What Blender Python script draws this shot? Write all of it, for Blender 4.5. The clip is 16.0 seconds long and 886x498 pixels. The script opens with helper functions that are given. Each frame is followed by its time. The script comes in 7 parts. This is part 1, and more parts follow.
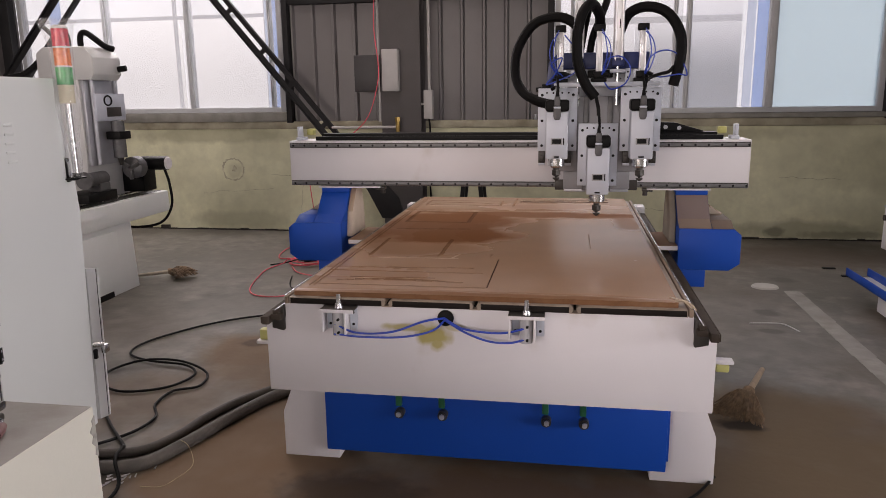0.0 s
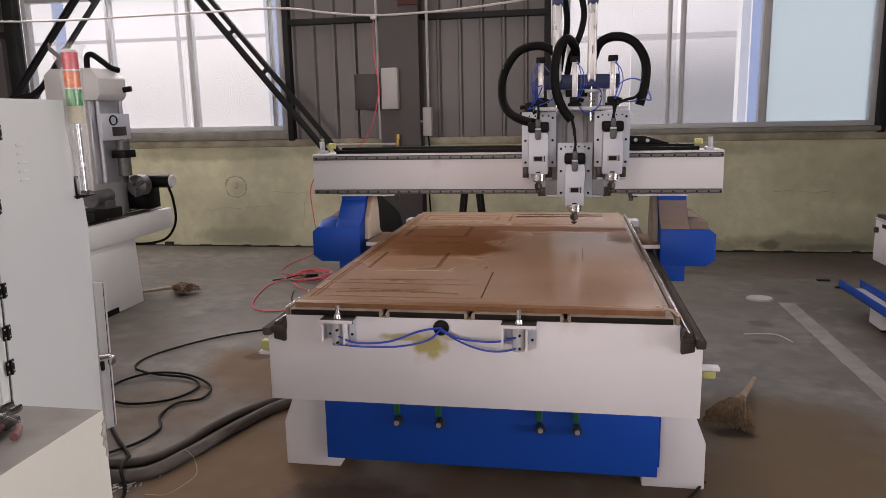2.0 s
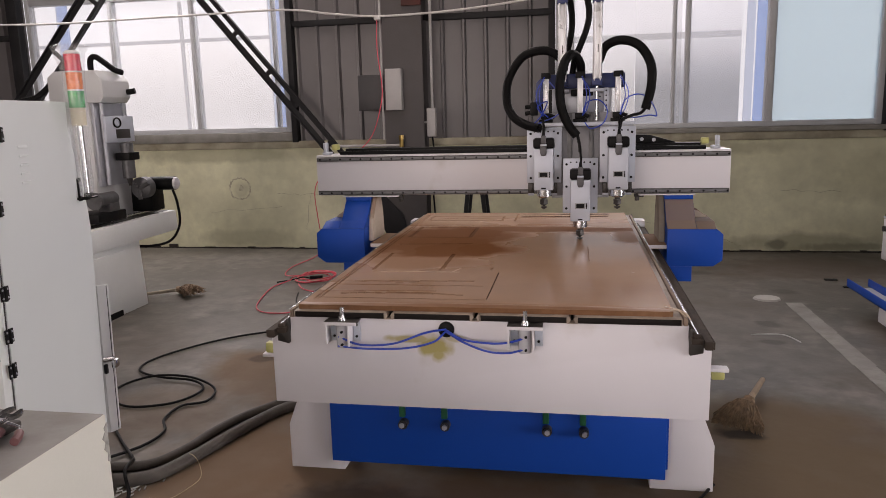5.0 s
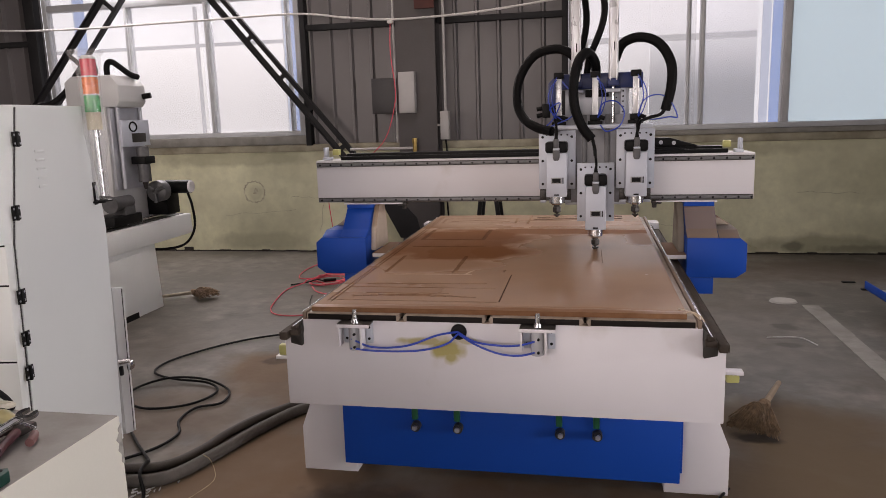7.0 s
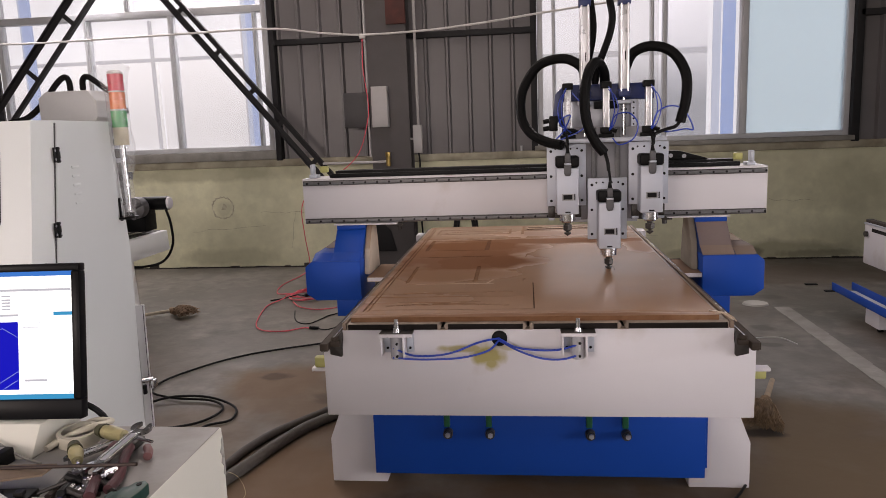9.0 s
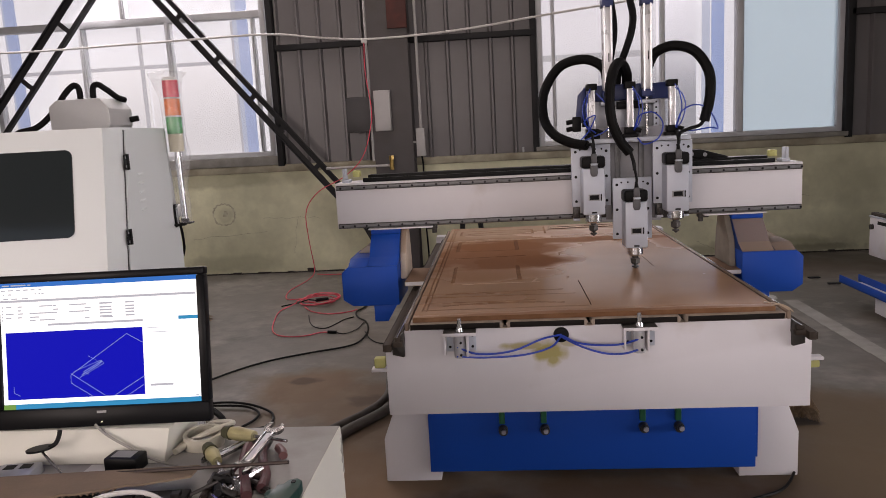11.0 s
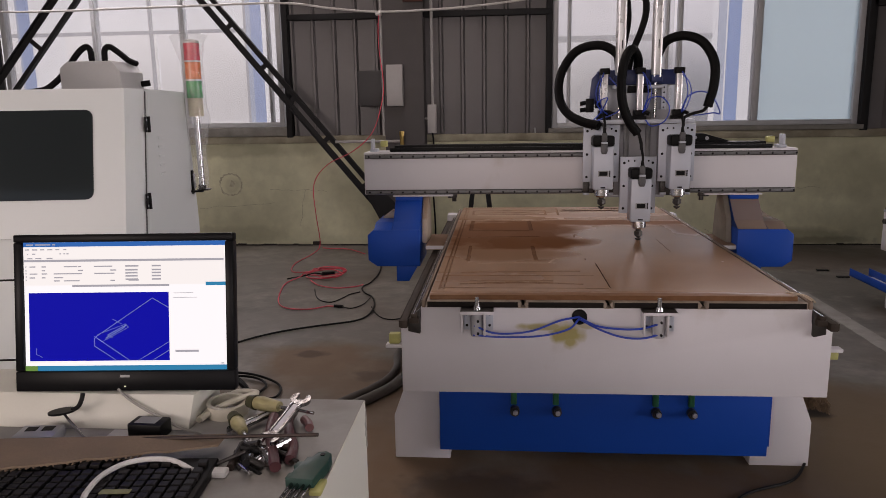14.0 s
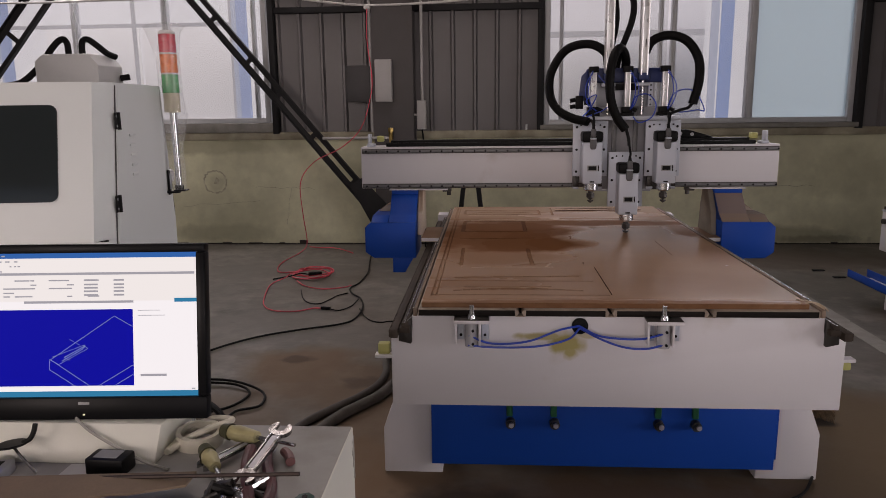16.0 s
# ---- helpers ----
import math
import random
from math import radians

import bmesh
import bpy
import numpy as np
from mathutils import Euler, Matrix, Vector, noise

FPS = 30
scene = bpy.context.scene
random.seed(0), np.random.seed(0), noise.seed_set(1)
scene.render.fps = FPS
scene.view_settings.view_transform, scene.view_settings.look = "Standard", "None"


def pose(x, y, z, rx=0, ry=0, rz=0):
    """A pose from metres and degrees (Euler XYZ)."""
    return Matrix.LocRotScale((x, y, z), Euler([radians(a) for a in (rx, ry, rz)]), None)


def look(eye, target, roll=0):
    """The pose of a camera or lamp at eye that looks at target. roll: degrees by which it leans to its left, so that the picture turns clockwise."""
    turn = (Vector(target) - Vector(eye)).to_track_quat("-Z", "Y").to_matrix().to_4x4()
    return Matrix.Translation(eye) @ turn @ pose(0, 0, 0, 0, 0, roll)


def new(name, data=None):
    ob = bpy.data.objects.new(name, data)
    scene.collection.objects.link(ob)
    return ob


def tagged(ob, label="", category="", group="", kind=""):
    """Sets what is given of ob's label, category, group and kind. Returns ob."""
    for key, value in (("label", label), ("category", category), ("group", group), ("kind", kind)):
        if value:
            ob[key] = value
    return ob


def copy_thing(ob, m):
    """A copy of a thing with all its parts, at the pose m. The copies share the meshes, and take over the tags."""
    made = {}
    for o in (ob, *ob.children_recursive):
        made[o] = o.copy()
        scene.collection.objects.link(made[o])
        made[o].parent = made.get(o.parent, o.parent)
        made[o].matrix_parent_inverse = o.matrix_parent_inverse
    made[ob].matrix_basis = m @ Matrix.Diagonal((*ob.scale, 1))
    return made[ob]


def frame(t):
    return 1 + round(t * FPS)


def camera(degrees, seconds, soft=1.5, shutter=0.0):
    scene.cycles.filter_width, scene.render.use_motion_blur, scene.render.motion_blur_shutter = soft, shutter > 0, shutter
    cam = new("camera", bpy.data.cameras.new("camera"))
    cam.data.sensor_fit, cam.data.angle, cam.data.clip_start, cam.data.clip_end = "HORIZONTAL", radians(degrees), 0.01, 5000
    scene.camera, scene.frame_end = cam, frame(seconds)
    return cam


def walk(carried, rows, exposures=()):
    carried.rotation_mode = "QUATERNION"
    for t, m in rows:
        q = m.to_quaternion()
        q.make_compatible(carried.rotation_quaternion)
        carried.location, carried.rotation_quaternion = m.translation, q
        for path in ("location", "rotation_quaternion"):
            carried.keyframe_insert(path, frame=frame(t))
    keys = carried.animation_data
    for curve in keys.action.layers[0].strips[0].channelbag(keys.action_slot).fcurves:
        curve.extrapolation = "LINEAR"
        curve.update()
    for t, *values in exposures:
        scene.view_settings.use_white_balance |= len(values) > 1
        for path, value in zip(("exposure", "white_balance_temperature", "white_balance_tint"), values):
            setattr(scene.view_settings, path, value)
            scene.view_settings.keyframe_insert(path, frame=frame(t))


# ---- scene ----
cam = camera(62.7, 16.0, soft=0.65)
PATH = [
    (0, (0.28, -2.348, 1.456), (-0.052, -0.42, 1.042), -0.8),
    (0.5, (0.307, -2.419, 1.455), (-0.031, -0.488, 1.058), -1.1),
    (1, (0.31, -2.434, 1.46), (-0.033, -0.5, 1.084), -1.0),
    (1.5, (0.317, -2.432, 1.462), (-0.017, -0.494, 1.096), -1.2),
    (2, (0.321, -2.436, 1.46), (-0.018, -0.5, 1.09), -1.2),
    (2.5, (0.321, -2.432, 1.457), (-0.013, -0.497, 1.078), -1.2),
    (3, (0.319, -2.426, 1.457), (-0.02, -0.493, 1.068), -1.2),
    (3.5, (0.311, -2.422, 1.455), (-0.026, -0.49, 1.065), -1.2),
    (6, (0.322, -2.411, 1.454), (-0.044, -0.477, 1.101), -1.8),
    (6.5, (0.325, -2.411, 1.453), (-0.052, -0.48, 1.091), -1.8),
    (7, (0.321, -2.412, 1.453), (-0.068, -0.483, 1.095), -1.8),
    (7.5, (0.301, -2.416, 1.457), (-0.09, -0.488, 1.098), -1.9),
    (8, (0.251, -2.428, 1.46), (-0.103, -0.488, 1.125), -1.2),
    (8.5, (0.11, -2.473, 1.464), (-0.196, -0.525, 1.135), -1.8),
    (8.7, (0.054, -2.498, 1.461), (-0.213, -0.544, 1.132), -1.8),
    (10.8, (-0.282, -2.599, 1.466), (-0.436, -0.631, 1.148), -3.1),
    (11, (-0.321, -2.597, 1.468), (-0.482, -0.629, 1.148), -3.1),
    (11.5, (-0.368, -2.598, 1.46), (-0.525, -0.633, 1.122), -2.4),
    (12, (-0.375, -2.598, 1.459), (-0.537, -0.638, 1.092), -1.5),
    (12.5, (-0.373, -2.593, 1.456), (-0.535, -0.634, 1.085), -1.5),
    (13, (-0.381, -2.581, 1.456), (-0.543, -0.624, 1.08), -1.3),
    (13.5, (-0.389, -2.57, 1.454), (-0.54, -0.612, 1.078), -1.3),
    (14, (-0.398, -2.57, 1.455), (-0.559, -0.612, 1.079), -0.9),
    (14.5, (-0.396, -2.568, 1.456), (-0.56, -0.61, 1.08), -1.0),
    (15, (-0.405, -2.527, 1.452), (-0.555, -0.569, 1.077), -1.1),
    (15.5, (-0.412, -2.48, 1.455), (-0.556, -0.521, 1.081), -0.6),
    (16, (-0.425, -2.417, 1.457), (-0.554, -0.459, 1.07), -0.7),
]
EXPOSURES = [(0, -0.05, 7200, 23), (3.5, -0.03, 7200, 23), (8.5, -0.07, 7200, 23), (11.0, -0.22, 7150, 24), (12.5, -0.50, 7150, 25), (14.5, -0.63, 7200, 25), (16.0, -0.74, 7200, 25)]
walk(cam, [(t, look(eye, target, roll)) for t, eye, target, roll in PATH], EXPOSURES)

# ---- light ----
world = bpy.data.worlds.new("overcast_sky")
scene.world = world
world.use_nodes = True
wn = world.node_tree.nodes
sky = wn.new("ShaderNodeTexSky")
sky.sky_type, sky.sun_disc = "NISHITA", False
sky.sun_elevation, sky.sun_rotation = radians(38), radians(20)
world.node_tree.links.new(sky.outputs["Color"], wn["Background"].inputs["Color"])
wn["Background"].inputs["Strength"].default_value = 0.10

sun = new("sun", bpy.data.lights.new("sun", "SUN"))
sun.data.energy, sun.data.angle, sun.data.color = 0.8, radians(12), (1.0, 0.96, 0.9)
sun.matrix_world = look((2, 12, 9), (0, 0, 0))


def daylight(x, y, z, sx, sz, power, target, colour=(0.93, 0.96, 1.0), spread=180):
    """An area lamp in place of sky light, at a seen window or an assumed opening."""
    lamp = new("stand_in_daylight", bpy.data.lights.new("stand_in_daylight", "AREA"))
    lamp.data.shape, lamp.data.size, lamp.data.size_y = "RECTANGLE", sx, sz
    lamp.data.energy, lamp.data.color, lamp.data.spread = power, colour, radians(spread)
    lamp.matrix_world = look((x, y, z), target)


# fill lamps added at unseen windows assumed in the opposite long wall
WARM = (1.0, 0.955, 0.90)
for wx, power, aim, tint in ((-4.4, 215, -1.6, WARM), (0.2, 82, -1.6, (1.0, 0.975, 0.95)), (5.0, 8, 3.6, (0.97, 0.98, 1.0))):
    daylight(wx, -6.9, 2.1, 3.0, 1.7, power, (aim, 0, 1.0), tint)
# fill lamp added from the east, where an unseen open gate is assumed
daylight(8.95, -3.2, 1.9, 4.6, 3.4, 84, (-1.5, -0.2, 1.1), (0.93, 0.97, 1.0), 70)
# top fill added as unseen, assumed roof lights over the aisle
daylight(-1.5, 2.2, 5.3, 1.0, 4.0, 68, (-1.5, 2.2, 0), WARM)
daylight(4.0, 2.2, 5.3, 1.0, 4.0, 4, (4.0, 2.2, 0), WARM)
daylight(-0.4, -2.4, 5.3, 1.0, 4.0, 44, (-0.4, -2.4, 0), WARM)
# the upper lights of the two windows beyond the machine
daylight(1.7, 5.22, 3.4, 2.9, 1.4, 38, (-0.2, 1.6, 0.8), (0.93, 0.96, 1.0), 120)
daylight(-4.3, 5.22, 3.5, 3.0, 1.2, 170, (-1.8, 0.0, 0.0))


# ---- materials ----
def mat(name, base, rough=0.5, metal=0.0, var=0.12, scale=5.0, fine=60.0, bump=0.05, dirt=None, dirt_amount=0.0, dirt_scale=2.5,
        dust_up=None, stretch=(1, 1, 1), coat=0.0, spec=0.5, mottle=0.0):
    """A painted, metal or mineral surface: broad and fine tone variation, optional dirt patches and dust on upward faces."""
    m = bpy.data.materials.new(name)
    m.use_nodes = True
    t, n = m.node_tree, m.node_tree.nodes
    b = n["Principled BSDF"]
    co = n.new("ShaderNodeTexCoord")
    mp = n.new("ShaderNodeMapping")
    mp.inputs["Scale"].default_value = stretch
    t.links.new(co.outputs["Object"], mp.inputs["Vector"])

    def noise_at(s, detail=4.0):
        k = n.new("ShaderNodeTexNoise")
        k.inputs["Scale"].default_value, k.inputs["Detail"].default_value = s, detail
        t.links.new(mp.outputs["Vector"], k.inputs["Vector"])
        return k.outputs["Fac"]

    def ramp(src, lo, hi, a=0.0, c=1.0):
        r = n.new("ShaderNodeMapRange")
        for key, value in (("From Min", lo), ("From Max", hi), ("To Min", a), ("To Max", c)):
            r.inputs[key].default_value = value
        t.links.new(src, r.inputs["Value"])
        return r.outputs["Result"]

    def mix(fac, a, c, kind="MIX"):
        x = n.new("ShaderNodeMix")
        x.data_type, x.blend_type = "RGBA", kind
        for key, value in ((0, fac), (6, a), (7, c)):
            if isinstance(value, tuple):
                x.inputs[key].default_value = (*value, 1) if len(value) == 3 else value
            elif isinstance(value, float):
                x.inputs[key].default_value = value
            else:
                t.links.new(value, x.inputs[key])
        return x.outputs[2]

    broad, grain = noise_at(scale), noise_at(fine, 3.0)
    dark = tuple(c * (1 - var) for c in base)
    light = tuple(min(1, c * (1 + var * 0.6)) for c in base)
    col = mix(ramp(broad, 0.35, 0.65), dark, light)
    col = mix(ramp(grain, 0.3, 0.75, 0.0, 0.35), col, dark)
    if mottle:
        col = mix(ramp(noise_at(scale * 6.3, 9.0), 0.42, 0.68, 0.0, mottle), col, tuple(c * 0.45 for c in base))
        col = mix(ramp(noise_at(scale * 3.1 + 2.0, 7.0), 0.54, 0.72, 0.0, mottle * 0.8), col, tuple(min(1, c * 1.5) for c in base))
    rgh = ramp(broad, 0.3, 0.7, max(0.03, rough - 0.07), min(1, rough + 0.07))
    if dirt:
        col = mix(ramp(noise_at(dirt_scale, 6.0), 0.62 - 0.3 * dirt_amount, 0.78 - 0.2 * dirt_amount, 0.0, 0.85), col, dirt)
    if dust_up:
        geo, sep = n.new("ShaderNodeNewGeometry"), n.new("ShaderNodeSeparateXYZ")
        t.links.new(geo.outputs["Normal"], sep.inputs["Vector"])
        up = ramp(sep.outputs["Z"], 0.2, 0.8, 0.0, 0.9)
        col = mix(up, col, dust_up)
    t.links.new(col, b.inputs["Base Color"])
    t.links.new(rgh, b.inputs["Roughness"])
    b.inputs["Metallic"].default_value = metal
    b.inputs["Coat Weight"].default_value = coat
    b.inputs["Specular IOR Level"].default_value = spec
    if bump:
        bp = n.new("ShaderNodeBump")
        bp.inputs["Strength"].default_value, bp.inputs["Distance"].default_value = bump, 0.01
        t.links.new(grain, bp.inputs["Height"])
        t.links.new(bp.outputs["Normal"], b.inputs["Normal"])
    return m


def glow(name, colour, strength):
    m = bpy.data.materials.new(name)
    m.use_nodes = True
    b = m.node_tree.nodes["Principled BSDF"]
    b.inputs["Base Color"].default_value = (0.0, 0.0, 0.0, 1)
    b.inputs["Emission Color"].default_value = (*colour, 1)
    b.inputs["Emission Strength"].default_value = strength
    b.inputs["Roughness"].default_value = 0.5
    b.inputs["Specular IOR Level"].default_value = 0.05
    return m


def clear(name, colour, rough=0.05, alpha_mix=0.5, translucent=False):
    """Thin sheet glass, film or plastic: light passes straight or scattered, with a gloss on top."""
    m = bpy.data.materials.new(name)
    m.use_nodes = True
    t, n = m.node_tree, m.node_tree.nodes
    out, b = n["Material Output"], n["Principled BSDF"]
    b.inputs["Base Color"].default_value = (*colour, 1)
    b.inputs["Roughness"].default_value = rough
    tr = n.new("ShaderNodeBsdfTransparent")
    tr.inputs["Color"].default_value = (*[min(1, c * 0.3 + 0.7) for c in colour], 1)
    body = b.outputs[0]
    if translucent:
        tl = n.new("ShaderNodeBsdfTranslucent")
        tl.inputs["Color"].default_value = (*colour, 1)
        mx = n.new("ShaderNodeMixShader")
        mx.inputs[0].default_value = 0.6
        t.links.new(b.outputs[0], mx.inputs[1])
        t.links.new(tl.outputs[0], mx.inputs[2])
        body = mx.outputs[0]
    mix = n.new("ShaderNodeMixShader")
    mix.inputs[0].default_value = alpha_mix
    t.links.new(tr.outputs[0], mix.inputs[1])
    t.links.new(body, mix.inputs[2])
    t.links.new(mix.outputs[0], out.inputs["Surface"])
    return m


def tone_patch(m, spots, colour, ragged, upright=False, rough=None):
    """Soft patches at given places with a ragged edge: stains, dust, and painted light and shade."""
    t, n = m.node_tree, m.node_tree.nodes
    b = n["Principled BSDF"]
    old = b.inputs["Base Color"].links[0].from_socket
    co = n.new("ShaderNodeTexCoord")
    nz = n.new("ShaderNodeTexNoise")
    nz.inputs["Scale"].default_value, nz.inputs["Detail"].default_value = ragged, 5.0
    t.links.new(co.outputs["Object"], nz.inputs["Vector"])
    total = None
    for (x, y, rx, ry, power) in spots:
        mp = n.new("ShaderNodeMapping")
        mp.vector_type = "POINT"
        mp.inputs["Location"].default_value = (-x / rx, 0, -y / ry) if upright else (-x / rx, -y / ry, 0)
        mp.inputs["Scale"].default_value = (1 / rx, 0.0, 1 / ry) if upright else (1 / rx, 1 / ry, 0.0)
        t.links.new(co.outputs["Object"], mp.inputs["Vector"])
        ln = n.new("ShaderNodeVectorMath")
        ln.operation = "LENGTH"
        t.links.new(mp.outputs["Vector"], ln.inputs[0])
        ad = n.new("ShaderNodeMath")
        ad.operation = "MULTIPLY_ADD"
        ad.inputs[1].default_value, ad.inputs[2].default_value = 1.1, -0.55
        t.links.new(nz.outputs["Fac"], ad.inputs[0])
        sm = n.new("ShaderNodeMath")
        t.links.new(ln.outputs["Value"], sm.inputs[0])
        t.links.new(ad.outputs["Value"], sm.inputs[1])
        mr = n.new("ShaderNodeMapRange")
        for key, value in (("From Min", 1.0), ("From Max", 0.55), ("To Min", 0.0), ("To Max", power)):
            mr.inputs[key].default_value = value
        t.links.new(sm.outputs["Value"], mr.inputs["Value"])
        if total is None:
            total = mr.outputs["Result"]
        else:
            mx = n.new("ShaderNodeMath")
            mx.operation = "MAXIMUM"
            t.links.new(total, mx.inputs[0])
            t.links.new(mr.outputs["Result"], mx.inputs[1])
            total = mx.outputs["Value"]
    x = n.new("ShaderNodeMix")
    x.data_type = "RGBA"
    t.links.new(total, x.inputs[0])
    t.links.new(old, x.inputs[6])
    x.inputs[7].default_value = (*colour, 1)
    t.links.new(x.outputs[2], b.inputs["Base Color"])
    if rough is not None:
        dull = n.new("ShaderNodeMix")
        t.links.new(total, dull.inputs[0])
        t.links.new(b.inputs["Roughness"].links[0].from_socket, dull.inputs[2])
        dull.inputs[3].default_value = rough
        t.links.new(dull.outputs[0], b.inputs["Roughness"])
        matt = n.new("ShaderNodeMix")
        t.links.new(total, matt.inputs[0])
        matt.inputs[2].default_value, matt.inputs[3].default_value = b.inputs["Specular IOR Level"].default_value, 0.03
        t.links.new(matt.outputs[0], b.inputs["Specular IOR Level"])


WHITE = mat("white_powder_coat", (0.66, 0.64, 0.67), 0.42, var=0.05, scale=2.0, fine=220, bump=0.03, dirt=(0.50, 0.45, 0.42), dirt_amount=0.05, dirt_scale=3.5)
BLUE = mat("blue_powder_coat", (0.003, 0.060, 0.365), 0.5, var=0.05, scale=3.0, fine=240, bump=0.04, spec=0.22)
NECK_DUST = mat("blue_paint_under_wood_dust", (0.016, 0.05, 0.20), 0.6, var=0.1, scale=9.0, fine=90, bump=0.08, dust_up=(0.27, 0.20, 0.145), spec=0.2)
GREY_METAL = mat("machined_grey_aluminium", (0.42, 0.43, 0.47), 0.38, 0.35, var=0.08, scale=12, fine=300, bump=0.03)
PLATE = mat("light_anodised_plate", (0.49, 0.52, 0.59), 0.42, 0.15, var=0.05, scale=10, fine=300, bump=0.02)
STEEL = mat("bright_steel", (0.62, 0.62, 0.64), 0.22, 0.95, var=0.10, scale=20, fine=260, bump=0.03)
DARK_STEEL = mat("oily_dark_steel", (0.055, 0.05, 0.047), 0.45, 0.5, var=0.25, scale=14, fine=160, bump=0.08)
BLACK = mat("black_plastic", (0.005, 0.005, 0.0055), 0.48, var=0.20, scale=20, fine=300, bump=0.03, spec=0.15)
RUBBER = mat("black_corrugated_hose", (0.0045, 0.0045, 0.005), 0.6, var=0.2, scale=30, fine=200, bump=0.05, spec=0.12)
BLUE_TUBE = mat("blue_polyurethane_tube", (0.015, 0.055, 0.42), 0.35, var=0.1)
ALU = mat("drawn_aluminium_tube", (0.72, 0.72, 0.74), 0.32, 0.35, var=0.06, scale=20, fine=200, bump=0.02)
RAILGREY = mat("grey_ground_rail", (0.15, 0.15, 0.155), 0.45, 0.3, var=0.2, scale=30)
DULL_RAIL = mat("rail_under_dust", (0.060, 0.046, 0.037), 0.7, 0.0, var=0.35, scale=9, fine=60, bump=0.1, spec=0.2)
NAVY = mat("navy_blue_motor_paint", (0.012, 0.024, 0.105), 0.4, var=0.12, scale=12)
YELLOW = mat("yellow_plastic", (0.43, 0.42, 0.15), 0.5, var=0.15, scale=12)
BRASS = mat("aged_brass", (0.42, 0.29, 0.10), 0.35, 0.9, var=0.2, scale=30)
PLUG = mat("mid_grey_connector_plastic", (0.085, 0.085, 0.092), 0.45, var=0.15, scale=30)
DUSTY_CREAM = mat("cream_paint_under_wood_dust", (0.50, 0.42, 0.34), 0.8, var=0.14, scale=8, fine=90, bump=0.06, dust_up=(0.20, 0.115, 0.07), spec=0.1)
GREEN = mat("dark_green_enamel", (0.012, 0.11, 0.05), 0.4, var=0.15, scale=20)


# ---- shapes ----
def box(bm, x0, x1, y0, y1, z0, z1, bevel=0.0, seg=2):
    vs = bmesh.ops.create_cube(bm, size=1.0)["verts"]
    for v in vs:
        v.co = Vector(((x0 + x1) / 2 + v.co.x * (x1 - x0), (y0 + y1) / 2 + v.co.y * (y1 - y0), (z0 + z1) / 2 + v.co.z * (z1 - z0)))
    if bevel:
        es = list({e for v in vs for e in v.link_edges})
        bmesh.ops.bevel(bm, geom=es, offset=bevel, segments=seg, affect="EDGES", profile=0.5, clamp_overlap=True)
    return bm


def cyl(bm, a, b, r, r2=None, n=20, cap=True):
    a, b = Vector(a), Vector(b)
    d = b - a
    m = Matrix.Translation((a + b) / 2) @ d.to_track_quat("Z", "Y").to_matrix().to_4x4()
    bmesh.ops.create_cone(bm, cap_ends=cap, segments=n, radius1=r, radius2=r if r2 is None else r2, depth=d.length, matrix=m)
    return bm


def prism(bm, outline, axis, lo, hi, bevel=0.0):
    """An outline of pairs, drawn out along x, y or z from lo to hi. Pairs are the other two axes in order."""
    def place(u, v, w):
        return {"x": (w, u, v), "y": (u, w, v), "z": (u, v, w)}[axis]
    low = [bm.verts.new(place(u, v, lo)) for u, v in outline]
    high = [bm.verts.new(place(u, v, hi)) for u, v in outline]
    faces = [bm.faces.new(low), bm.faces.new(high)]
    k = len(outline)
    for i in range(k):
        faces.append(bm.faces.new((low[i], low[(i + 1) % k], high[(i + 1) % k], high[i])))
    bmesh.ops.recalc_face_normals(bm, faces=faces)
    if bevel:
        es = list({e for f in faces for e in f.edges})
        bmesh.ops.bevel(bm, geom=es, offset=bevel, segments=2, affect="EDGES", profile=0.5, clamp_overlap=True)
    return bm


def smooth_path(points, steps=8):
    """A smooth curve through the given points."""
    p = [Vector(q) for q in points]
    p = [2 * p[0] - p[1]] + p + [2 * p[-1] - p[-2]]
    out = []
    for i in range(1, len(p) - 2):
        for s in range(steps):
            u = s / steps
            a, b, c, d = p[i - 1], p[i], p[i + 1], p[i + 2]
            out.append(0.5 * (2 * b + (c - a) * u + (2 * a - 5 * b + 4 * c - d) * u * u + (3 * b - a - 3 * c + d) * u ** 3))
    return out + [p[-2]]


def tube(bm, points, r, n=10, steps=8, ribs=0.0, pitch=0.012):
    """A bent pipe or cable. ribs: the height of a corrugated hose's rings."""
    path = smooth_path(points, steps) if steps > 1 else [Vector(q) for q in points]
    if ribs:
        fine, gone = [path[0]], 0.0
        for a, b in zip(path, path[1:]):
            k = max(1, int((b - a).length / (pitch / 2)))
            fine += [a.lerp(b, (i + 1) / k) for i in range(k)]
        path = fine
    rings, normal = [], None
    for i, c in enumerate(path):
        d = (path[min(i + 1, len(path) - 1)] - path[max(i - 1, 0)]).normalized()
        if normal is None:
            normal = d.orthogonal().normalized()
        normal = (normal - d * normal.dot(d)).normalized()
        side = d.cross(normal)
        rr = r + (ribs if i % 2 else 0.0)
        rings.append([bm.verts.new(c + (normal * math.cos(6.28318 * k / n) + side * math.sin(6.28318 * k / n)) * rr) for k in range(n)])
    for a, b in zip(rings, rings[1:]):
        for k in range(n):
            bm.faces.new((a[k], a[(k + 1) % n], b[(k + 1) % n], b[k])).smooth = True
    bm.faces.new(rings[0][::-1])
    bm.faces.new(rings[-1])
    return bm


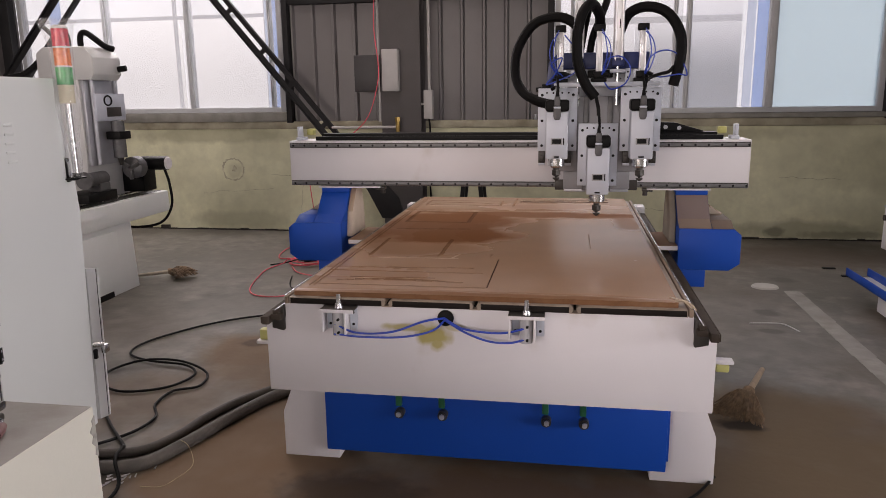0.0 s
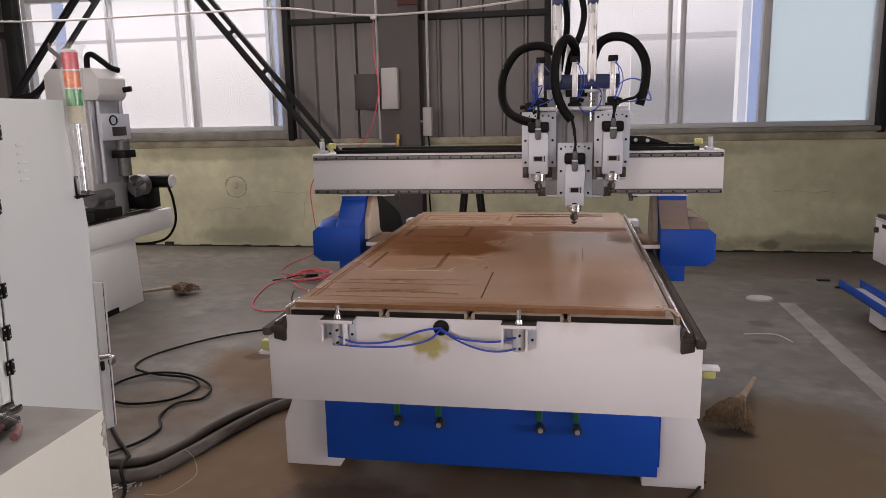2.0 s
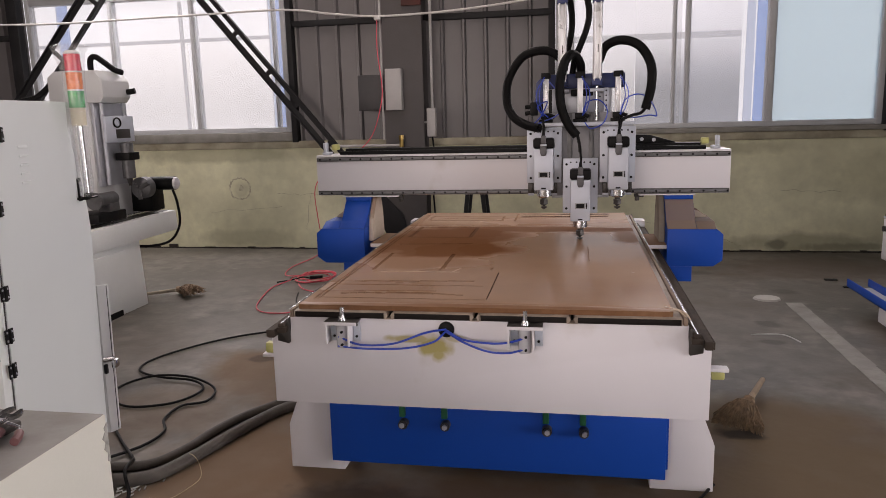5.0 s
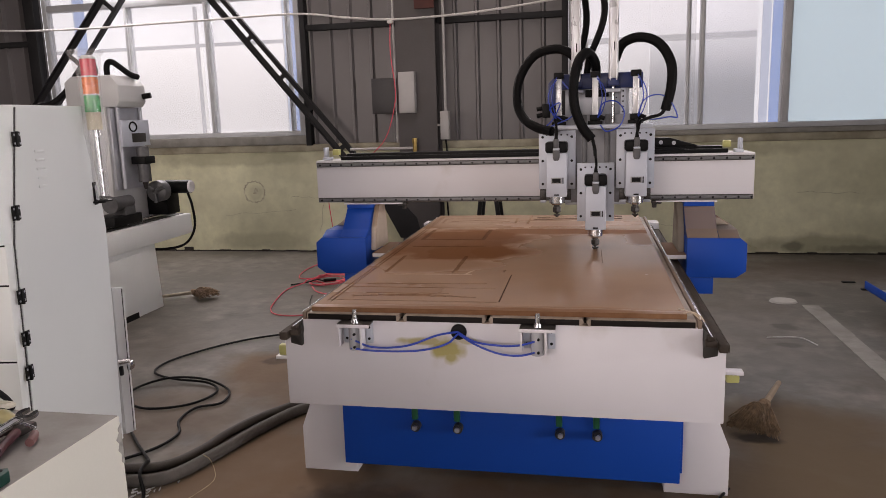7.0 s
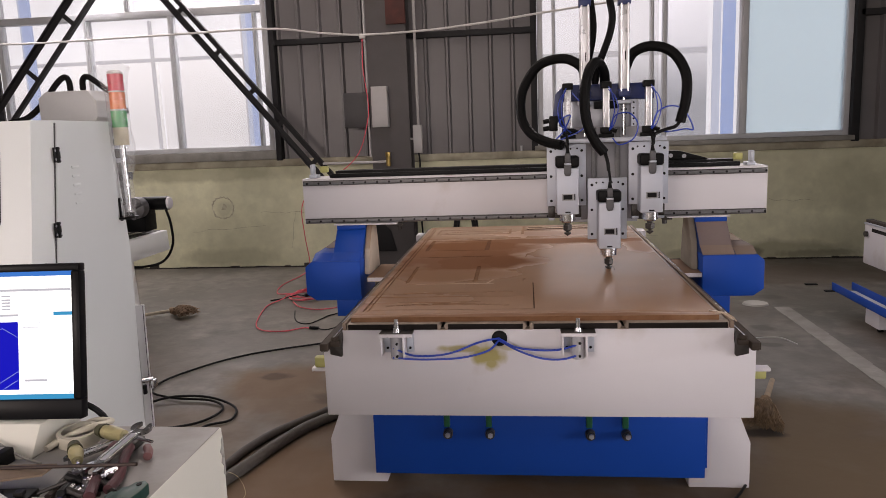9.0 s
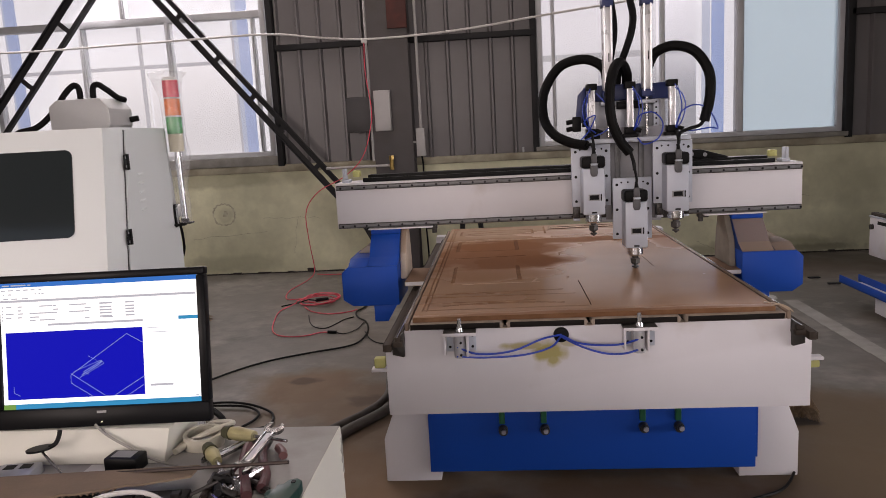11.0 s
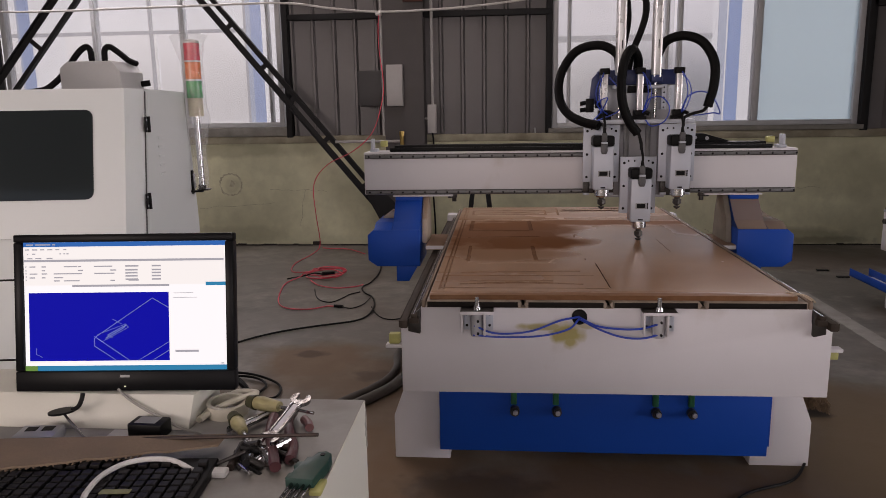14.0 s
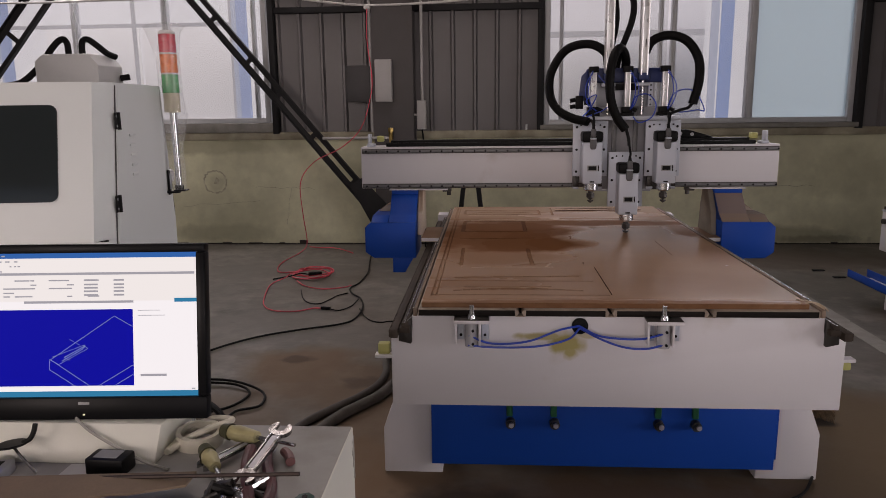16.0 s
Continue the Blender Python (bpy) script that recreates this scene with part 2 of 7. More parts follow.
def mesh_of(name, bm, material, smooth=False):
    me = bpy.data.meshes.new(name)
    bmesh.ops.recalc_face_normals(bm, faces=bm.faces[:])
    bm.to_mesh(me)
    bm.free()
    for m in material if isinstance(material, (list, tuple)) else [material]:
        me.materials.append(m)
    if smooth:
        me.shade_smooth()
        me.set_sharp_from_angle(angle=radians(28))
    return me


def part(name, bm, material, parent, label="", smooth=True):
    ob = new(name, mesh_of(name, bm, material, smooth))
    ob.parent = parent
    return tagged(ob, label)


def thing(name, label, category, group="", at=(0, 0, 0), turn=0.0):
    ob = new(name)
    ob.empty_display_size = 0.1
    ob.matrix_world = pose(*at, 0, 0, turn)
    return tagged(ob, label, category, group)


def solid(name, bm, material, label, category="", group="", kind="", smooth=True):
    return tagged(new(name, mesh_of(name, bm, material, smooth)), label, category, group, kind)


def B():
    return bmesh.new()

# ---- the hall ----
WALL_Y = 5.25
CONCRETE = mat("dusty_concrete_floor", (0.185, 0.170, 0.150), 0.50, var=0.40, scale=1.1, fine=26, bump=0.14, dirt=(0.105, 0.085, 0.068), dirt_amount=0.36, dirt_scale=1.0, spec=0.22, mottle=0.55)
PLASTER = mat("yellowed_limewash_plaster", (0.72, 0.71, 0.51), 0.85, var=0.18, scale=1.3, fine=30, bump=0.15, dirt=(0.56, 0.54, 0.385), dirt_amount=0.10, dirt_scale=2.3, spec=0.2, mottle=0.16)
CLADDING = mat("grey_steel_cladding", (0.150, 0.141, 0.146), 0.42, 0.0, var=0.10, scale=1.5, fine=40, bump=0.03, dirt=(0.13, 0.12, 0.12), dirt_amount=0.2, dirt_scale=1.5)
ROOF = mat("grey_roof_sheet", (0.12, 0.12, 0.125), 0.7, var=0.1)
FRAME = mat("white_window_profile", (0.50, 0.515, 0.54), 0.4, var=0.08, scale=6)
LEDGE = mat("dusty_mortar_ledge", (0.40, 0.37, 0.28), 0.9, var=0.3, scale=5, fine=40, bump=0.4, dirt=(0.2, 0.17, 0.12), dirt_amount=0.35, dirt_scale=4)

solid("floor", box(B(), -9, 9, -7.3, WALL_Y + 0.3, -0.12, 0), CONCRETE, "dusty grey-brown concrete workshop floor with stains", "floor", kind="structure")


def bay(name, x0, x1, z0, z1, label, material=PLASTER, y0=WALL_Y, y1=WALL_Y + 0.24):
    return solid(name, box(B(), x0, x1, y0, y1, z0, z1), material, label, "wall", kind="structure", smooth=False)


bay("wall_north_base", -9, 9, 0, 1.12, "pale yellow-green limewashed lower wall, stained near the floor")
# rough mortar ledge on top of the lower wall
solid("wall_ledge", box(B(), -9, 9, WALL_Y - 0.02, WALL_Y + 0.24, 1.121, 1.199, 0.01), LEDGE, "rough dusty mortar ledge on the lower wall", "ledge", kind="structure")


def cladding(name, x0, x1, z0, z1):
    """Ribbed steel sheet between two posts."""
    bm = B()
    box(bm, x0, x1, WALL_Y + 0.06, WALL_Y + 0.10, z0, z1)
    k = max(1, round((x1 - x0) / 0.235))
    for i in range(k + 1):
        x = x0 + (x1 - x0) * i / k
        prism(bm, [(x - 0.026, WALL_Y + 0.06), (x + 0.026, WALL_Y + 0.06), (x + 0.010, WALL_Y + 0.015), (x - 0.010, WALL_Y + 0.015)], "z", z0, z1)
    return solid(name, bm, CLADDING, "dark grey ribbed steel cladding", "wall", kind="structure", smooth=False)


cladding("wall_north_cladding_1", -2.62, 0.10, 1.185, 4.2)
cladding("wall_north_cladding_2", 3.26, 9.0, 1.185, 4.2)
cladding("wall_north_cladding_3", -9.0, -5.92, 1.185, 4.2)
bay("wall_north_top", -9, 9, 4.2, 5.4, "grey upper wall", CLADDING)
# unseen south, west and east walls; their openings are assumed for the fill lamps
bay("wall_south_base", -9, 9, 0, 1.2, "pale lower wall", y0=-7.3, y1=-7.06)
bay("wall_south_top", -9, 9, 3.4, 5.4, "grey upper wall", CLADDING, -7.3, -7.06)
for n, (a, b) in enumerate(((-9, -6.1), (-2.9, -1.3), (1.9, 3.4), (6.6, 9))):
    bay(f"wall_south_pier_{n + 1}", a, b, 1.2, 3.4, "grey wall pier", CLADDING, -7.3, -7.06)
solid("wall_west", box(B(), -9.2, -9.0, -7.3, 5.5, 0, 5.4), CLADDING, "grey end wall", "wall", kind="structure")
bm = B()
box(bm, 9.0, 9.2, -7.3, -5.6, 0, 5.4)
box(bm, 9.0, 9.2, -0.8, 5.5, 0, 5.4)
box(bm, 9.0, 9.2, -5.6, -0.8, 3.7, 5.4)
solid("wall_east", bm, CLADDING, "unseen grey end wall with an assumed gate opening", "wall", kind="structure")
# unseen roof, kept dark to hold back bounced light
solid("ceiling", box(B(), -9.2, 9.2, -7.3, 5.5, 5.4, 5.5), ROOF, "unseen grey sheet roof", "ceiling", kind="structure")

GIRT = mat("dark_primed_steel", (0.020, 0.020, 0.022), 0.6, var=0.25, scale=5, fine=60, bump=0.06, spec=0.25)
for n, (a, b) in enumerate(((-2.66, -1.32), (-1.22, 0.10), (3.26, 9.0), (-9.0, -5.95))):
    solid("trim_girt", box(B(), a, b, WALL_Y - 0.03, WALL_Y + 0.06, 2.40, 2.46, 0.004), GIRT, "dark steel wall rail across the cladding", "rail", kind="structure")

# windows
SILL = mat("dusty_grey_sill", (0.26, 0.25, 0.23), 0.7, var=0.2, scale=8, bump=0.1)
FILM = clear("dusty_window_glass", (0.93, 0.95, 0.97), 0.12, 0.16)
MILKY = clear("milky_film_on_glass", (0.72, 0.89, 0.95), 0.3, 0.50, True)
DUSTY = clear("hazy_window_glass", (0.85, 0.87, 0.9), 0.25, 0.22, True)


def window(name, x0, x1, z0, z1, posts, rails, panes, label):
    """Frame, posts and panes of one window, in the wall's thickness."""
    top = thing(name, label, "window")
    tagged(top, kind="structure")
    y0, y1 = WALL_Y + 0.03, WALL_Y + 0.13
    bm = B()
    w = 0.055
    box(bm, x0, x0 + w, y0, y1, z0, z1, 0.004)
    box(bm, x1 - w, x1, y0, y1, z0, z1, 0.004)
    box(bm, x0 + w, x1 - w, y0, y1, z0, z0 + 0.05, 0.004)
    box(bm, x0 + w, x1 - w, y0, y1, z1 - 0.05, z1, 0.004)
    part("window_frame", bm, FRAME, top)
    for x, w, low, high in posts:
        bm = B()
        box(bm, x - w / 2, x + w / 2, y0 + 0.004, y1 - 0.004, low, high, 0.006)
        box(bm, x - w / 2 + 0.012, x + w / 2 - 0.012, y0 - 0.012, y0 + 0.01, low, high, 0.004)
        part("mullion", bm, FRAME, top)
    for z, w in rails:
        part("transom", box(B(), x0 + 0.055, x1 - 0.055, y0 + 0.002, y1 - 0.002, z - w / 2, z + w / 2, 0.006), FRAME, top)
    for a, b, material in panes:
        pane = part("pane", box(B(), a, b, WALL_Y + 0.076, WALL_Y + 0.082, z0 + 0.03, z1 - 0.03), material, top, smooth=False)
        pane.visible_shadow = False
    part("window_sill", box(B(), x0 - 0.04, x1 + 0.04, WALL_Y - 0.035, WALL_Y + 0.13, 1.2005, z0 - 0.002, 0.006), SILL, top)
    return top


window("window_1", 0.13, 3.22, 1.25, 4.15, [(0.30, 0.035, 1.30, 4.1), (1.29, 0.035, 1.30, 4.1), (1.418, 0.045, 1.30, 4.1), (2.195, 0.075, 1.30, 4.1)], [(3.0, 0.08)],
       [(0.18, 1.36, FILM), (1.44, 2.16, DUSTY), (2.24, 3.17, MILKY)], "tall white-framed sliding window with milky dusty panes")
window("window_2", -5.86, -2.74, 1.30, 4.15, [(-4.80, 0.055, 1.35, 2.77), (-3.82, 0.06, 1.35, 2.77), (-4.30, 0.055, 2.845, 4.1), (-2.885, 0.03, 1.35, 2.77)], [(2.807, 0.074)],
       [(-5.81, -4.8, FILM), (-4.8, -3.82, FILM), (-3.82, -2.79, FILM)], "tall white-framed window with plastic-covered panes")

# what shows outside: backdrops with the daylight put into their own glow
OUT = glow("bright_overcast_yard", (0.88, 0.94, 1.0), 1.2)
solid("backdrop", box(B(), -14, 14, 9.0, 9.05, -1.0, 7.5), OUT, "bright hazy daylight outside the windows", "backdrop", kind="structure")
# blue posts: daylight and haze on them are put into a glow
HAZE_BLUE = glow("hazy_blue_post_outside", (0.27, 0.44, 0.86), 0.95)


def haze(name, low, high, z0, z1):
    """A backdrop whose painted glow fades from grey near the ground to white above."""
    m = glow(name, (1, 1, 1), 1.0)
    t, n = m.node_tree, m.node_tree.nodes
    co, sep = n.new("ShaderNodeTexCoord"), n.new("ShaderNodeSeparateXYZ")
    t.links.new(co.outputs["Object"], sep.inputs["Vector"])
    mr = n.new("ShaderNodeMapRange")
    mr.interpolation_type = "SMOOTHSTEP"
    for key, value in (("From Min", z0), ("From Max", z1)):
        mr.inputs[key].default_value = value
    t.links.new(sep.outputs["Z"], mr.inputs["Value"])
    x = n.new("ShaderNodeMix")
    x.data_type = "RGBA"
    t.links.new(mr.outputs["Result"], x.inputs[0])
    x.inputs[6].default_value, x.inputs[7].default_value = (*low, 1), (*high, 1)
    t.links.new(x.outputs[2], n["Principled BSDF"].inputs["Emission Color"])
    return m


# walls and sheeting outside: haze and brightness are put into the glow
solid("backdrop_low_wall", box(B(), 1.15, 2.52, 8.2, 8.25, -1.0, 4.5), haze("hazy_grey_wall_outside", (0.30, 0.33, 0.37), (0.95, 1.0, 1.08), 1.6, 2.75), "grey wall of the next building with painted haze", "backdrop", kind="structure")
solid("backdrop_low_wall", box(B(), -0.9, 1.14, 8.2, 8.25, -1.0, 4.5), haze("hazy_pale_wall_outside", (0.52, 0.55, 0.58), (0.95, 1.0, 1.08), 1.5, 2.7), "pale wall of the next building with painted haze", "backdrop", kind="structure")
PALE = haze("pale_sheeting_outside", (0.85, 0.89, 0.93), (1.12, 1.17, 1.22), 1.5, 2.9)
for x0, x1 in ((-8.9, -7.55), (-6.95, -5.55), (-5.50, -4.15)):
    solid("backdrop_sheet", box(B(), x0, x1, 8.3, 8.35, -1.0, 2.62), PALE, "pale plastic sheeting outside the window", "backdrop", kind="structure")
# posts, rail and band glow too; their brightness is in the colour
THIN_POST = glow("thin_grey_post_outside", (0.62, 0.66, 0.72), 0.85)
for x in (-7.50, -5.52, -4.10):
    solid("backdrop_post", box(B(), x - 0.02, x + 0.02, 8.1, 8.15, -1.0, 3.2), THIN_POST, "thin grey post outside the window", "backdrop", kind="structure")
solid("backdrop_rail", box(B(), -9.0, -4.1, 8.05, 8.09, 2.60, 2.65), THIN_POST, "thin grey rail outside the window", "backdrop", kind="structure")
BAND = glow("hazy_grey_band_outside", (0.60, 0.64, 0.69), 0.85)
solid("backdrop_rail", box(B(), -0.9, 2.50, 8.1, 8.15, 2.36, 2.44), BAND, "glowing grey band across the backdrop", "backdrop", kind="structure")
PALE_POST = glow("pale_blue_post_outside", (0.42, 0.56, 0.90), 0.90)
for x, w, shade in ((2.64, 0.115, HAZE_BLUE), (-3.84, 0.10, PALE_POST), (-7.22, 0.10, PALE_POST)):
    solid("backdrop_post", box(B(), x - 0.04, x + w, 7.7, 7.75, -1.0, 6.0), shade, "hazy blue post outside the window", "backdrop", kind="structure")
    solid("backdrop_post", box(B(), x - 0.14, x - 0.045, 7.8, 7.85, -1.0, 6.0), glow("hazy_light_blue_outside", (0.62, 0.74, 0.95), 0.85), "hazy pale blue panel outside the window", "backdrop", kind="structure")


# grime and crumbled plaster along the foot of the wall
GRIME = mat("dark_damp_grime", (0.035, 0.030, 0.026), 0.9, var=0.4, scale=9, bump=0.3)
rg = random.Random(12)
bm = B()
x = -8.9
while x < 8.9:
    w = 0.05 + 0.16 * rg.random()
    h = 0.008 + 0.012 * rg.random() ** 2 + (0.025 if rg.random() < 0.03 else 0)
    prism(bm, [(x, WALL_Y - 0.02 - 0.02 * rg.random()), (x + w, WALL_Y - 0.02 - 0.02 * rg.random()), (x + w, WALL_Y), (x, WALL_Y)], "z", 0.0, h)
    x += w
solid("baseboard", bm, GRIME, "dark grime and crumbs along the wall foot", "wall foot", kind="structure", smooth=False)
# darker patches on the wall, most of them low, two long ones under the ledge
tone_patch(PLASTER, [(2.6, 0.10, 0.8, 0.12, 0.6), (1.7, 0.06, 0.4, 0.08, 0.5), (-3.3, 0.12, 0.7, 0.12, 0.35), (3.2, 0.75, 0.6, 0.3, 0.3), (0.2, 0.2, 0.8, 0.15, 0.5), (1.5, 1.05, 1.2, 0.09, 0.45), (-3.6, 1.05, 1.4, 0.10, 0.45)], (0.27, 0.26, 0.17), 5.0, True)
tone_patch(PLASTER, [(-3.37, 0.66, 0.11, 0.10, 0.22), (2.33, 0.07, 0.12, 0.07, 0.9), (3.0, 0.05, 0.5, 0.05, 0.6)], (0.22, 0.215, 0.16), 14.0, True)

# a rubbed ring and hairline cracks on the plaster
MARK = mat("rubbed_plaster", (0.54, 0.52, 0.38), 0.9, var=0.35, scale=18, fine=60, bump=0.2)
rg = random.Random(31)
bm = B()
loop = []
for k in range(41):
    a, r = 6.28318 * k / 40, 0.105 + 0.012 * rg.random()
    loop.append([bm.verts.new((-3.38 + (r + d) * math.cos(a) * 1.05, WALL_Y - 0.003, 0.68 + (r + d) * math.sin(a))) for d in (0.0, 0.010 + 0.012 * rg.random())])
for a, b in zip(loop, loop[1:]):
    bm.faces.new((a[0], a[1], b[1], b[0]))
prism(bm, [(-3.40, 0.66), (-3.35, 0.65), (-3.33, 0.70), (-3.37, 0.73)], "y", WALL_Y - 0.004, WALL_Y - 0.0005)
solid("wall_mark", bm, MARK, "faint rubbed ring on the plaster", "wall mark", kind="structure", smooth=False)
CRACK = mat("dark_plaster_crack", (0.38, 0.36, 0.25), 0.9, var=0.4, scale=20)
for x0, z0, x1, z1 in ((-2.95, 0.62, -2.30, 0.60), (-3.75, 0.42, -2.90, 0.47), (0.9, 0.30, 1.35, 0.27), (1.75, 0.16, 2.0, 0.05), (2.35, 0.62, 2.9, 0.60), (-2.55, 0.62, -2.62, 0.22)):
    pts = [(x0 + (x1 - x0) * k / 9 + 0.010 * rg.uniform(-1, 1), WALL_Y + 0.0005, z0 + (z1 - z0) * k / 9 + 0.012 * rg.uniform(-1, 1)) for k in range(10)]
    solid("wall_crack", tube(B(), pts, 0.002, 4, 2), CRACK, "hairline crack in the plaster", "crack", kind="structure", smooth=False)

solid("ledge_bolt", cyl(B(), (-0.05, WALL_Y + 0.0, 1.1995), (-0.05, WALL_Y + 0.0, 1.255), 0.012, n=10), FRAME, "small white bolt standing on the wall ledge", "bolt")

# ---- the router: bed ----
MDF = mat("dusty_mdf_board", (0.362, 0.216, 0.132), 0.21, var=0.10, scale=1.6, fine=140, bump=0.03, stretch=(0.8, 1.2, 1), spec=0.22)


# far end of the board: the window's brightness put into a paler colour
tone_patch(MDF, [(-0.15, 2.18, 0.75, 0.36, 0.85), (0.35, 2.20, 0.5, 0.36, 0.8)], (0.47, 0.315, 0.225), 2.0)
# oily saw dust left where the door pattern was cut
SMEARS = [(-0.28, 1.08, 0.36, 0.27, 0.95), (-0.14, 1.12, 0.16, 0.30, 1.0), (-0.22, 1.22, 0.26, 0.34, 0.95), (-0.40, 1.12, 0.40, 0.32, 0.85), (-0.33, 1.60, 0.42, 0.30, 0.95), (-0.34, 1.34, 0.37, 0.50, 0.9), (-0.22, 1.40, 0.21, 0.44, 0.9), (-0.42, 0.85, 0.30, 0.30, 0.4), (-0.16, 1.45, 0.22, 0.36, 0.85), (-0.50, 1.40, 0.28, 0.40, 0.85), (0.05, 1.735, 1.0, 0.13, 0.85),
            (-0.30, 0.80, 0.30, 0.16, 0.3), (0.2, 2.06, 0.55, 0.14, 0.25), (0.60, 1.5, 0.10, 0.25, 0.6), (0.0, 0.02, 0.9, 0.05, 0.6), (-0.45, 0.30, 0.3, 0.14, 0.25)]
tone_patch(MDF, SMEARS, (0.185, 0.076, 0.030), 5.0, rough=0.75)
# on the floor: darker grey patches, then saw dust round the bed
tone_patch(CONCRETE, [(2.6, 4.5, 0.9, 0.5, 0.6), (1.35, 2.7, 0.45, 0.5, 0.4), (2.2, 3.5, 0.5, 0.35, 0.55), (2.75, 2.75, 0.5, 0.5, 0.7), (-1.9, 2.3, 0.5, 0.35, 0.45), (-2.4, 3.9, 0.9, 0.5, 0.5), (-1.2, 2.0, 0.35, 0.4, 0.5), (1.5, 1.9, 0.4, 0.3, 0.4), (0.9, 3.8, 0.8, 0.7, 0.5)], (0.135, 0.122, 0.108), 4.0)
tone_patch(CONCRETE, [(1.28, 0.80, 0.55, 0.62, 0.62), (1.0, 0.25, 0.6, 0.6, 0.75), (0.0, -0.30, 1.35, 0.95, 0.95),  (2.4, 4.4, 1.1, 0.6, 0.35), (1.7, 0.2, 0.7, 0.6, 0.35), (2.6, 2.3, 0.5, 0.6, 0.35)],
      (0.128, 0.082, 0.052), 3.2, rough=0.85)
tone_patch(CONCRETE, [(1.35, 0.35, 0.65, 0.75, 0.75), (1.25, 0.95, 0.45, 0.40, 0.7), (1.8, -0.2, 0.7, 0.6, 0.5)], (0.150, 0.108, 0.064), 2.4, rough=0.85)
# the same saw dust left of the bed, in a paler colour
tone_patch(CONCRETE, [(-1.0, 0.20, 0.6, 0.65, 0.75), (-0.9, 0.9, 0.5, 0.5, 0.55), (-1.30, 1.25, 0.5, 0.5, 0.6), (-1.75, 0.75, 0.55, 0.4, 0.35), (-1.50, 1.48, 0.42, 0.42, 0.7), (-0.9, -0.35, 0.5, 0.4, 0.6)], (0.20, 0.132, 0.085), 3.2, rough=0.85)
# dark spots; the one at (1.06, 0.83) paints the broom's contact shadow
tone_patch(CONCRETE, [(1.62, 2.62, 0.10, 0.10, 0.6), (1.55, 2.22, 0.09, 0.06, 0.6), (1.95, 3.55, 0.14, 0.10, 0.5), (2.75, 2.9, 0.35, 0.12, 0.8), (1.40, 4.2, 0.2, 0.08, 0.5), (2.3, 1.4, 0.2, 0.3, 0.3), (1.06, 0.83, 0.13, 0.06, 0.9), (-1.55, 1.6, 0.12, 0.08, 0.5), (-1.1, 1.25, 0.18, 0.10, 0.4), (-2.3, 2.6, 0.15, 0.1, 0.4), (0.3, -0.2, 0.5, 0.2, 0.6), (0.9, -0.1, 0.3, 0.15, 0.5), (-0.5, 0.05, 0.35, 0.15, 0.55)],
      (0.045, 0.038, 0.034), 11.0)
SHALLOW = mat("shallow_router_mark", (0.29, 0.168, 0.10), 0.8, var=0.25, scale=30, spec=0.05)
# cuts too shallow to look dark; their shade is put into this brown
CUT = mat("shaded_router_cut", (0.085, 0.038, 0.020), 0.9, var=0.25, scale=30, spec=0.03)
# light caught by the cut bevels is painted as this paler tone
LIT_EDGE = mat("lit_cut_edge", (0.52, 0.37, 0.27), 0.8, var=0.15, scale=30, spec=0.1)
tone_patch(SHALLOW, SMEARS, (0.11, 0.042, 0.016), 5.0)
# slats and slots are hollow; the shade inside is this near-black colour
SLAT_HOLLOW = mat("dark_slat_hollow", (0.012, 0.009, 0.008), 0.6, var=0.2, scale=10, spec=0.15)
# dried smear of yellow sealant under the tube outlet
tone_patch(WHITE, [(-0.165, 0.648, 0.075, 0.052, 0.9), (-0.245, 0.672, 0.12, 0.018, 0.8), (-0.150, 0.615, 0.035, 0.035, 0.85), (-0.09, 0.678, 0.05, 0.016, 0.6)], (0.35, 0.29, 0.06), 16.0, True)

bed = thing("router_bed", "white and blue steel router bed standing on the concrete floor", "machine bed")


def bed_side(s):
    """Outline of one half of the front beam."""
    return [(0, 0.415), (0.77 * s, 0.415), (0.77 * s, 0.675), (0.735 * s, 0.69), (0.695 * s, 0.69), (0.695 * s, 0.745), (0, 0.745)]


bm = B()
left = bed_side(-1)[1:-1]
prism(bm, bed_side(1)[1:-1] + left[::-1], "y", 0.0, 0.14, 0.004)
part("front_beam", bm, WHITE, bed)
part("back_beam", box(B(), -0.77, 0.77, 2.36, 2.48, 0.415, 0.745, 0.004), WHITE, bed)
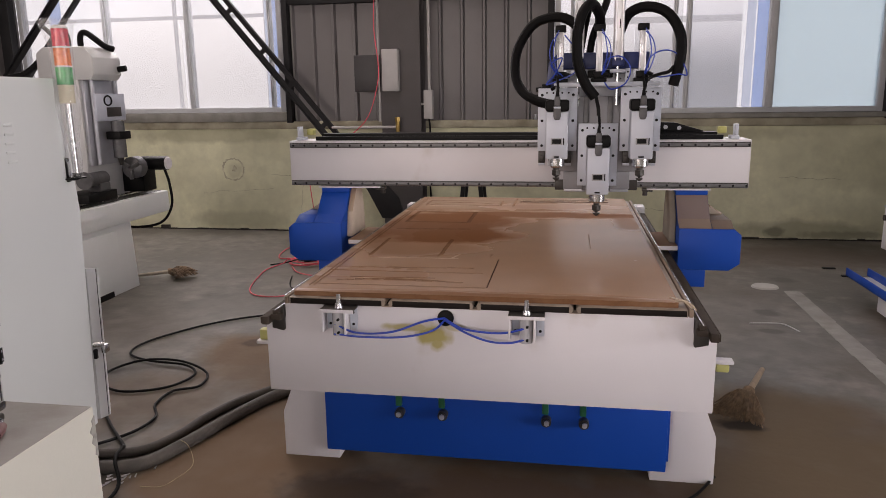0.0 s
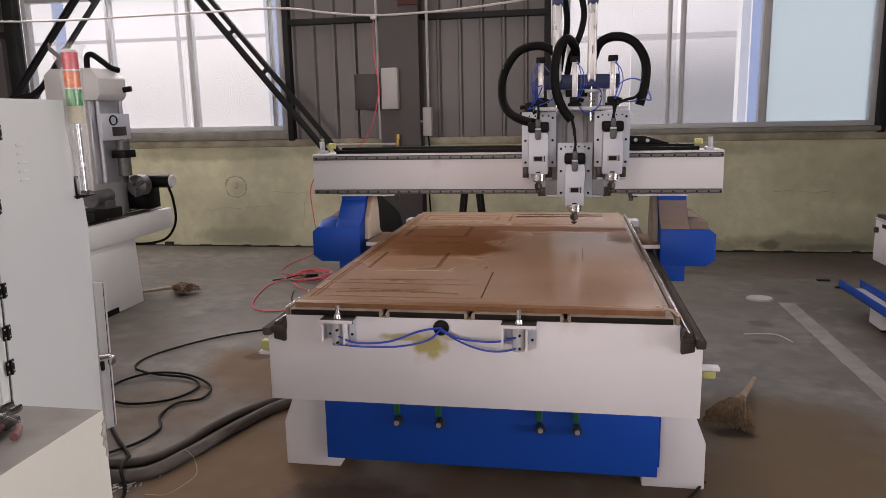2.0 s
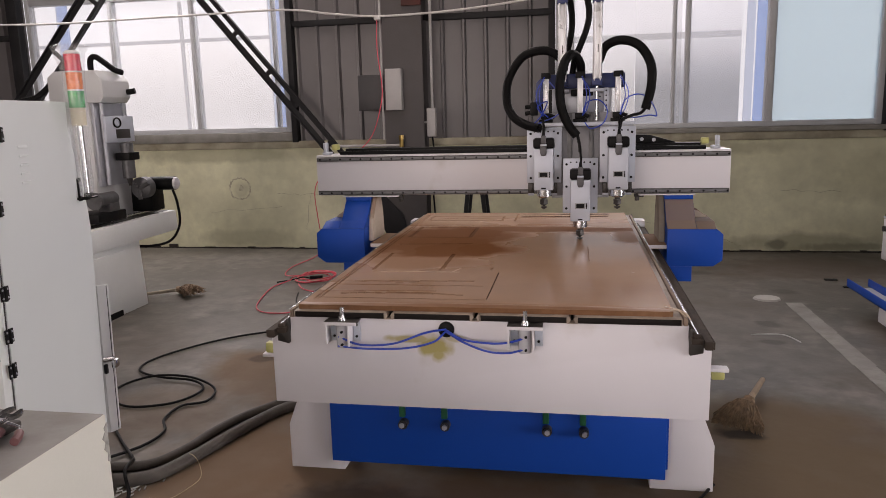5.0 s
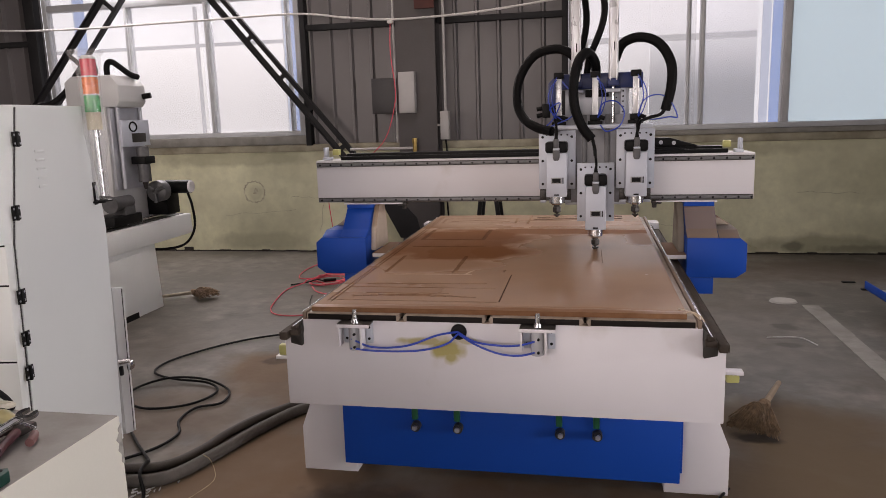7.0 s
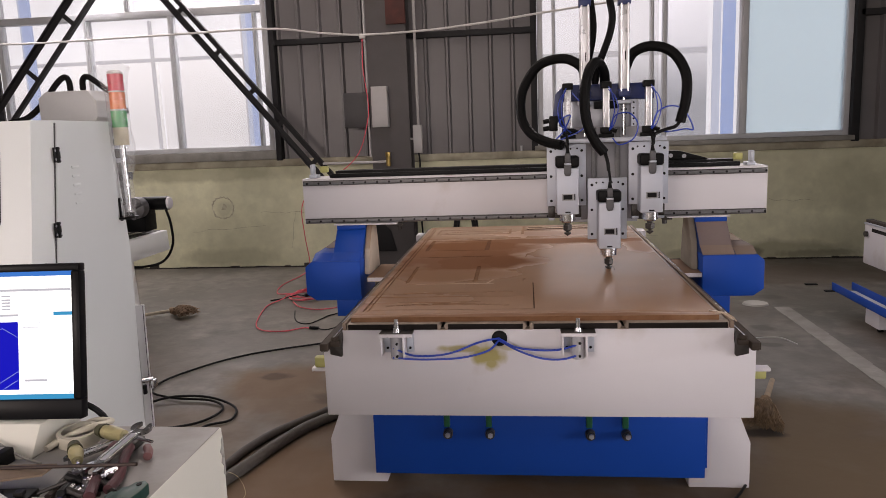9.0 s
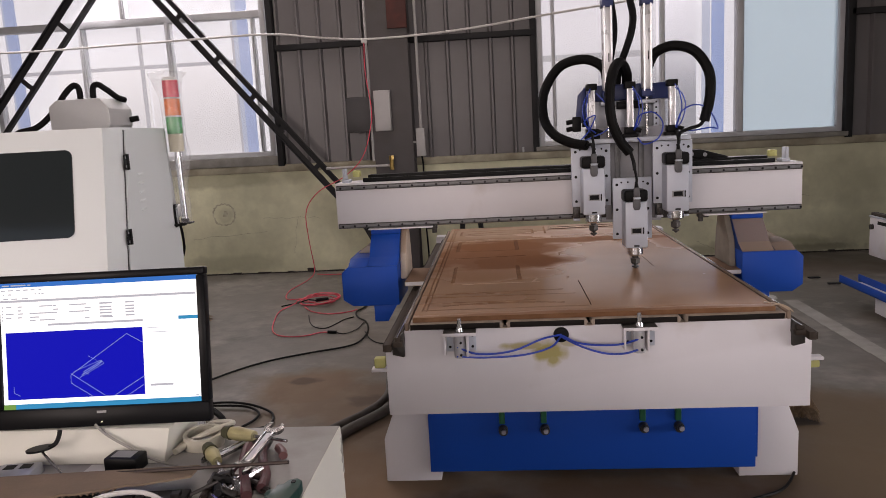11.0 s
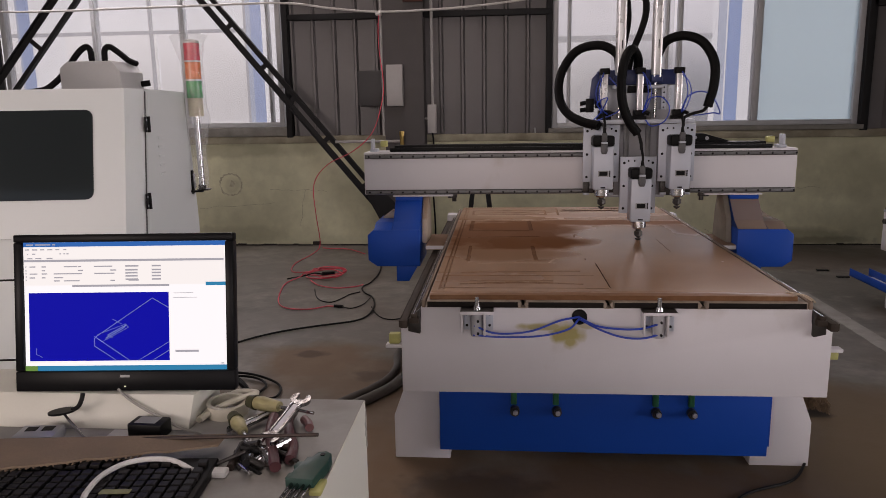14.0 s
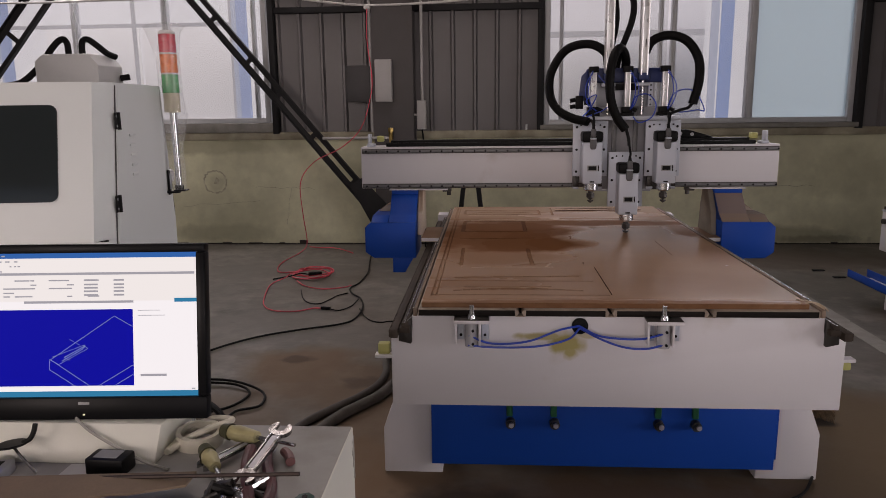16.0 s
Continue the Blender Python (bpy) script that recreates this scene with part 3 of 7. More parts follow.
for s in (-1, 1):
    bm = B()
    box(bm, *sorted((s * 0.62, s * 0.768)), 0.141, 2.359, 0.416, 0.69, 0.004)
    part("side_beam", bm, WHITE, bed)
    # guide rail and rack along the side
    bm = B()
    box(bm, *sorted((s * 0.70, s * 0.735)), -0.035, 2.50, 0.691, 0.712, 0.002)
    box(bm, *sorted((s * 0.706, s * 0.729)), -0.035, 2.50, 0.712, 0.728, 0.003)
    part("guide_rail", bm, DULL_RAIL, bed, "dusty steel guide rail")
    part("rail_edge", box(B(), *sorted((s * 0.7155, s * 0.7195)), -0.034, 2.499, 0.7281, 0.7290), STEEL, bed, "bright worn rail edge")
    bm = B()
    box(bm, *sorted((s * 0.741, s * 0.766)), -0.045, 2.50, 0.676, 0.705, 0.002)
    for i in range(170):
        y = -0.04 + i * 0.015
        box(bm, *sorted((s * 0.766, s * 0.772)), y, y + 0.008, 0.678, 0.703)
    part("gear_rack", bm, DULL_RAIL, bed, "oily dark gear rack")
    bm = B()
    prism(bm, [(s * 0.696, 0.742), (s * 0.742, 0.70), (s * 0.742, 0.655), (s * 0.70, 0.645), (s * 0.696, 0.65)], "y", -0.012, 0.004, 0.002)
    part("end_stop", bm, DARK_STEEL, bed, "dark steel end stop plate")
    # stay with a yellow switch on the flank
    bm = B()
    box(bm, *sorted((s * 0.77, s * 0.84)), 0.06, 0.10, 0.565, 0.578, 0.003)
    part("bracket", bm, WHITE, bed)
    bm = B()
    box(bm, *sorted((s * 0.785, s * 0.828)), 0.065, 0.098, *((0.579, 0.62) if s < 0 else (0.535, 0.564)), 0.006)
    part("limit_switch", bm, YELLOW, bed, "dull yellow switch block")

# feet: outer cheek slopes in under the beam
for s in (-1, 1):
    for y0, y1 in ((0.29, 0.46), (1.95, 2.15)):
        bm = B()
        prism(bm, [(s * 0.615, 0.0), (s * 0.85, 0.0), (s * 0.85, 0.19), (s * 0.765, 0.414), (s * 0.615, 0.414)], "y", y0, y1, 0.004)
        part("foot", bm, WHITE, bed)
bm = B()
box(bm, -0.655, 0.668, 0.252, 0.272, 0.058, 0.42, 0.002)
box(bm, 0.668, 0.676, 0.256, 0.272, 0.10, 0.41)
apron = part("front_panel", bm, BLUE, bed, "bright blue sheet steel apron")
part("rear_panel", box(B(), -0.615, 0.615, 2.10, 2.12, 0.06, 0.41, 0.002), BLUE, bed)

# drain cocks on the apron
for x in (-0.345, -0.175, 0.222, 0.362):
    bm = B()
    box(bm, x - 0.016, x + 0.008, 0.232, 0.251, 0.27, 0.412, 0.004)
    part("valve_lever", bm, GREEN, apron, "dark green lever")
    bm = B()
    cyl(bm, (x, 0.252, 0.243), (x, 0.222, 0.243), 0.019, n=20)
    cyl(bm, (x, 0.222, 0.246), (x, 0.205, 0.246), 0.013, n=14)
    part("valve_body", bm, DARK_STEEL, apron)
    part("valve_nut", cyl(B(), (x + 0.002, 0.205, 0.25), (x + 0.002, 0.196, 0.25), 0.0105, n=6), GREY_METAL, apron)

# locating cylinders bolted to the front beam
SMOKE = clear("smoky_clear_cylinder", (0.55, 0.55, 0.58), 0.15, 0.75)
for x in (-0.487, 0.158):
    holder = part("cylinder_bracket", box(B(), x - 0.060, x + 0.060, -0.058, -0.001, 0.7395, 0.7448, 0.0015), DARK_STEEL, bed, "bracket with a dark top plate")
    bm = B()
    box(bm, x - 0.060, x + 0.060, -0.0625, -0.0582, 0.7330, 0.7445, 0.001)
    box(bm, x - 0.058, x - 0.051, -0.0582, -0.0105, 0.662, 0.7393, 0.001)
    box(bm, x + 0.024, x + 0.031, -0.0582, -0.0105, 0.655, 0.7393, 0.001)
    part("bracket_flange", bm, WHITE, holder, "white painted bent flange")
    for a, b in ((-0.050, -0.026), (0.032, 0.058)):
        part("mounting_plate", box(B(), x + a, x + b, -0.0100, -0.0015, 0.662, 0.7375, 0.002), PLATE, holder)
    part("stop_cylinder", cyl(B(), (x - 0.001, -0.033, 0.648), (x - 0.001, -0.033, 0.7390), 0.0215, n=24), SMOKE, holder, "smoky clear plastic cylinder")
    bm = B()
    cyl(bm, (x - 0.001, -0.033, 0.652), (x - 0.001, -0.033, 0.672), 0.017, n=18)
    cyl(bm, (x - 0.001, -0.033, 0.672), (x - 0.001, -0.033, 0.735), 0.006, n=12)
    part("piston", bm, GREY_METAL, holder)
    for z in (0.662, 0.708):
        part("air_fitting", cyl(B(), (x + 0.004, -0.051, z), (x + 0.004, -0.062, z), 0.0045, n=10), BLACK, holder)
    bm = B()
    cyl(bm, (x, -0.03, 0.7449), (x, -0.03, 0.790), 0.008, n=12)
    cyl(bm, (x, -0.03, 0.7449), (x, -0.03, 0.758), 0.016, 0.012, n=14)
    part("stop_pin", bm, STEEL, holder)
    for dx in (-0.038, 0.045):
        for z in (0.680, 0.722):
            part("bolt", cyl(B(), (x + dx, -0.0101, z), (x + dx, -0.0125, z), 0.005, n=10), BLACK, holder)
# tube outlet
bm = B()
cyl(bm, (-0.118, 0.001, 0.712), (-0.118, -0.008, 0.712), 0.028, n=28)
cyl(bm, (-0.118, -0.008, 0.712), (-0.118, -0.0095, 0.712), 0.022, 0.019, n=28)
part("cable_grommet", bm, BLACK, bed, "black rubber grommet")
for pts in ([(-0.118, -0.01, 0.714), (-0.19, -0.03, 0.705), (-0.30, -0.045, 0.668), (-0.42, -0.05, 0.662), (-0.497, -0.05, 0.69)],
            [(-0.118, -0.01, 0.708), (-0.16, -0.035, 0.675), (-0.26, -0.045, 0.652), (-0.40, -0.05, 0.648), (-0.50, -0.05, 0.655)],
            [(-0.118, -0.012, 0.712), (-0.06, -0.035, 0.688), (0.02, -0.045, 0.680), (0.09, -0.05, 0.683), (0.153, -0.05, 0.70)],
            [(-0.118, -0.012, 0.706), (-0.05, -0.035, 0.675), (0.03, -0.045, 0.65), (0.10, -0.05, 0.648), (0.155, -0.05, 0.662)]):
    part("air_tube", tube(B(), pts, 0.0038, 8, 8), BLUE_TUBE, bed, "blue air tube")
# slatted table
SLOT_ALU = mat("tan_dusted_aluminium", (0.30, 0.24, 0.195), 0.6, 0.1, var=0.3, scale=20)
for a, b in ((-0.672, -0.337), (-0.305, -0.031), (0.001, 0.299), (0.331, 0.672)):
    slat = part("table_slat", box(B(), a, b, -0.010, 2.44, 0.7462, 0.7675, 0.002), SLAT_HOLLOW, bed, "table slat with its shaded hollow as a dark solid")
    bm = B()
    box(bm, a, b, -0.012, 2.44, 0.7676, 0.7702, 0.0008)
    box(bm, a, a + 0.0028, -0.0125, -0.0101, 0.7464, 0.7674)
    box(bm, b - 0.0028, b, -0.0125, -0.0101, 0.7464, 0.7674)
    part("slat_rim", bm, SLOT_ALU, slat, "dusty aluminium rim")
# slots between the slats: a waisted aluminium channel, open at the end
for x in (-0.321, -0.016, 0.315):
    bm = B()
    for k in (-1, 1):
        prism(bm, [(x + k * 0.0158, 0.770), (x + k * 0.0115, 0.770), (x + k * 0.0045, 0.759), (x + k * 0.0105, 0.7485), (x + k * 0.0158, 0.7485)][::k], "y", -0.012, 2.43)
    box(bm, x - 0.0158, x + 0.0158, -0.012, 2.43, 0.7455, 0.7483)
    slot = part("t_slot", bm, SLOT_ALU, bed, "dusty aluminium slot profile")
    part("slot_bottom", box(B(), x - 0.0155, x + 0.0155, 0.02, 2.42, 0.7486, 0.7560), SLAT_HOLLOW, slot)
for s in (-1, 1):
    bm = B()
    box(bm, *sorted((s * 0.676, s * 0.690)), -0.012, 2.44, 0.746, 0.774, 0.002)
    part("edge_profile", bm, mat("dusty_aluminium", (0.25, 0.18, 0.135), 0.65, 0.1, var=0.3, scale=7), bed, "dusty aluminium edge profile")
    part("profile_lip", box(B(), *sorted((s * 0.6865, s * 0.6905)), -0.011, 2.439, 0.7745, 0.7765), STEEL, bed, "bright worn lip")

# ---- the board on the table, with the routed door pattern ----
X0, X1, Y0, Y1 = -0.662, 0.645, 0.012, 2.425


def routed(x, y):
    """Depth of the cut at a place of the board."""
    def ring(x0, x1, y0, y1, w):
        d = max(x0 - x, x - x1, y0 - y, y - y1)
        return abs(d) < w / 2
    def line(xa, ya, xb, yb, w):
        u = max(0.0, min(1.0, ((x - xa) * (xb - xa) + (y - ya) * (yb - ya)) / ((xb - xa) ** 2 + (yb - ya) ** 2)))
        return math.hypot(x - xa - u * (xb - xa), y - ya - u * (yb - ya)) < w / 2
    def wave(x0, x1, y0, rise, w):
        return x0 < x < x1 and abs(y - y0 - rise * math.sin((x - x0) / (x1 - x0) * math.pi)) < w / 2
    if line(0.009, 0.13, 0.009, 0.575, 0.0032):
        return 0.005
    if line(-0.56, 1.815, -0.21, 1.815, 0.006) or line(-0.55, 2.045, -0.12, 2.045, 0.008) or line(0.0, 2.29, 0.53, 2.302, 0.010) or line(-0.50, 0.575, -0.16, 0.582, 0.006) or line(-0.19, 0.58, -0.165, 0.66, 0.007):
        return 0.0009
    if line(-0.63, 0.12, 0.0, 0.12, 0.0045) or line(-0.63, 0.33, -0.03, 0.33, 0.0045) or line(-0.62, 0.54, -0.02, 0.54, 0.0045):
        return 0.003
    if 0.10 < y < 2.37 and (abs(x + 0.634) < 0.0035 or abs(x + 0.617) < 0.0025):
        return 0.003
    if wave(-0.56, -0.086, 0.18, 0.035, 0.010) or wave(-0.56, -0.086, 0.185, 0.012, 0.006) or line(-0.56, 0.39, -0.08, 0.415, 0.013) or line(-0.52, 0.235, -0.2, 0.24, 0.006):
        return 0.003
    if line(-0.548, 0.62, -0.552, 0.98, 0.014) or line(-0.245, 0.62, -0.248, 0.97, 0.017) or line(-0.03, 0.64, -0.026, 0.67, 0.006):
        return 0.003
    if line(-0.572, 1.235, -0.20, 1.26, 0.010) or line(-0.02, 1.23, -0.01, 1.31, 0.005):
        return 0.003
    if ring(-0.57, -0.235, 1.455, 1.80, 0.008) or line(-0.57, 1.46, -0.57, 1.79, 0.020) or line(-0.235, 1.46, -0.235, 1.79, 0.020):
        return 0.003
    if ring(-0.58, -0.118, 2.07, 2.26, 0.013) or wave(-0.54, -0.16, 2.13, 0.05, 0.016) or line(-0.04, 2.05, -0.035, 2.35, 0.012):
        return 0.003
    if line(0.006, 2.232, 0.52, 2.262, 0.036) or line(0.006, 2.315, 0.53, 2.350, 0.020):
        return 0.006
    if line(0.388, 1.18, 0.388, 0.84, 0.003):
        return 0.0016
    return 0.0


NX, NY = 600, 400
verts, faces = [], []
for j in range(NY + 1):
    for i in range(NX + 1):
        x, y = X0 + (X1 - X0) * i / NX, Y0 + (Y1 - Y0) * j / NY
        verts.append((x, y, 0.788 - routed(x, y)))
base = len(verts)
for j in range(NY):
    for i in range(NX):
        a = j * (NX + 1) + i
        faces.append((a, a + 1, a + NX + 2, a + NX + 1))
verts += [(X0, Y0, 0.7705), (X1, Y0, 0.7705), (X1, Y1, 0.7705), (X0, Y1, 0.7705)]
c00, c10, c11, c01 = 0, NX, (NX + 1) * (NY + 1) - 1, NY * (NX + 1)
faces += [[base + 1, base] + list(range(0, NX + 1)), [base + 2, base + 1] + list(range(NX, c11 + 1, NX + 1)),
          [base + 3, base + 2] + list(range(c11, c01 - 1, -1)), [base, base + 3] + list(range(c01, -1, -(NX + 1))), (base, base + 1, base + 2, base + 3)]
me = bpy.data.meshes.new("mdf_board")
me.from_pydata(verts, [], faces)
me.materials.append(MDF)
me.materials.append(CUT)
me.materials.append(SHALLOW)
me.materials.append(LIT_EDGE)
heights = [v[2] for v in verts]
EDGES = range(NX * NY, NX * NY + 4)
for p in me.polygons:
    if p.index in EDGES:
        p.material_index = 2
    if p.index < NX * NY:
        low = min(heights[v] for v in p.vertices)
        p.material_index = 1 if low < 0.7835 else 2 if low < 0.7868 else 3 if low < 0.7875 else 0
tagged(new("mdf_board", me), "brown dusty board with a routed door pattern", "board")

# peeled edge banding dangling at the board's front corner
FLAKE = mat("pale_peeled_edging", (0.50, 0.40, 0.30), 0.7, var=0.2, scale=30)
band = thing("edge_banding", "pale peeled strips of edge banding on the table corner", "edge strip")
for pts in ([(0.625, 0.07, 0.7895), (0.648, 0.035, 0.793), (0.668, 0.012, 0.788), (0.684, -0.012, 0.778)], [(0.635, 0.022, 0.7895), (0.655, 0.018, 0.794), (0.675, 0.022, 0.788), (0.692, 0.004, 0.778)], [(0.655, 0.05, 0.789), (0.672, 0.02, 0.790), (0.688, 0.0, 0.782), (0.696, -0.014, 0.772)]):
    bm = tube(B(), pts, 0.0026, 5, 6)
    part("strip", bm, FLAKE, band)

# ---- gantry ----
RAIL_BOLT = mesh_of("rail_bolt", cyl(B(), (0, 0, 0), (0, -0.0015, 0), 0.0055, n=8), BLACK)
gantry = thing("gantry", "white router gantry beam on blue legs spanning the bed", "gantry")
part("beam", box(B(), -1.142, 1.126, 0.0, 0.20, 1.005, 1.235, 0.005), WHITE, gantry)
for z in (1.020, 1.212):
    bm = B()
    box(bm, -1.135, 1.12, -0.012, 0.0, z - 0.012, z + 0.012, 0.002)
    part("rail_seat", bm, DARK_STEEL, gantry, "machined rail seat")
    bm = B()
    box(bm, -1.13, 1.115, -0.026, -0.012, z - 0.008, z + 0.008, 0.003)
    part("linear_rail", bm, RAILGREY, gantry, "grey steel linear rail")
    for i in range(38):
        bolt = new("rail_bolt", RAIL_BOLT)
        bolt.parent = gantry
        bolt.location = (-1.11 + i * 0.06, -0.026, z)
part("chain_tray", box(B(), -0.98, 0.98, 0.05, 0.14, 1.236, 1.268, 0.002), BLACK, gantry)
part("gear_rack", box(B(), -1.0, 1.0, 0.006, 0.03, 1.236, 1.256, 0.002), BLACK, gantry)
for s, x in ((-1, -1.09), (1, 1.055)):
    bm = B()
    box(bm, x - 0.02, x + 0.02, 0.02, 0.09, 1.236, 1.252, 0.003)
    box(bm, x + s * 0.008 - 0.008, x + s * 0.008 + 0.008, 0.03, 0.08, 1.252, 1.305, 0.003)
    part("chain_bracket", bm, PLATE, gantry)
    bm = B()
    box(bm, x - s * 0.055 - 0.02, x - s * 0.055 + 0.018, 0.03, 0.07, 1.262, 1.295, 0.006)
    part("limit_switch", bm, YELLOW, gantry, "yellow-green plastic switch")


def gantry_leg(s, out, front, cheek):
    """One leg: a clean collar, a dusty neck that slopes forward to a motor housing, and a cheek plate on the inside. out: how far the leg sits outwards."""
    def X(a, b):
        return sorted((s * (a + out), s * (b + out)))
    def outline(pairs):
        return [(s * (a + out), z) for a, z in pairs]
    bm = B()
    prism(bm, [(0.13, 0.972), (-0.006, 0.972), (-0.10, 0.872), (-0.165, 0.838), (0.13, 0.838)], "x", *X(0.80, 0.947), 0.003)
    part("neck", bm, front, gantry, "dust-covered sheet steel neck" if s > 0 else "")
    part("neck_collar", box(B(), *X(0.799, 0.946), -0.008, 0.13, 0.9725, 0.9968, 0.002), BLUE, gantry)
    bm = B()
    prism(bm, outline([(0.80, 0.837), (1.045, 0.837), (1.077, 0.81), (1.077, 0.675), (1.03, 0.642), (0.80, 0.642)]), "y", -0.168, 0.16, 0.004)
    housing = part("motor_housing", bm, BLUE, gantry, "blue motor housing")
    bm = B()
    prism(bm, [(-0.166, 0.8375), (-0.095, 0.868), (0.16, 0.868), (0.16, 0.8375)], "x", *X(0.948, 1.043), 0.003)
    part("housing_lid", bm, front, housing, "dust-covered sloping lid" if s > 0 else "")
    bm = B()
    prism(bm, outline([(0.815, 0.6415), (0.928, 0.6415), (0.928, 0.56), (0.862, 0.56)]), "y", -0.162, -0.03, 0.003)
    part("pinion_guard", bm, BLUE, housing)
    bm = B()
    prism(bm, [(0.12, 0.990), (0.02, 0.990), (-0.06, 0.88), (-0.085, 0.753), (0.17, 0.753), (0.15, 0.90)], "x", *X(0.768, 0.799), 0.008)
    part("cheek", bm, cheek, gantry, "dusty cream cheek casting" if s < 0 else "dusty cheek casting with its shade in the grey colour")
    part("carriage_slab", box(B(), *sorted((s * 0.694, s * 0.800)), -0.15, 0.20, 0.729, 0.752, 0.003), DUSTY_CREAM, gantry, "white carriage slab under brown dust")
    part("slab_edge", box(B(), *sorted((s * 0.700, s * 0.796)), -0.1535, -0.1505, 0.733, 0.750), WHITE, gantry)
    bm = B()
    prism(bm, outline([(0.948, 0.8685), (1.035, 0.8685), (0.985, 0.905), (0.948, 0.912)]), "y", 0.06, 0.158, 0.004)
    part("rear_cover", bm, DUSTY_CREAM, gantry, "dusty cream rear cover")
    part("top_plate", box(B(), *sorted((s * 0.66, s * (0.955 + out))), -0.03, 0.19, 0.9972, 1.0045, 0.001), WHITE, gantry)
    bm = B()
    cyl(bm, (s * 0.98, 0.16, 0.74), (s * 0.98, 0.36, 0.74), 0.06, n=24)
    part("drive_motor", bm, BLACK, housing)


gantry_leg(-1, 0.028, BLUE, DUSTY_CREAM)
# right cheek: same dusty casting, its shade put into a greyer colour
gantry_leg(1, -0.004, NECK_DUST, mat("shaded_dusty_casting", (0.25, 0.22, 0.185), 0.8, var=0.2, scale=8, fine=90, bump=0.06, spec=0.1))
# oiler hooks under the beam
for s in (-1, 1):
    bm = B()
    box(bm, *sorted((s * 0.64, s * 0.69)), 0.0, 0.04, 0.985, 1.003, 0.004)
    cyl(bm, (s * 0.655, 0.02, 0.985), (s * 0.655, 0.02, 0.965), 0.012, n=10)
    part("oil_nipple", bm, DARK_STEEL, gantry)

# perforated cable carrier beside the head, resting on the tray
chain = thing("cable_carrier", "black perforated cable carrier bracket on the gantry", "cable carrier")
bm = B()
prism(bm, [(0.205, 1.269), (0.50, 1.269), (0.50, 1.274), (0.37, 1.312), (0.205, 1.318)], "y", 0.06, 0.13, 0.002)
part("bracket", bm, BLACK, chain)
# grey discs painted in place of three open holes that show bright
for x, z in ((0.262, 1.294), (0.325, 1.291), (0.388, 1.287)):
    part("hole_disc", cyl(B(), (x, 0.0595, z), (x, 0.058, z), 0.010, n=16), GREY_METAL, chain)

# ---- spindle head: carriage, slide and three spindles; x from the middle spindle, y from the beam's face ----
carriage = thing("spindle_carriage", "grey router head carriage with tall lift cylinders", "carriage")
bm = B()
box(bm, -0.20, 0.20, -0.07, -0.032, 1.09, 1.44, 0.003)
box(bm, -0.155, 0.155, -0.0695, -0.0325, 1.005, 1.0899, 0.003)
# the shade behind the spindles is put into this darker grey
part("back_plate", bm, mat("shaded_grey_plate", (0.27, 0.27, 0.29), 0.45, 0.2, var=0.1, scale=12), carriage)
for x in (-0.155, 0.155):
    for z in (1.020, 1.212):
        part("rail_block", box(B(), x - 0.04, x + 0.04, -0.0315, -0.008, z - 0.024, z + 0.024, 0.003), DARK_STEEL, carriage)
for x in (-0.055, 0.055):
    bm = B()
    box(bm, x - 0.012, x + 0.012, -0.084, -0.07, 1.0, 1.44, 0.002)
    for i in range(10):
        cyl(bm, (x, -0.084, 1.03 + i * 0.042), (x, -0.086, 1.03 + i * 0.042), 0.005, n=8)
    part("slide_rail", bm, RAILGREY, carriage)
bm = B()
box(bm, -0.195, 0.225, -0.06, 0.06, 1.565, 1.64, 0.006)
part("motor_plate", bm, NAVY, carriage, "blue motor mount")
part("upright", box(B(), -0.15, 0.16, -0.034, -0.01, 1.44, 1.565, 0.003), GREY_METAL, carriage)
for x in (-0.096, 0.082):
    bm = B()
    box(bm, x - 0.023, x + 0.023, -0.115, -0.062, 1.61, 1.985, 0.009, 3)
    for dx in (-0.015, 0.015):
        cyl(bm, (x + dx, -0.116, 1.60), (x + dx, -0.116, 1.99), 0.005, n=8)
    lift = part("lift_cylinder", bm, ALU, carriage, "bright steel lift cylinder")
    part("cylinder_cap", box(B(), x - 0.027, x + 0.027, -0.12, -0.058, 1.985, 2.022, 0.004), NAVY, lift)
    part("cylinder_mark", box(B(), x + 0.0, x + 0.004, -0.1225, -0.1215, 1.74, 1.78), BLACK, lift)
    part("cylinder_base", box(B(), x - 0.028, x + 0.028, -0.12, -0.06, 1.575, 1.61, 0.004), NAVY, lift)
    part("piston_rod", cyl(B(), (x, -0.088, 1.40), (x, -0.088, 1.575), 0.008, n=12), STEEL, lift)
    part("rod_bracket", box(B(), x - 0.035, x + 0.035, -0.11, -0.06, 1.545, 1.562, 0.003), PLATE, carriage)
part("side_bracket", prism(B(), [(-0.1955, 1.635), (-0.232, 1.60), (-0.246, 1.47), (-0.1955, 1.47)], "y", -0.058, -0.046, 0.002), NAVY, carriage, "navy side bracket")
valve = part("air_valve", box(B(), -0.262, -0.222, -0.085, -0.0585, 1.43, 1.50, 0.004), BLACK, carriage, "black air valve")
for z in (1.445, 1.478):
    part("valve_knob", cyl(B(), (-0.2625, -0.07, z), (-0.29, -0.07, z - 0.004), 0.011, n=12), BLACK, valve)
bm = box(B(), 0.118, 0.142, -0.062, -0.0345, 1.41, 1.565, 0.002)
strip = part("hole_strip", bm, PLATE, carriage, "pale perforated strip")
for k in range(6):
    part("hole", cyl(B(), (0.13, -0.062, 1.425 + 0.025 * k), (0.13, -0.0632, 1.425 + 0.025 * k), 0.0045, n=10), BLACK, strip)
part("connector", box(B(), -0.052, 0.062, -0.075, -0.035, 1.525, 1.56, 0.004), BLACK, carriage, "black cable connector")
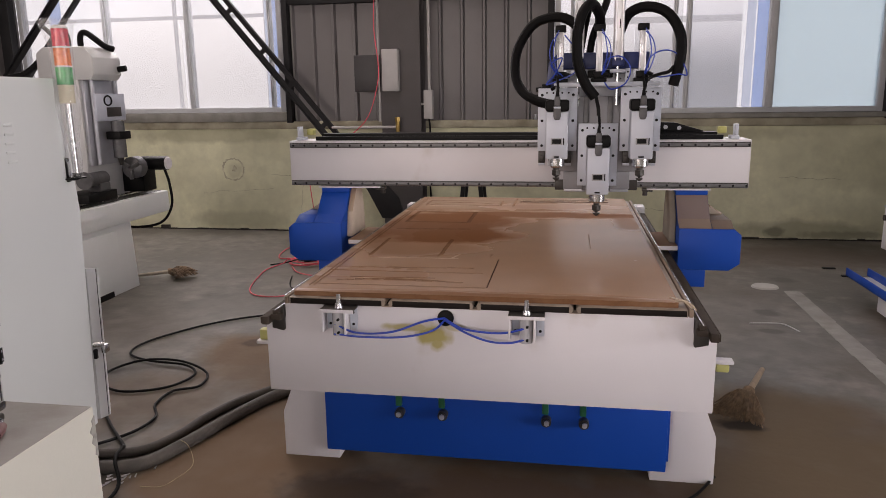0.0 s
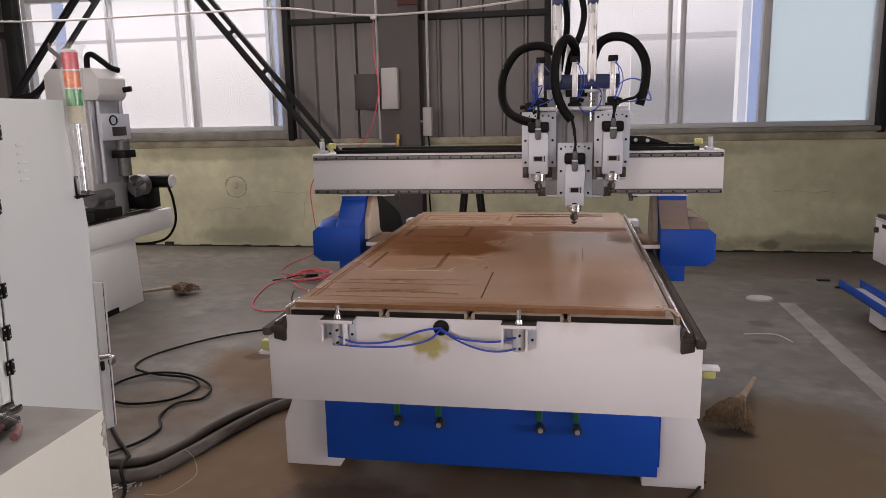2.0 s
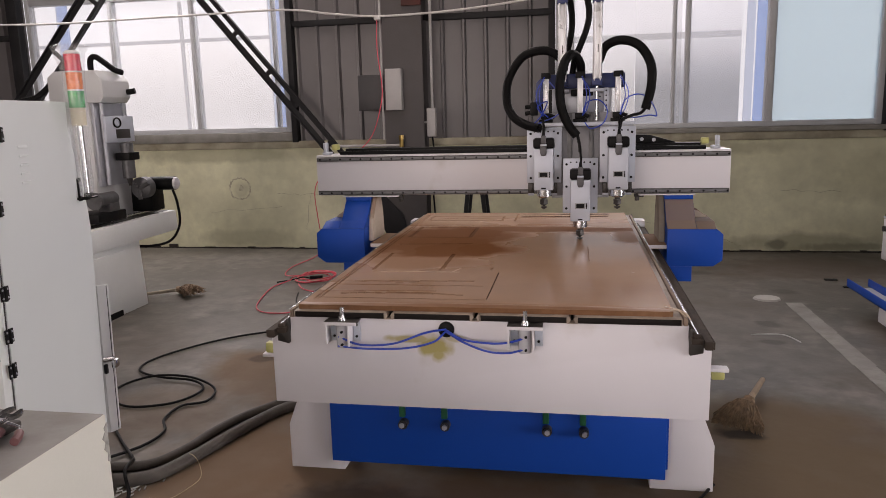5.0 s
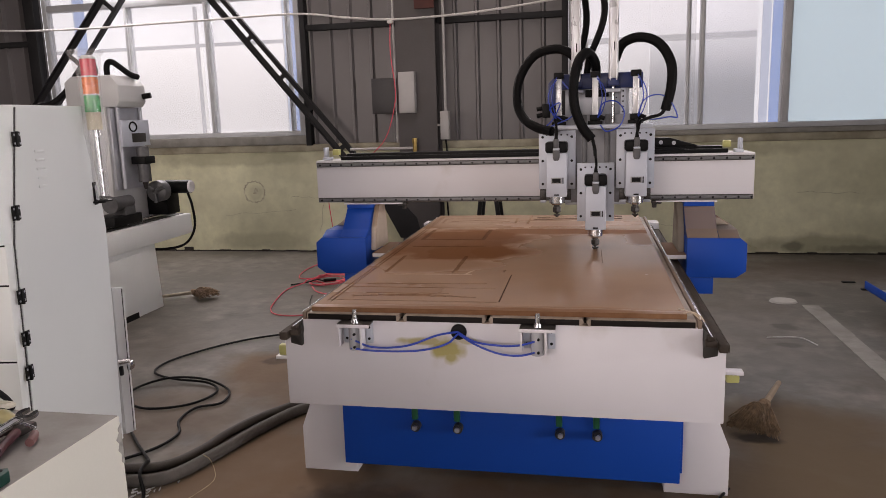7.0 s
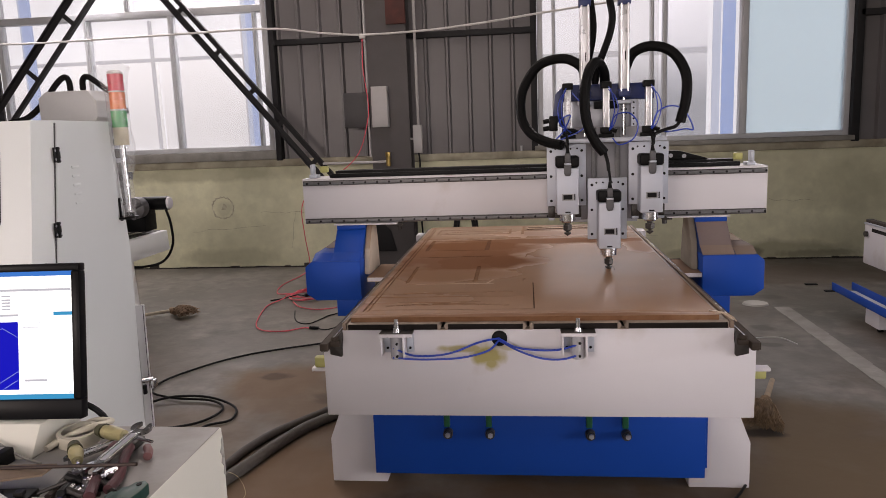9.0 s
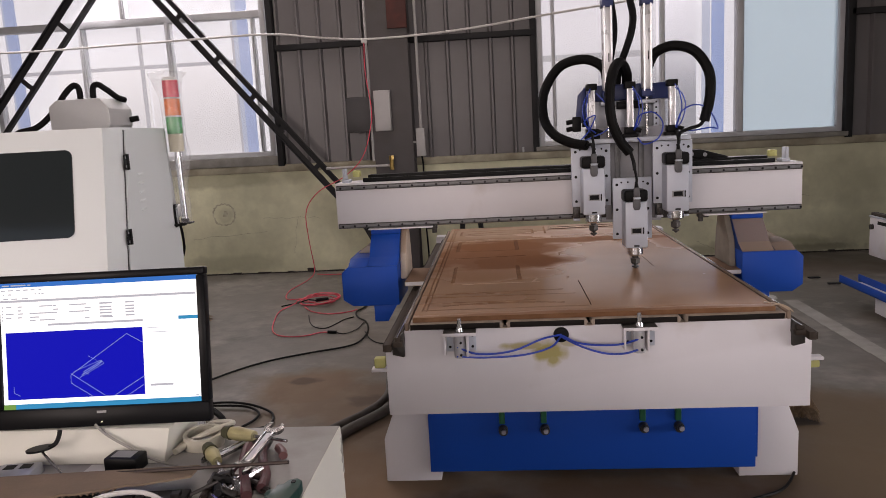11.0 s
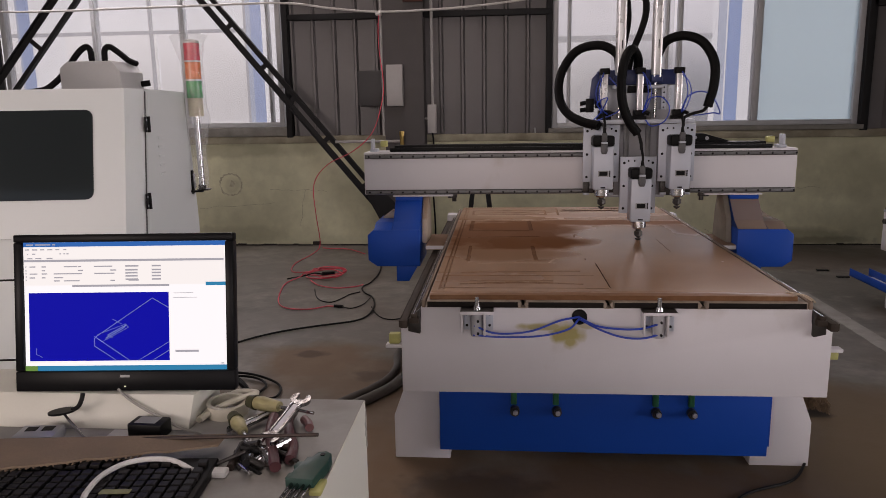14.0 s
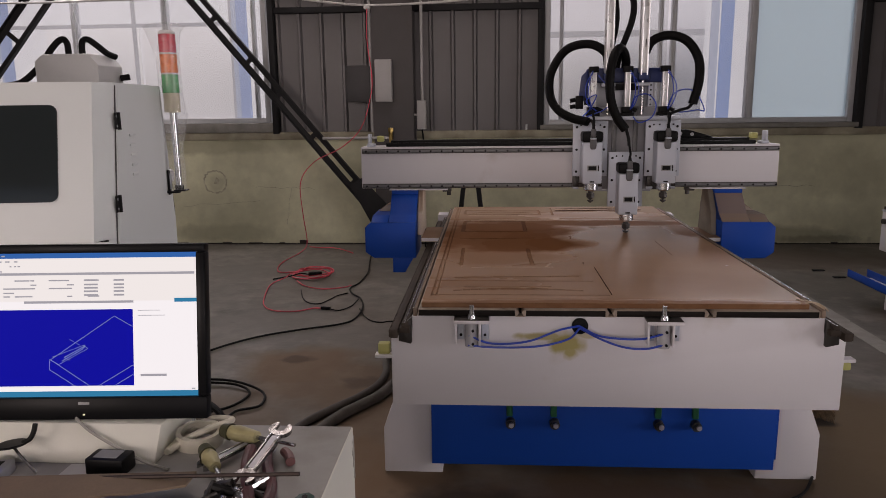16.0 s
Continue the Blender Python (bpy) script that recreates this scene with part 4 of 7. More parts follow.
for dx in (-0.03, 0.03):
    for dz in (0.0, 0.02):
        part("bolt", cyl(B(), (0.09 + dx * 0.3, -0.0345, 1.50 + dz), (0.09 + dx * 0.3, -0.038, 1.50 + dz), 0.004, n=8), BLACK, carriage)
part("sensor_block", box(B(), -0.215, -0.18, -0.08, -0.05, 1.45, 1.49, 0.004), BLACK, carriage)
part("lower_guard", box(B(), -0.15, 0.15, -0.066, -0.034, 0.992, 1.0045, 0.002), GREY_METAL, carriage)

slide = thing("spindle_slide", "pale aluminium slide plate carrying three small air cylinders", "slide")
part("cross_plate", box(B(), -0.205, 0.265, -0.16, -0.087, 1.372, 1.392, 0.003), PLATE, slide)
for x in (-0.178, -0.004, 0.186):
    bm = B()
    box(bm, x - 0.0145, x + 0.0145, -0.147, -0.115, 1.44, 1.615, 0.004)
    for dx in (-0.011, 0.011):
        cyl(bm, (x + dx, -0.147, 1.435), (x + dx, -0.147, 1.62), 0.0035, n=8)
    lifter = part("air_cylinder", bm, ALU, slide, "bright small air cylinder")
    part("cylinder_head", box(B(), x - 0.024, x + 0.024, -0.155, -0.107, 1.615, 1.645, 0.004), BLACK, lifter)
    bm = B()
    box(bm, x - 0.026, x + 0.026, -0.155, -0.107, 1.41, 1.44, 0.004)
    cyl(bm, (x + 0.02, -0.16, 1.43), (x + 0.045, -0.165, 1.42), 0.010, n=8)
    box(bm, x - 0.035, x + 0.035, -0.15, -0.11, 1.393, 1.41, 0.003)
    part("cylinder_foot", bm, BLACK, lifter)
    e = -1 if x < -0.1 else 1
    for k in range(2):
        bow = 0.020 + 0.016 * k
        part("air_tube", tube(B(), [(x + e * 0.008, -0.158, 1.622 - 0.012 * k), (x + e * bow, -0.178, 1.595 - 0.02 * k), (x + e * (bow + 0.012), -0.186, 1.52), (x + e * bow * 0.9, -0.176, 1.455), (x + e * 0.012, -0.16, 1.425)], 0.0025, 6, 8),
             BLUE_TUBE, lifter, "thin blue air tube")
for pts in ([(-0.165, -0.165, 1.42), (-0.22, -0.18, 1.47), (-0.17, -0.19, 1.50), (-0.20, -0.18, 1.43), (-0.24, -0.17, 1.385), (-0.19, -0.17, 1.40), (-0.11, -0.18, 1.44), (-0.10, -0.18, 1.52), (-0.16, -0.17, 1.60)],
            [(0.015, -0.165, 1.43), (0.03, -0.19, 1.49), (0.09, -0.2, 1.50), (0.13, -0.2, 1.45), (0.11, -0.2, 1.385), (0.05, -0.19, 1.36), (0.02, -0.18, 1.39)],
            [(0.195, -0.165, 1.43), (0.22, -0.18, 1.50), (0.28, -0.18, 1.525), (0.335, -0.19, 1.50), (0.372, -0.20, 1.42), (0.335, -0.205, 1.42), (0.26, -0.17, 1.41), (0.21, -0.165, 1.425)]):
    part("air_tube", tube(B(), pts, 0.0032, 6, 8), BLUE_TUBE, slide, "looped blue air tube")


for pts in ([(0.318, -0.18, 1.455), (0.295, -0.185, 1.432), (0.25, -0.19, 1.42), (0.205, -0.20, 1.40), (0.19, -0.24, 1.36)],
            [(-0.003, -0.23, 1.245), (-0.006, -0.225, 1.28), (-0.015, -0.212, 1.32), (-0.02, -0.205, 1.34)],
            [(-0.215, -0.19, 1.362), (-0.195, -0.20, 1.372), (-0.187, -0.22, 1.36), (-0.187, -0.24, 1.34)]):
    part("lead", tube(B(), pts, 0.008, 8, 8), BLACK, slide, "black spindle lead")


# guide blocks at the foot of the side plates
for x in (-0.257, -0.135, 0.13, 0.248):
    bm = B()
    box(bm, x - 0.016, x + 0.016, -0.134, -0.104, 1.024, 1.079, 0.003)
    box(bm, x - 0.009, x + 0.009, -0.140, -0.134, 1.034, 1.060, 0.002)
    part("guide_block", bm, DARK_STEEL, slide, "dark guide block")
    part("block_clip", box(B(), x - 0.015, x + 0.015, -0.1345, -0.100, 1.012, 1.0235, 0.002), PLATE, slide)


def hose(label, pts, r=0.0225):
    ob = solid("cable_hose", tube(B(), pts, r, 12, 10, 0.0007, 0.012), RUBBER, label, "hose", "head hoses")
    return ob


hose_left = hose("black corrugated cable hose looping beside the spindles",
                 [(-0.09, -0.03, 1.655), (-0.108, -0.02, 1.725), (-0.19, 0.0, 1.768), (-0.305, 0.02, 1.742), (-0.382, 0.02, 1.63), (-0.392, -0.01, 1.51), (-0.355, -0.06, 1.43), (-0.285, -0.13, 1.385), (-0.21, -0.19, 1.366)])
hose_mid = hose("black corrugated cable hose hanging before the spindles",
                [(0.0, -0.03, 1.62), (-0.005, -0.06, 1.69), (-0.04, -0.11, 1.735), (-0.08, -0.165, 1.70), (-0.105, -0.20, 1.60), (-0.10, -0.21, 1.48), (-0.065, -0.21, 1.385), (-0.02, -0.205, 1.325)], 0.023)
hose_right = hose("black corrugated cable hose arching beside the spindles",
                  [(0.09, -0.05, 1.70), (0.125, -0.08, 1.772), (0.20, -0.12, 1.795), (0.285, -0.15, 1.762), (0.340, -0.17, 1.67), (0.343, -0.18, 1.56), (0.318, -0.18, 1.45)])
riser = thing("riser_hose", "black corrugated hoses rising from the head", "hose", "head hoses")
part("hose", tube(B(), [(-0.045, -0.03, 1.64), (-0.03, -0.02, 1.72), (0.002, -0.01, 1.80), (0.030, 0.0, 1.88), (0.040, 0.01, 1.96), (0.022, 0.02, 2.08), (0.0, 0.05, 2.4), (0.0, 0.1, 2.9)], 0.0165, 12, 10, 0.0007, 0.012), RUBBER, riser)
part("hose", tube(B(), [(-0.085, 0.0, 1.66), (-0.07, 0.0, 1.76), (-0.052, 0.01, 1.85), (-0.048, 0.02, 1.93), (-0.062, 0.03, 2.05), (-0.09, 0.06, 2.3), (-0.09, 0.1, 2.9)], 0.0165, 12, 10, 0.0007, 0.012), RUBBER, riser)
part("crossbar", box(B(), -0.16, 0.15, 0.04, 0.075, 2.86, 2.92, 0.004), GREY_METAL, riser)

SCREEN = mat("grey_name_plate", (0.30, 0.30, 0.31), 0.35, var=0.1)


def spindle():
    """One router spindle on its plate; the cutter's tip is the origin."""
    top = thing("router_spindle", "silver-grey air-cooled router spindle with a conical cutter", "spindle", "router spindles")
    bm = B()
    box(bm, -0.090, 0.090, 0.055, 0.073, 0.135, 0.423, 0.002)
    part("mounting_plate", bm, PLATE, top)
    for x in (-0.071, 0.071):
        for z in (0.16, 0.275, 0.392):
            part("screw", cyl(B(), (x, 0.055, z), (x, 0.052, z), 0.0065, n=12), BLACK, top)
    for x in (-0.05, 0.05, -0.02, 0.02):
        part("screw", cyl(B(), (x, 0.055, 0.402), (x, 0.052, 0.402), 0.0045, n=10), BLACK, top)
    bm = B()
    box(bm, -0.050, 0.050, -0.045, 0.054, 0.105, 0.318, 0.006, 3)
    motor = part("motor_body", bm, PLATE, top, "silver motor body")
    bm = B()
    box(bm, -0.0535, 0.0535, -0.047, 0.05, 0.319, 0.372, 0.012, 3)
    part("fan_cover", bm, BLACK, top, "black plastic fan cover")
    bm = B()
    prism(bm, [(-0.0165, 0.332), (0.0165, 0.332), (0.0165, 0.296), (0.011, 0.282), (-0.011, 0.282), (-0.0165, 0.296)], "y", -0.064, -0.0475, 0.004)
    box(bm, -0.013, 0.013, -0.066, -0.0475, 0.342, 0.386, 0.005)
    plug = part("terminal_box", bm, PLUG, top, "grey plug housing")
    part("plug_collar", box(B(), -0.0155, 0.0155, -0.069, -0.0475, 0.3325, 0.3415, 0.002), PLATE, plug, "bright plug collar")
    bm = B()
    cyl(bm, (0, -0.055, 0.384), (0, -0.05, 0.41), 0.010, 0.006, n=12)
    tube(bm, [(0, -0.05, 0.398), (0.002, -0.05, 0.42), (0.0, -0.04, 0.445), (-0.003, -0.03, 0.47)], 0.006, 8, 6)
    part("power_cable", bm, BLACK, top)
    bm = B()
    box(bm, -0.026, 0.026, -0.0475, -0.0452, 0.17, 0.20)
    part("name_plate", bm, SCREEN, motor)
    bm = B()
    box(bm, -0.020, 0.020, -0.0495, -0.0476, 0.175, 0.196)
    box(bm, 0.029, 0.034, -0.0478, -0.0452, 0.17, 0.20)
    part("name_plate_text", bm, BLACK, motor)
    bm = B()
    box(bm, -0.012, 0.012, -0.048, -0.0451, 0.112, 0.119, 0.001)
    part("vent_slot", bm, BLACK, motor)
    bm = B()
    cyl(bm, (0, 0, 0.105), (0, 0, 0.072), 0.037, n=28)
    cyl(bm, (0, 0, 0.072), (0, 0, 0.064), 0.030, 0.026, n=28)
    part("bearing_nose", bm, STEEL, top)
    bm = B()
    cyl(bm, (0, 0, 0.064), (0, 0, 0.052), 0.014, n=20)
    cyl(bm, (0, 0, 0.052), (0, 0, 0.030), 0.022, n=6)
    cyl(bm, (0, 0, 0.030), (0, 0, 0.022), 0.021, 0.010, n=20)
    nut = part("collet_nut", bm, DARK_STEEL, top, "dark collet nut")
    bm = B()
    cyl(bm, (0, 0, 0.022), (0, 0, 0.014), 0.006, n=10)
    cyl(bm, (0, 0, 0.016), (0, 0, 0.011), 0.016, n=16)
    cyl(bm, (0, 0, 0.011), (0, 0, 0.0), 0.016, 0.001, n=16)
    part("cutter", bm, DARK_STEEL, nut)
    return top


spindle_mid = spindle()
spindle_left = copy_thing(spindle_mid, pose(0, 0, 0))
spindle_right = copy_thing(spindle_mid, pose(0, 0, 0))

# ---- steelwork, pipes and boxes on the far wall ----
POST = mat("grey_painted_steel_post", (0.082, 0.074, 0.076), 0.6, var=0.18, scale=2, fine=50, bump=0.05, dirt=(0.07, 0.06, 0.055), dirt_amount=0.25, dirt_scale=2.2)
bm = B()
box(bm, -1.60, -1.19, 5.0, 5.014, 0, 5.4, 0.002)
box(bm, -1.60, -1.19, 5.225, 5.239, 0, 5.4, 0.002)
box(bm, -1.40, -1.39, 5.014, 5.225, 0, 5.4)
solid("column", bm, POST, "grey steel column against the wall", "column", kind="structure", smooth=False)
solid("trim_post", box(B(), -2.70, -2.64, WALL_Y - 0.06, WALL_Y + 0.06, 1.186, 4.2, 0.004), GIRT, "dark steel window post", "post", kind="structure")
solid("trim_post", box(B(), 0.06, 0.125, WALL_Y - 0.01, WALL_Y + 0.055, 1.186, 4.2, 0.004), GIRT, "dark steel window post", "post", kind="structure")
solid("trim_post", box(B(), 3.225, 3.30, WALL_Y - 0.03, WALL_Y + 0.055, 1.186, 4.2, 0.004), GIRT, "dark steel window post", "post", kind="structure")
solid("trim_post", box(B(), -6.03, -5.90, WALL_Y - 0.06, WALL_Y + 0.06, 1.186, 4.2, 0.004), GIRT, "dark steel window post", "post", kind="structure")


def brace(label, a, b, gap, y, battens, wide=0.058):
    """Two parallel angles joined by short battens."""
    top = thing("wall_brace", label, "brace", "wall braces")
    a, b = Vector((a[0], y, a[1])), Vector((b[0], y, b[1]))
    d = (b - a).normalized()
    side = Vector((d.z, 0, -d.x))
    for s in (-1, 1):
        bm = B()
        o = side * (gap / 2 * s)
        for w, h, off in ((wide, 0.008, 0.0), (0.008, 0.05, wide / 2 - 0.005)):
            vs = bmesh.ops.create_cube(bm, size=1.0)["verts"]
            for v in vs:
                q = v.co.copy()
                v.co = a.lerp(b, q.z + 0.5) + o + side * (q.x * w + s * off * (1 if h > w else 0)) + Vector((0, q.y * h - (0.021 if h > w else 0), 0))
        part("angle_bar", bm, GIRT, top)
    for u in battens:
        bm = B()
        c = a.lerp(b, u)
        vs = bmesh.ops.create_cube(bm, size=1.0)["verts"]
        for v in vs:
            q = v.co.copy()
            v.co = c + side * q.x * gap + d * q.z * 0.05 + Vector((0, q.y * 0.008 + 0.01, 0))
        part("batten", bm, GIRT, top)
    return top


first = brace("dark steel cross brace of two angles running down to the column", (-4.35, 3.72), (-1.50, 0.27), 0.098, 5.05, (0.12, 0.27, 0.40, 0.52, 0.62, 0.74, 0.88))
part("gusset", prism(B(), [(-1.86, 0.66), (-1.74, 0.74), (-1.44, 0.42), (-1.38, 0.20), (-1.62, 0.20)], "y", 4.975, 4.995, 0.002), GIRT, first, "dark gusset plate")
brace("dark steel cross brace of two angles before the window", (-4.10, 3.60), (-6.15, 1.26), 0.195, 5.05, (0.10, 0.36, 0.60, 0.85), 0.066)

GREY_BOX = mat("pale_grey_enamel_box", (0.42, 0.41, 0.41), 0.45, var=0.08, scale=6)
DARK_BOX = mat("dark_grey_enamel_box", (0.045, 0.043, 0.046), 0.5, var=0.15, scale=5)
RUST = mat("red_oxide_primer", (0.10, 0.028, 0.022), 0.7, var=0.3, scale=8, bump=0.1)
sw = thing("switch_box", "pale grey electrical switch box on the steel column", "switch box")
part("housing", box(B(), -1.562, -1.398, 4.90, 4.999, 1.50, 1.91, 0.006), GREY_BOX, sw)
part("cover_seam", box(B(), -1.556, -1.404, 4.897, 4.90, 1.506, 1.904, 0.003), GREY_BOX, sw)
db = thing("junction_box", "flat dark grey box beside the column", "junction box")
part("housing", box(B(), -1.87, -1.61, 4.98, 5.09, 1.50, 1.86, 0.004), DARK_BOX, db)
part("door", box(B(), -1.86, -1.62, 4.972, 4.98, 1.51, 1.85, 0.003), DARK_BOX, db)
part("wall_stay", box(B(), -1.80, -1.66, 5.09, 5.32, 1.6, 1.64), DARK_BOX, db)
sock = thing("conduit_box", "pale grey conduit box with a pipe above it", "conduit box")
part("housing", box(B(), -1.155, -1.065, 4.96, 5.03, 1.225, 1.51, 0.006), GREY_BOX, sock)
part("conduit", cyl(B(), (-1.105, 5.02, 1.511), (-1.105, 5.02, 4.6), 0.015, n=12), GREY_BOX, sock, "straight grey conduit pipe")
part("cable_tail", tube(B(), [(-1.11, 5.0, 1.23), (-1.10, 5.0, 1.1), (-1.12, 5.0, 0.8), (-1.10, 5.02, 0.3), (-1.1, 5.05, 0.0)], 0.009, 8), BLACK, sock)
part("clamp", box(B(), -1.19, -1.09, 5.0, 5.04, 1.36, 1.38), GREY_BOX, sock)
solid("conduit_pipe", cyl(B(), (-1.615, 4.985, 1.2), (-1.615, 4.985, 4.6), 0.011, n=10), GREY_BOX, "thin grey conduit pipe beside the column", "pipe")
solid("splice_plate", box(B(), -1.385, -1.185, 4.955, 4.999, 2.52, 3.3, 0.004), RUST, "red-brown primed splice plate on the column", "plate")
hook = thing("air_coupling", "brass air coupling with a grey pipe on the wall", "coupling")
part("coupling", cyl(B(), (-1.42, 4.93, 1.10), (-1.42, 4.93, 1.22), 0.022, n=12), BRASS, hook)
part("coupling_nut", cyl(B(), (-1.42, 4.93, 1.20), (-1.42, 4.93, 1.245), 0.028, n=6), BRASS, hook)
part("pipe", cyl(B(), (-2.12, 4.95, 1.145), (-1.44, 4.95, 1.145), 0.014, n=10), GREY_BOX, hook, "grey pipe stub")
part("pipe_stay", box(B(), -1.5, -1.47, 4.93, 5.0, 1.135, 1.155), GREY_BOX, hook)

WIRE = mat("white_cable_sheath", (0.62, 0.61, 0.60), 0.5, var=0.1)
solid("hanging_cable", tube(B(), [(-8.9, 4.92, 2.75), (-5.9, 4.92, 2.535), (-4.0, 4.92, 2.525), (-2.66, 4.92, 2.535), (-2.1, 4.92, 2.47), (-1.62, 4.92, 2.425), (-1.0, 4.92, 2.435), (-0.44, 4.92, 2.475), (0.2, 4.92, 2.545), (1.3, 4.92, 2.66), (4.0, 4.92, 2.98), (8.9, 4.92, 3.4)], 0.011, 8), WIRE, "white cable strung along the wall", "cable")
RED = mat("red_air_hose", (0.72, 0.085, 0.125), 0.45, var=0.15, scale=10)
ah = thing("air_hose", "red air hose hanging down and coiled on the floor", "hose")
coil = [(-1.98 + (0.20 - 0.014 * (k % 7)) * math.cos(2.6 + k * 0.75) + 0.02 * math.sin(k * 1.7), 3.73 + (0.21 - 0.014 * (k % 5)) * math.sin(2.6 + k * 0.75), 0.009 + 0.0011 * k) for k in range(36)]
part("hose", tube(B(), [(-1.62, 4.90, 2.41), (-1.625, 4.88, 2.1), (-1.585, 4.86, 1.75), (-1.60, 4.84, 1.55), (-1.70, 4.82, 1.25), (-1.90, 4.8, 1.06), (-2.18, 4.8, 0.92), (-2.33, 4.8, 0.72), (-2.34, 4.86, 0.40), (-2.325, 4.92, 0.08), (-2.35, 4.74, 0.009), (-2.40, 4.22, 0.009), (-2.32, 3.85, 0.009)] + coil
     + [(-2.18, 3.60, 0.02), (-2.25, 3.40, 0.009), (-2.21, 3.11, 0.009), (-2.12, 2.76, 0.009), (-2.00, 2.60, 0.009), (-1.83, 2.58, 0.009), (-1.72, 2.665, 0.009), (-1.65, 2.66, 0.009)], 0.005, 8, 5), RED, ah)
part("hose_end", cyl(B(), (-1.66, 2.663, 0.012), (-1.59, 2.65, 0.012), 0.012, n=10), BLACK, ah, "black hose end")
part("hose_tail", tube(B(), [(-2.30, 4.92, 0.03), (-2.20, 4.98, 0.009), (-2.06, 4.97, 0.009), (-1.93, 4.86, 0.009), (-1.80, 4.69, 0.009)], 0.005, 8, 6), RED, ah)
part("hose_tail", tube(B(), [(-2.06, 3.50, 0.012), (-1.955, 3.34, 0.009), (-1.812, 3.245, 0.009), (-1.717, 3.243, 0.009), (-1.61, 3.30, 0.009), (-1.57, 3.36, 0.009)], 0.005, 8, 6), RED, ah)
part("tie", box(B(), -1.65, -1.59, 4.885, 4.935, 2.385, 2.42, 0.008), WIRE, ah, "white tie")

# stool behind the bed
st = thing("work_stool", "small dark steel stool behind the machine", "stool")
part("seat", box(B(), -0.80, -0.42, 4.45, 4.75, 0.70, 0.73, 0.006), GIRT, st)
for x, tx in ((-0.68, -0.76), (-0.54, -0.46)):
    for y in (4.48, 4.72):
        bm = B()
        prism(bm, [(x - 0.02, 0.70), (x + 0.02, 0.70), (tx + 0.02, 0.0), (tx - 0.02, 0.0)], "y", y - 0.015, y + 0.015)
        part("leg", bm, GIRT, st)

# ---- neighbouring engraving lathe ----
LATHE_W = mat("lathe_white_paint", (0.80, 0.83, 0.83), 0.4, var=0.05, scale=2)
WORN_STEEL = mat("worn_grey_steel", (0.12, 0.12, 0.125), 0.45, 0.5, var=0.2, scale=20)
lathe = thing("engraving_lathe", "white engraving lathe with a rotary chuck, grey head and black cables", "lathe")
bm = B()
prism(bm, [(1.0, 0.53), (3.32, 0.53), (3.30, 0.70), (1.0, 0.70)], "x", -3.95, -3.05, 0.006)
part("bed_casting", bm, LATHE_W, lathe)
bm = B()
prism(bm, [(1.2, 0.0), (2.80, 0.0), (2.76, 0.529), (1.2, 0.529)], "x", -3.85, -3.07, 0.006)
part("base_cabinet", bm, LATHE_W, lathe)
part("base_door", box(B(), -3.069, -3.055, 1.3, 2.55, 0.09, 0.49, 0.003), LATHE_W, lathe, "white sheet door")
# black strip stands in for the shadow under the lathe's base
part("plinth_shadow_gap", box(B(), -3.066, -3.06, 1.25, 2.45, 0.001, 0.045), BLACK, lathe)
for x in (-3.18, -3.42):
    part("bed_rail", box(B(), x - 0.02, x + 0.02, 1.1, 3.25, 0.701, 0.728, 0.003), STEEL, lathe)
part("chip_tray", box(B(), -3.52, -3.10, 1.05, 3.28, 0.7005, 0.7035), DARK_STEEL, lathe)
part("tailstock_base", box(B(), -3.28, -3.06, 2.28, 2.62, 0.729, 0.80, 0.006), BLACK, lathe)
bm = B()
cyl(bm, (-3.12, 2.36, 0.89), (-3.12, 2.56, 0.89), 0.052, n=20)
cyl(bm, (-3.12, 2.33, 0.89), (-3.12, 2.36, 0.89), 0.066, 0.06, n=20)
part("tailstock_sleeve", bm, WORN_STEEL, lathe)
part("tailstock_arm", box(B(), -3.17, -3.07, 2.44, 2.56, 0.80, 0.86, 0.004), WORN_STEEL, lathe)
part("headstock", box(B(), -3.26, -3.06, 2.98, 3.16, 0.729, 0.93, 0.008), BLACK, lathe, "black chuck headstock")
bm = B()
cyl(bm, (-3.10, 2.98, 0.93), (-3.10, 2.90, 0.93), 0.085, n=32)
cyl(bm, (-3.10, 2.90, 0.93), (-3.10, 2.895, 0.93), 0.078, 0.045, n=32)
chuck = part("chuck", bm, WORN_STEEL, lathe, "steel three-jaw chuck")
for k in range(3):
    a = 0.5 + k * 2.0944
    bm = B()
    c = Vector((-3.10 + 0.055 * math.cos(a), 2.885, 0.93 + 0.055 * math.sin(a)))
    cyl(bm, c - Vector((0.04 * math.cos(a), 0, 0.04 * math.sin(a))), c + Vector((0.035 * math.cos(a), 0, 0.035 * math.sin(a))), 0.016, n=8)
    part("chuck_jaw", bm, WORN_STEEL, chuck)
part("chuck_motor", cyl(B(), (-3.12, 3.08, 0.95), (-2.90, 3.08, 0.95), 0.055, n=20), BLACK, lathe)
part("motor_cap", cyl(B(), (-2.90, 3.08, 0.95), (-2.885, 3.08, 0.95), 0.052, 0.045, n=20), WHITE, lathe, "white end cap")
part("motor_cable", tube(B(), [(-2.93, 3.08, 0.90), (-2.91, 3.10, 0.78), (-2.93, 3.14, 0.60), (-3.00, 3.10, 0.47), (-3.12, 3.0, 0.44), (-3.3, 2.9, 0.46)], 0.011, 8), BLACK, lathe)
GREY_PAINT = mat("light_grey_machine_paint", (0.50, 0.505, 0.51), 0.42, var=0.05, scale=3)
part("column", box(B(), -3.60, -3.24, 2.56, 3.02, 0.7045, 1.61, 0.01), GREY_PAINT, lathe, "light grey column")
bm = B()
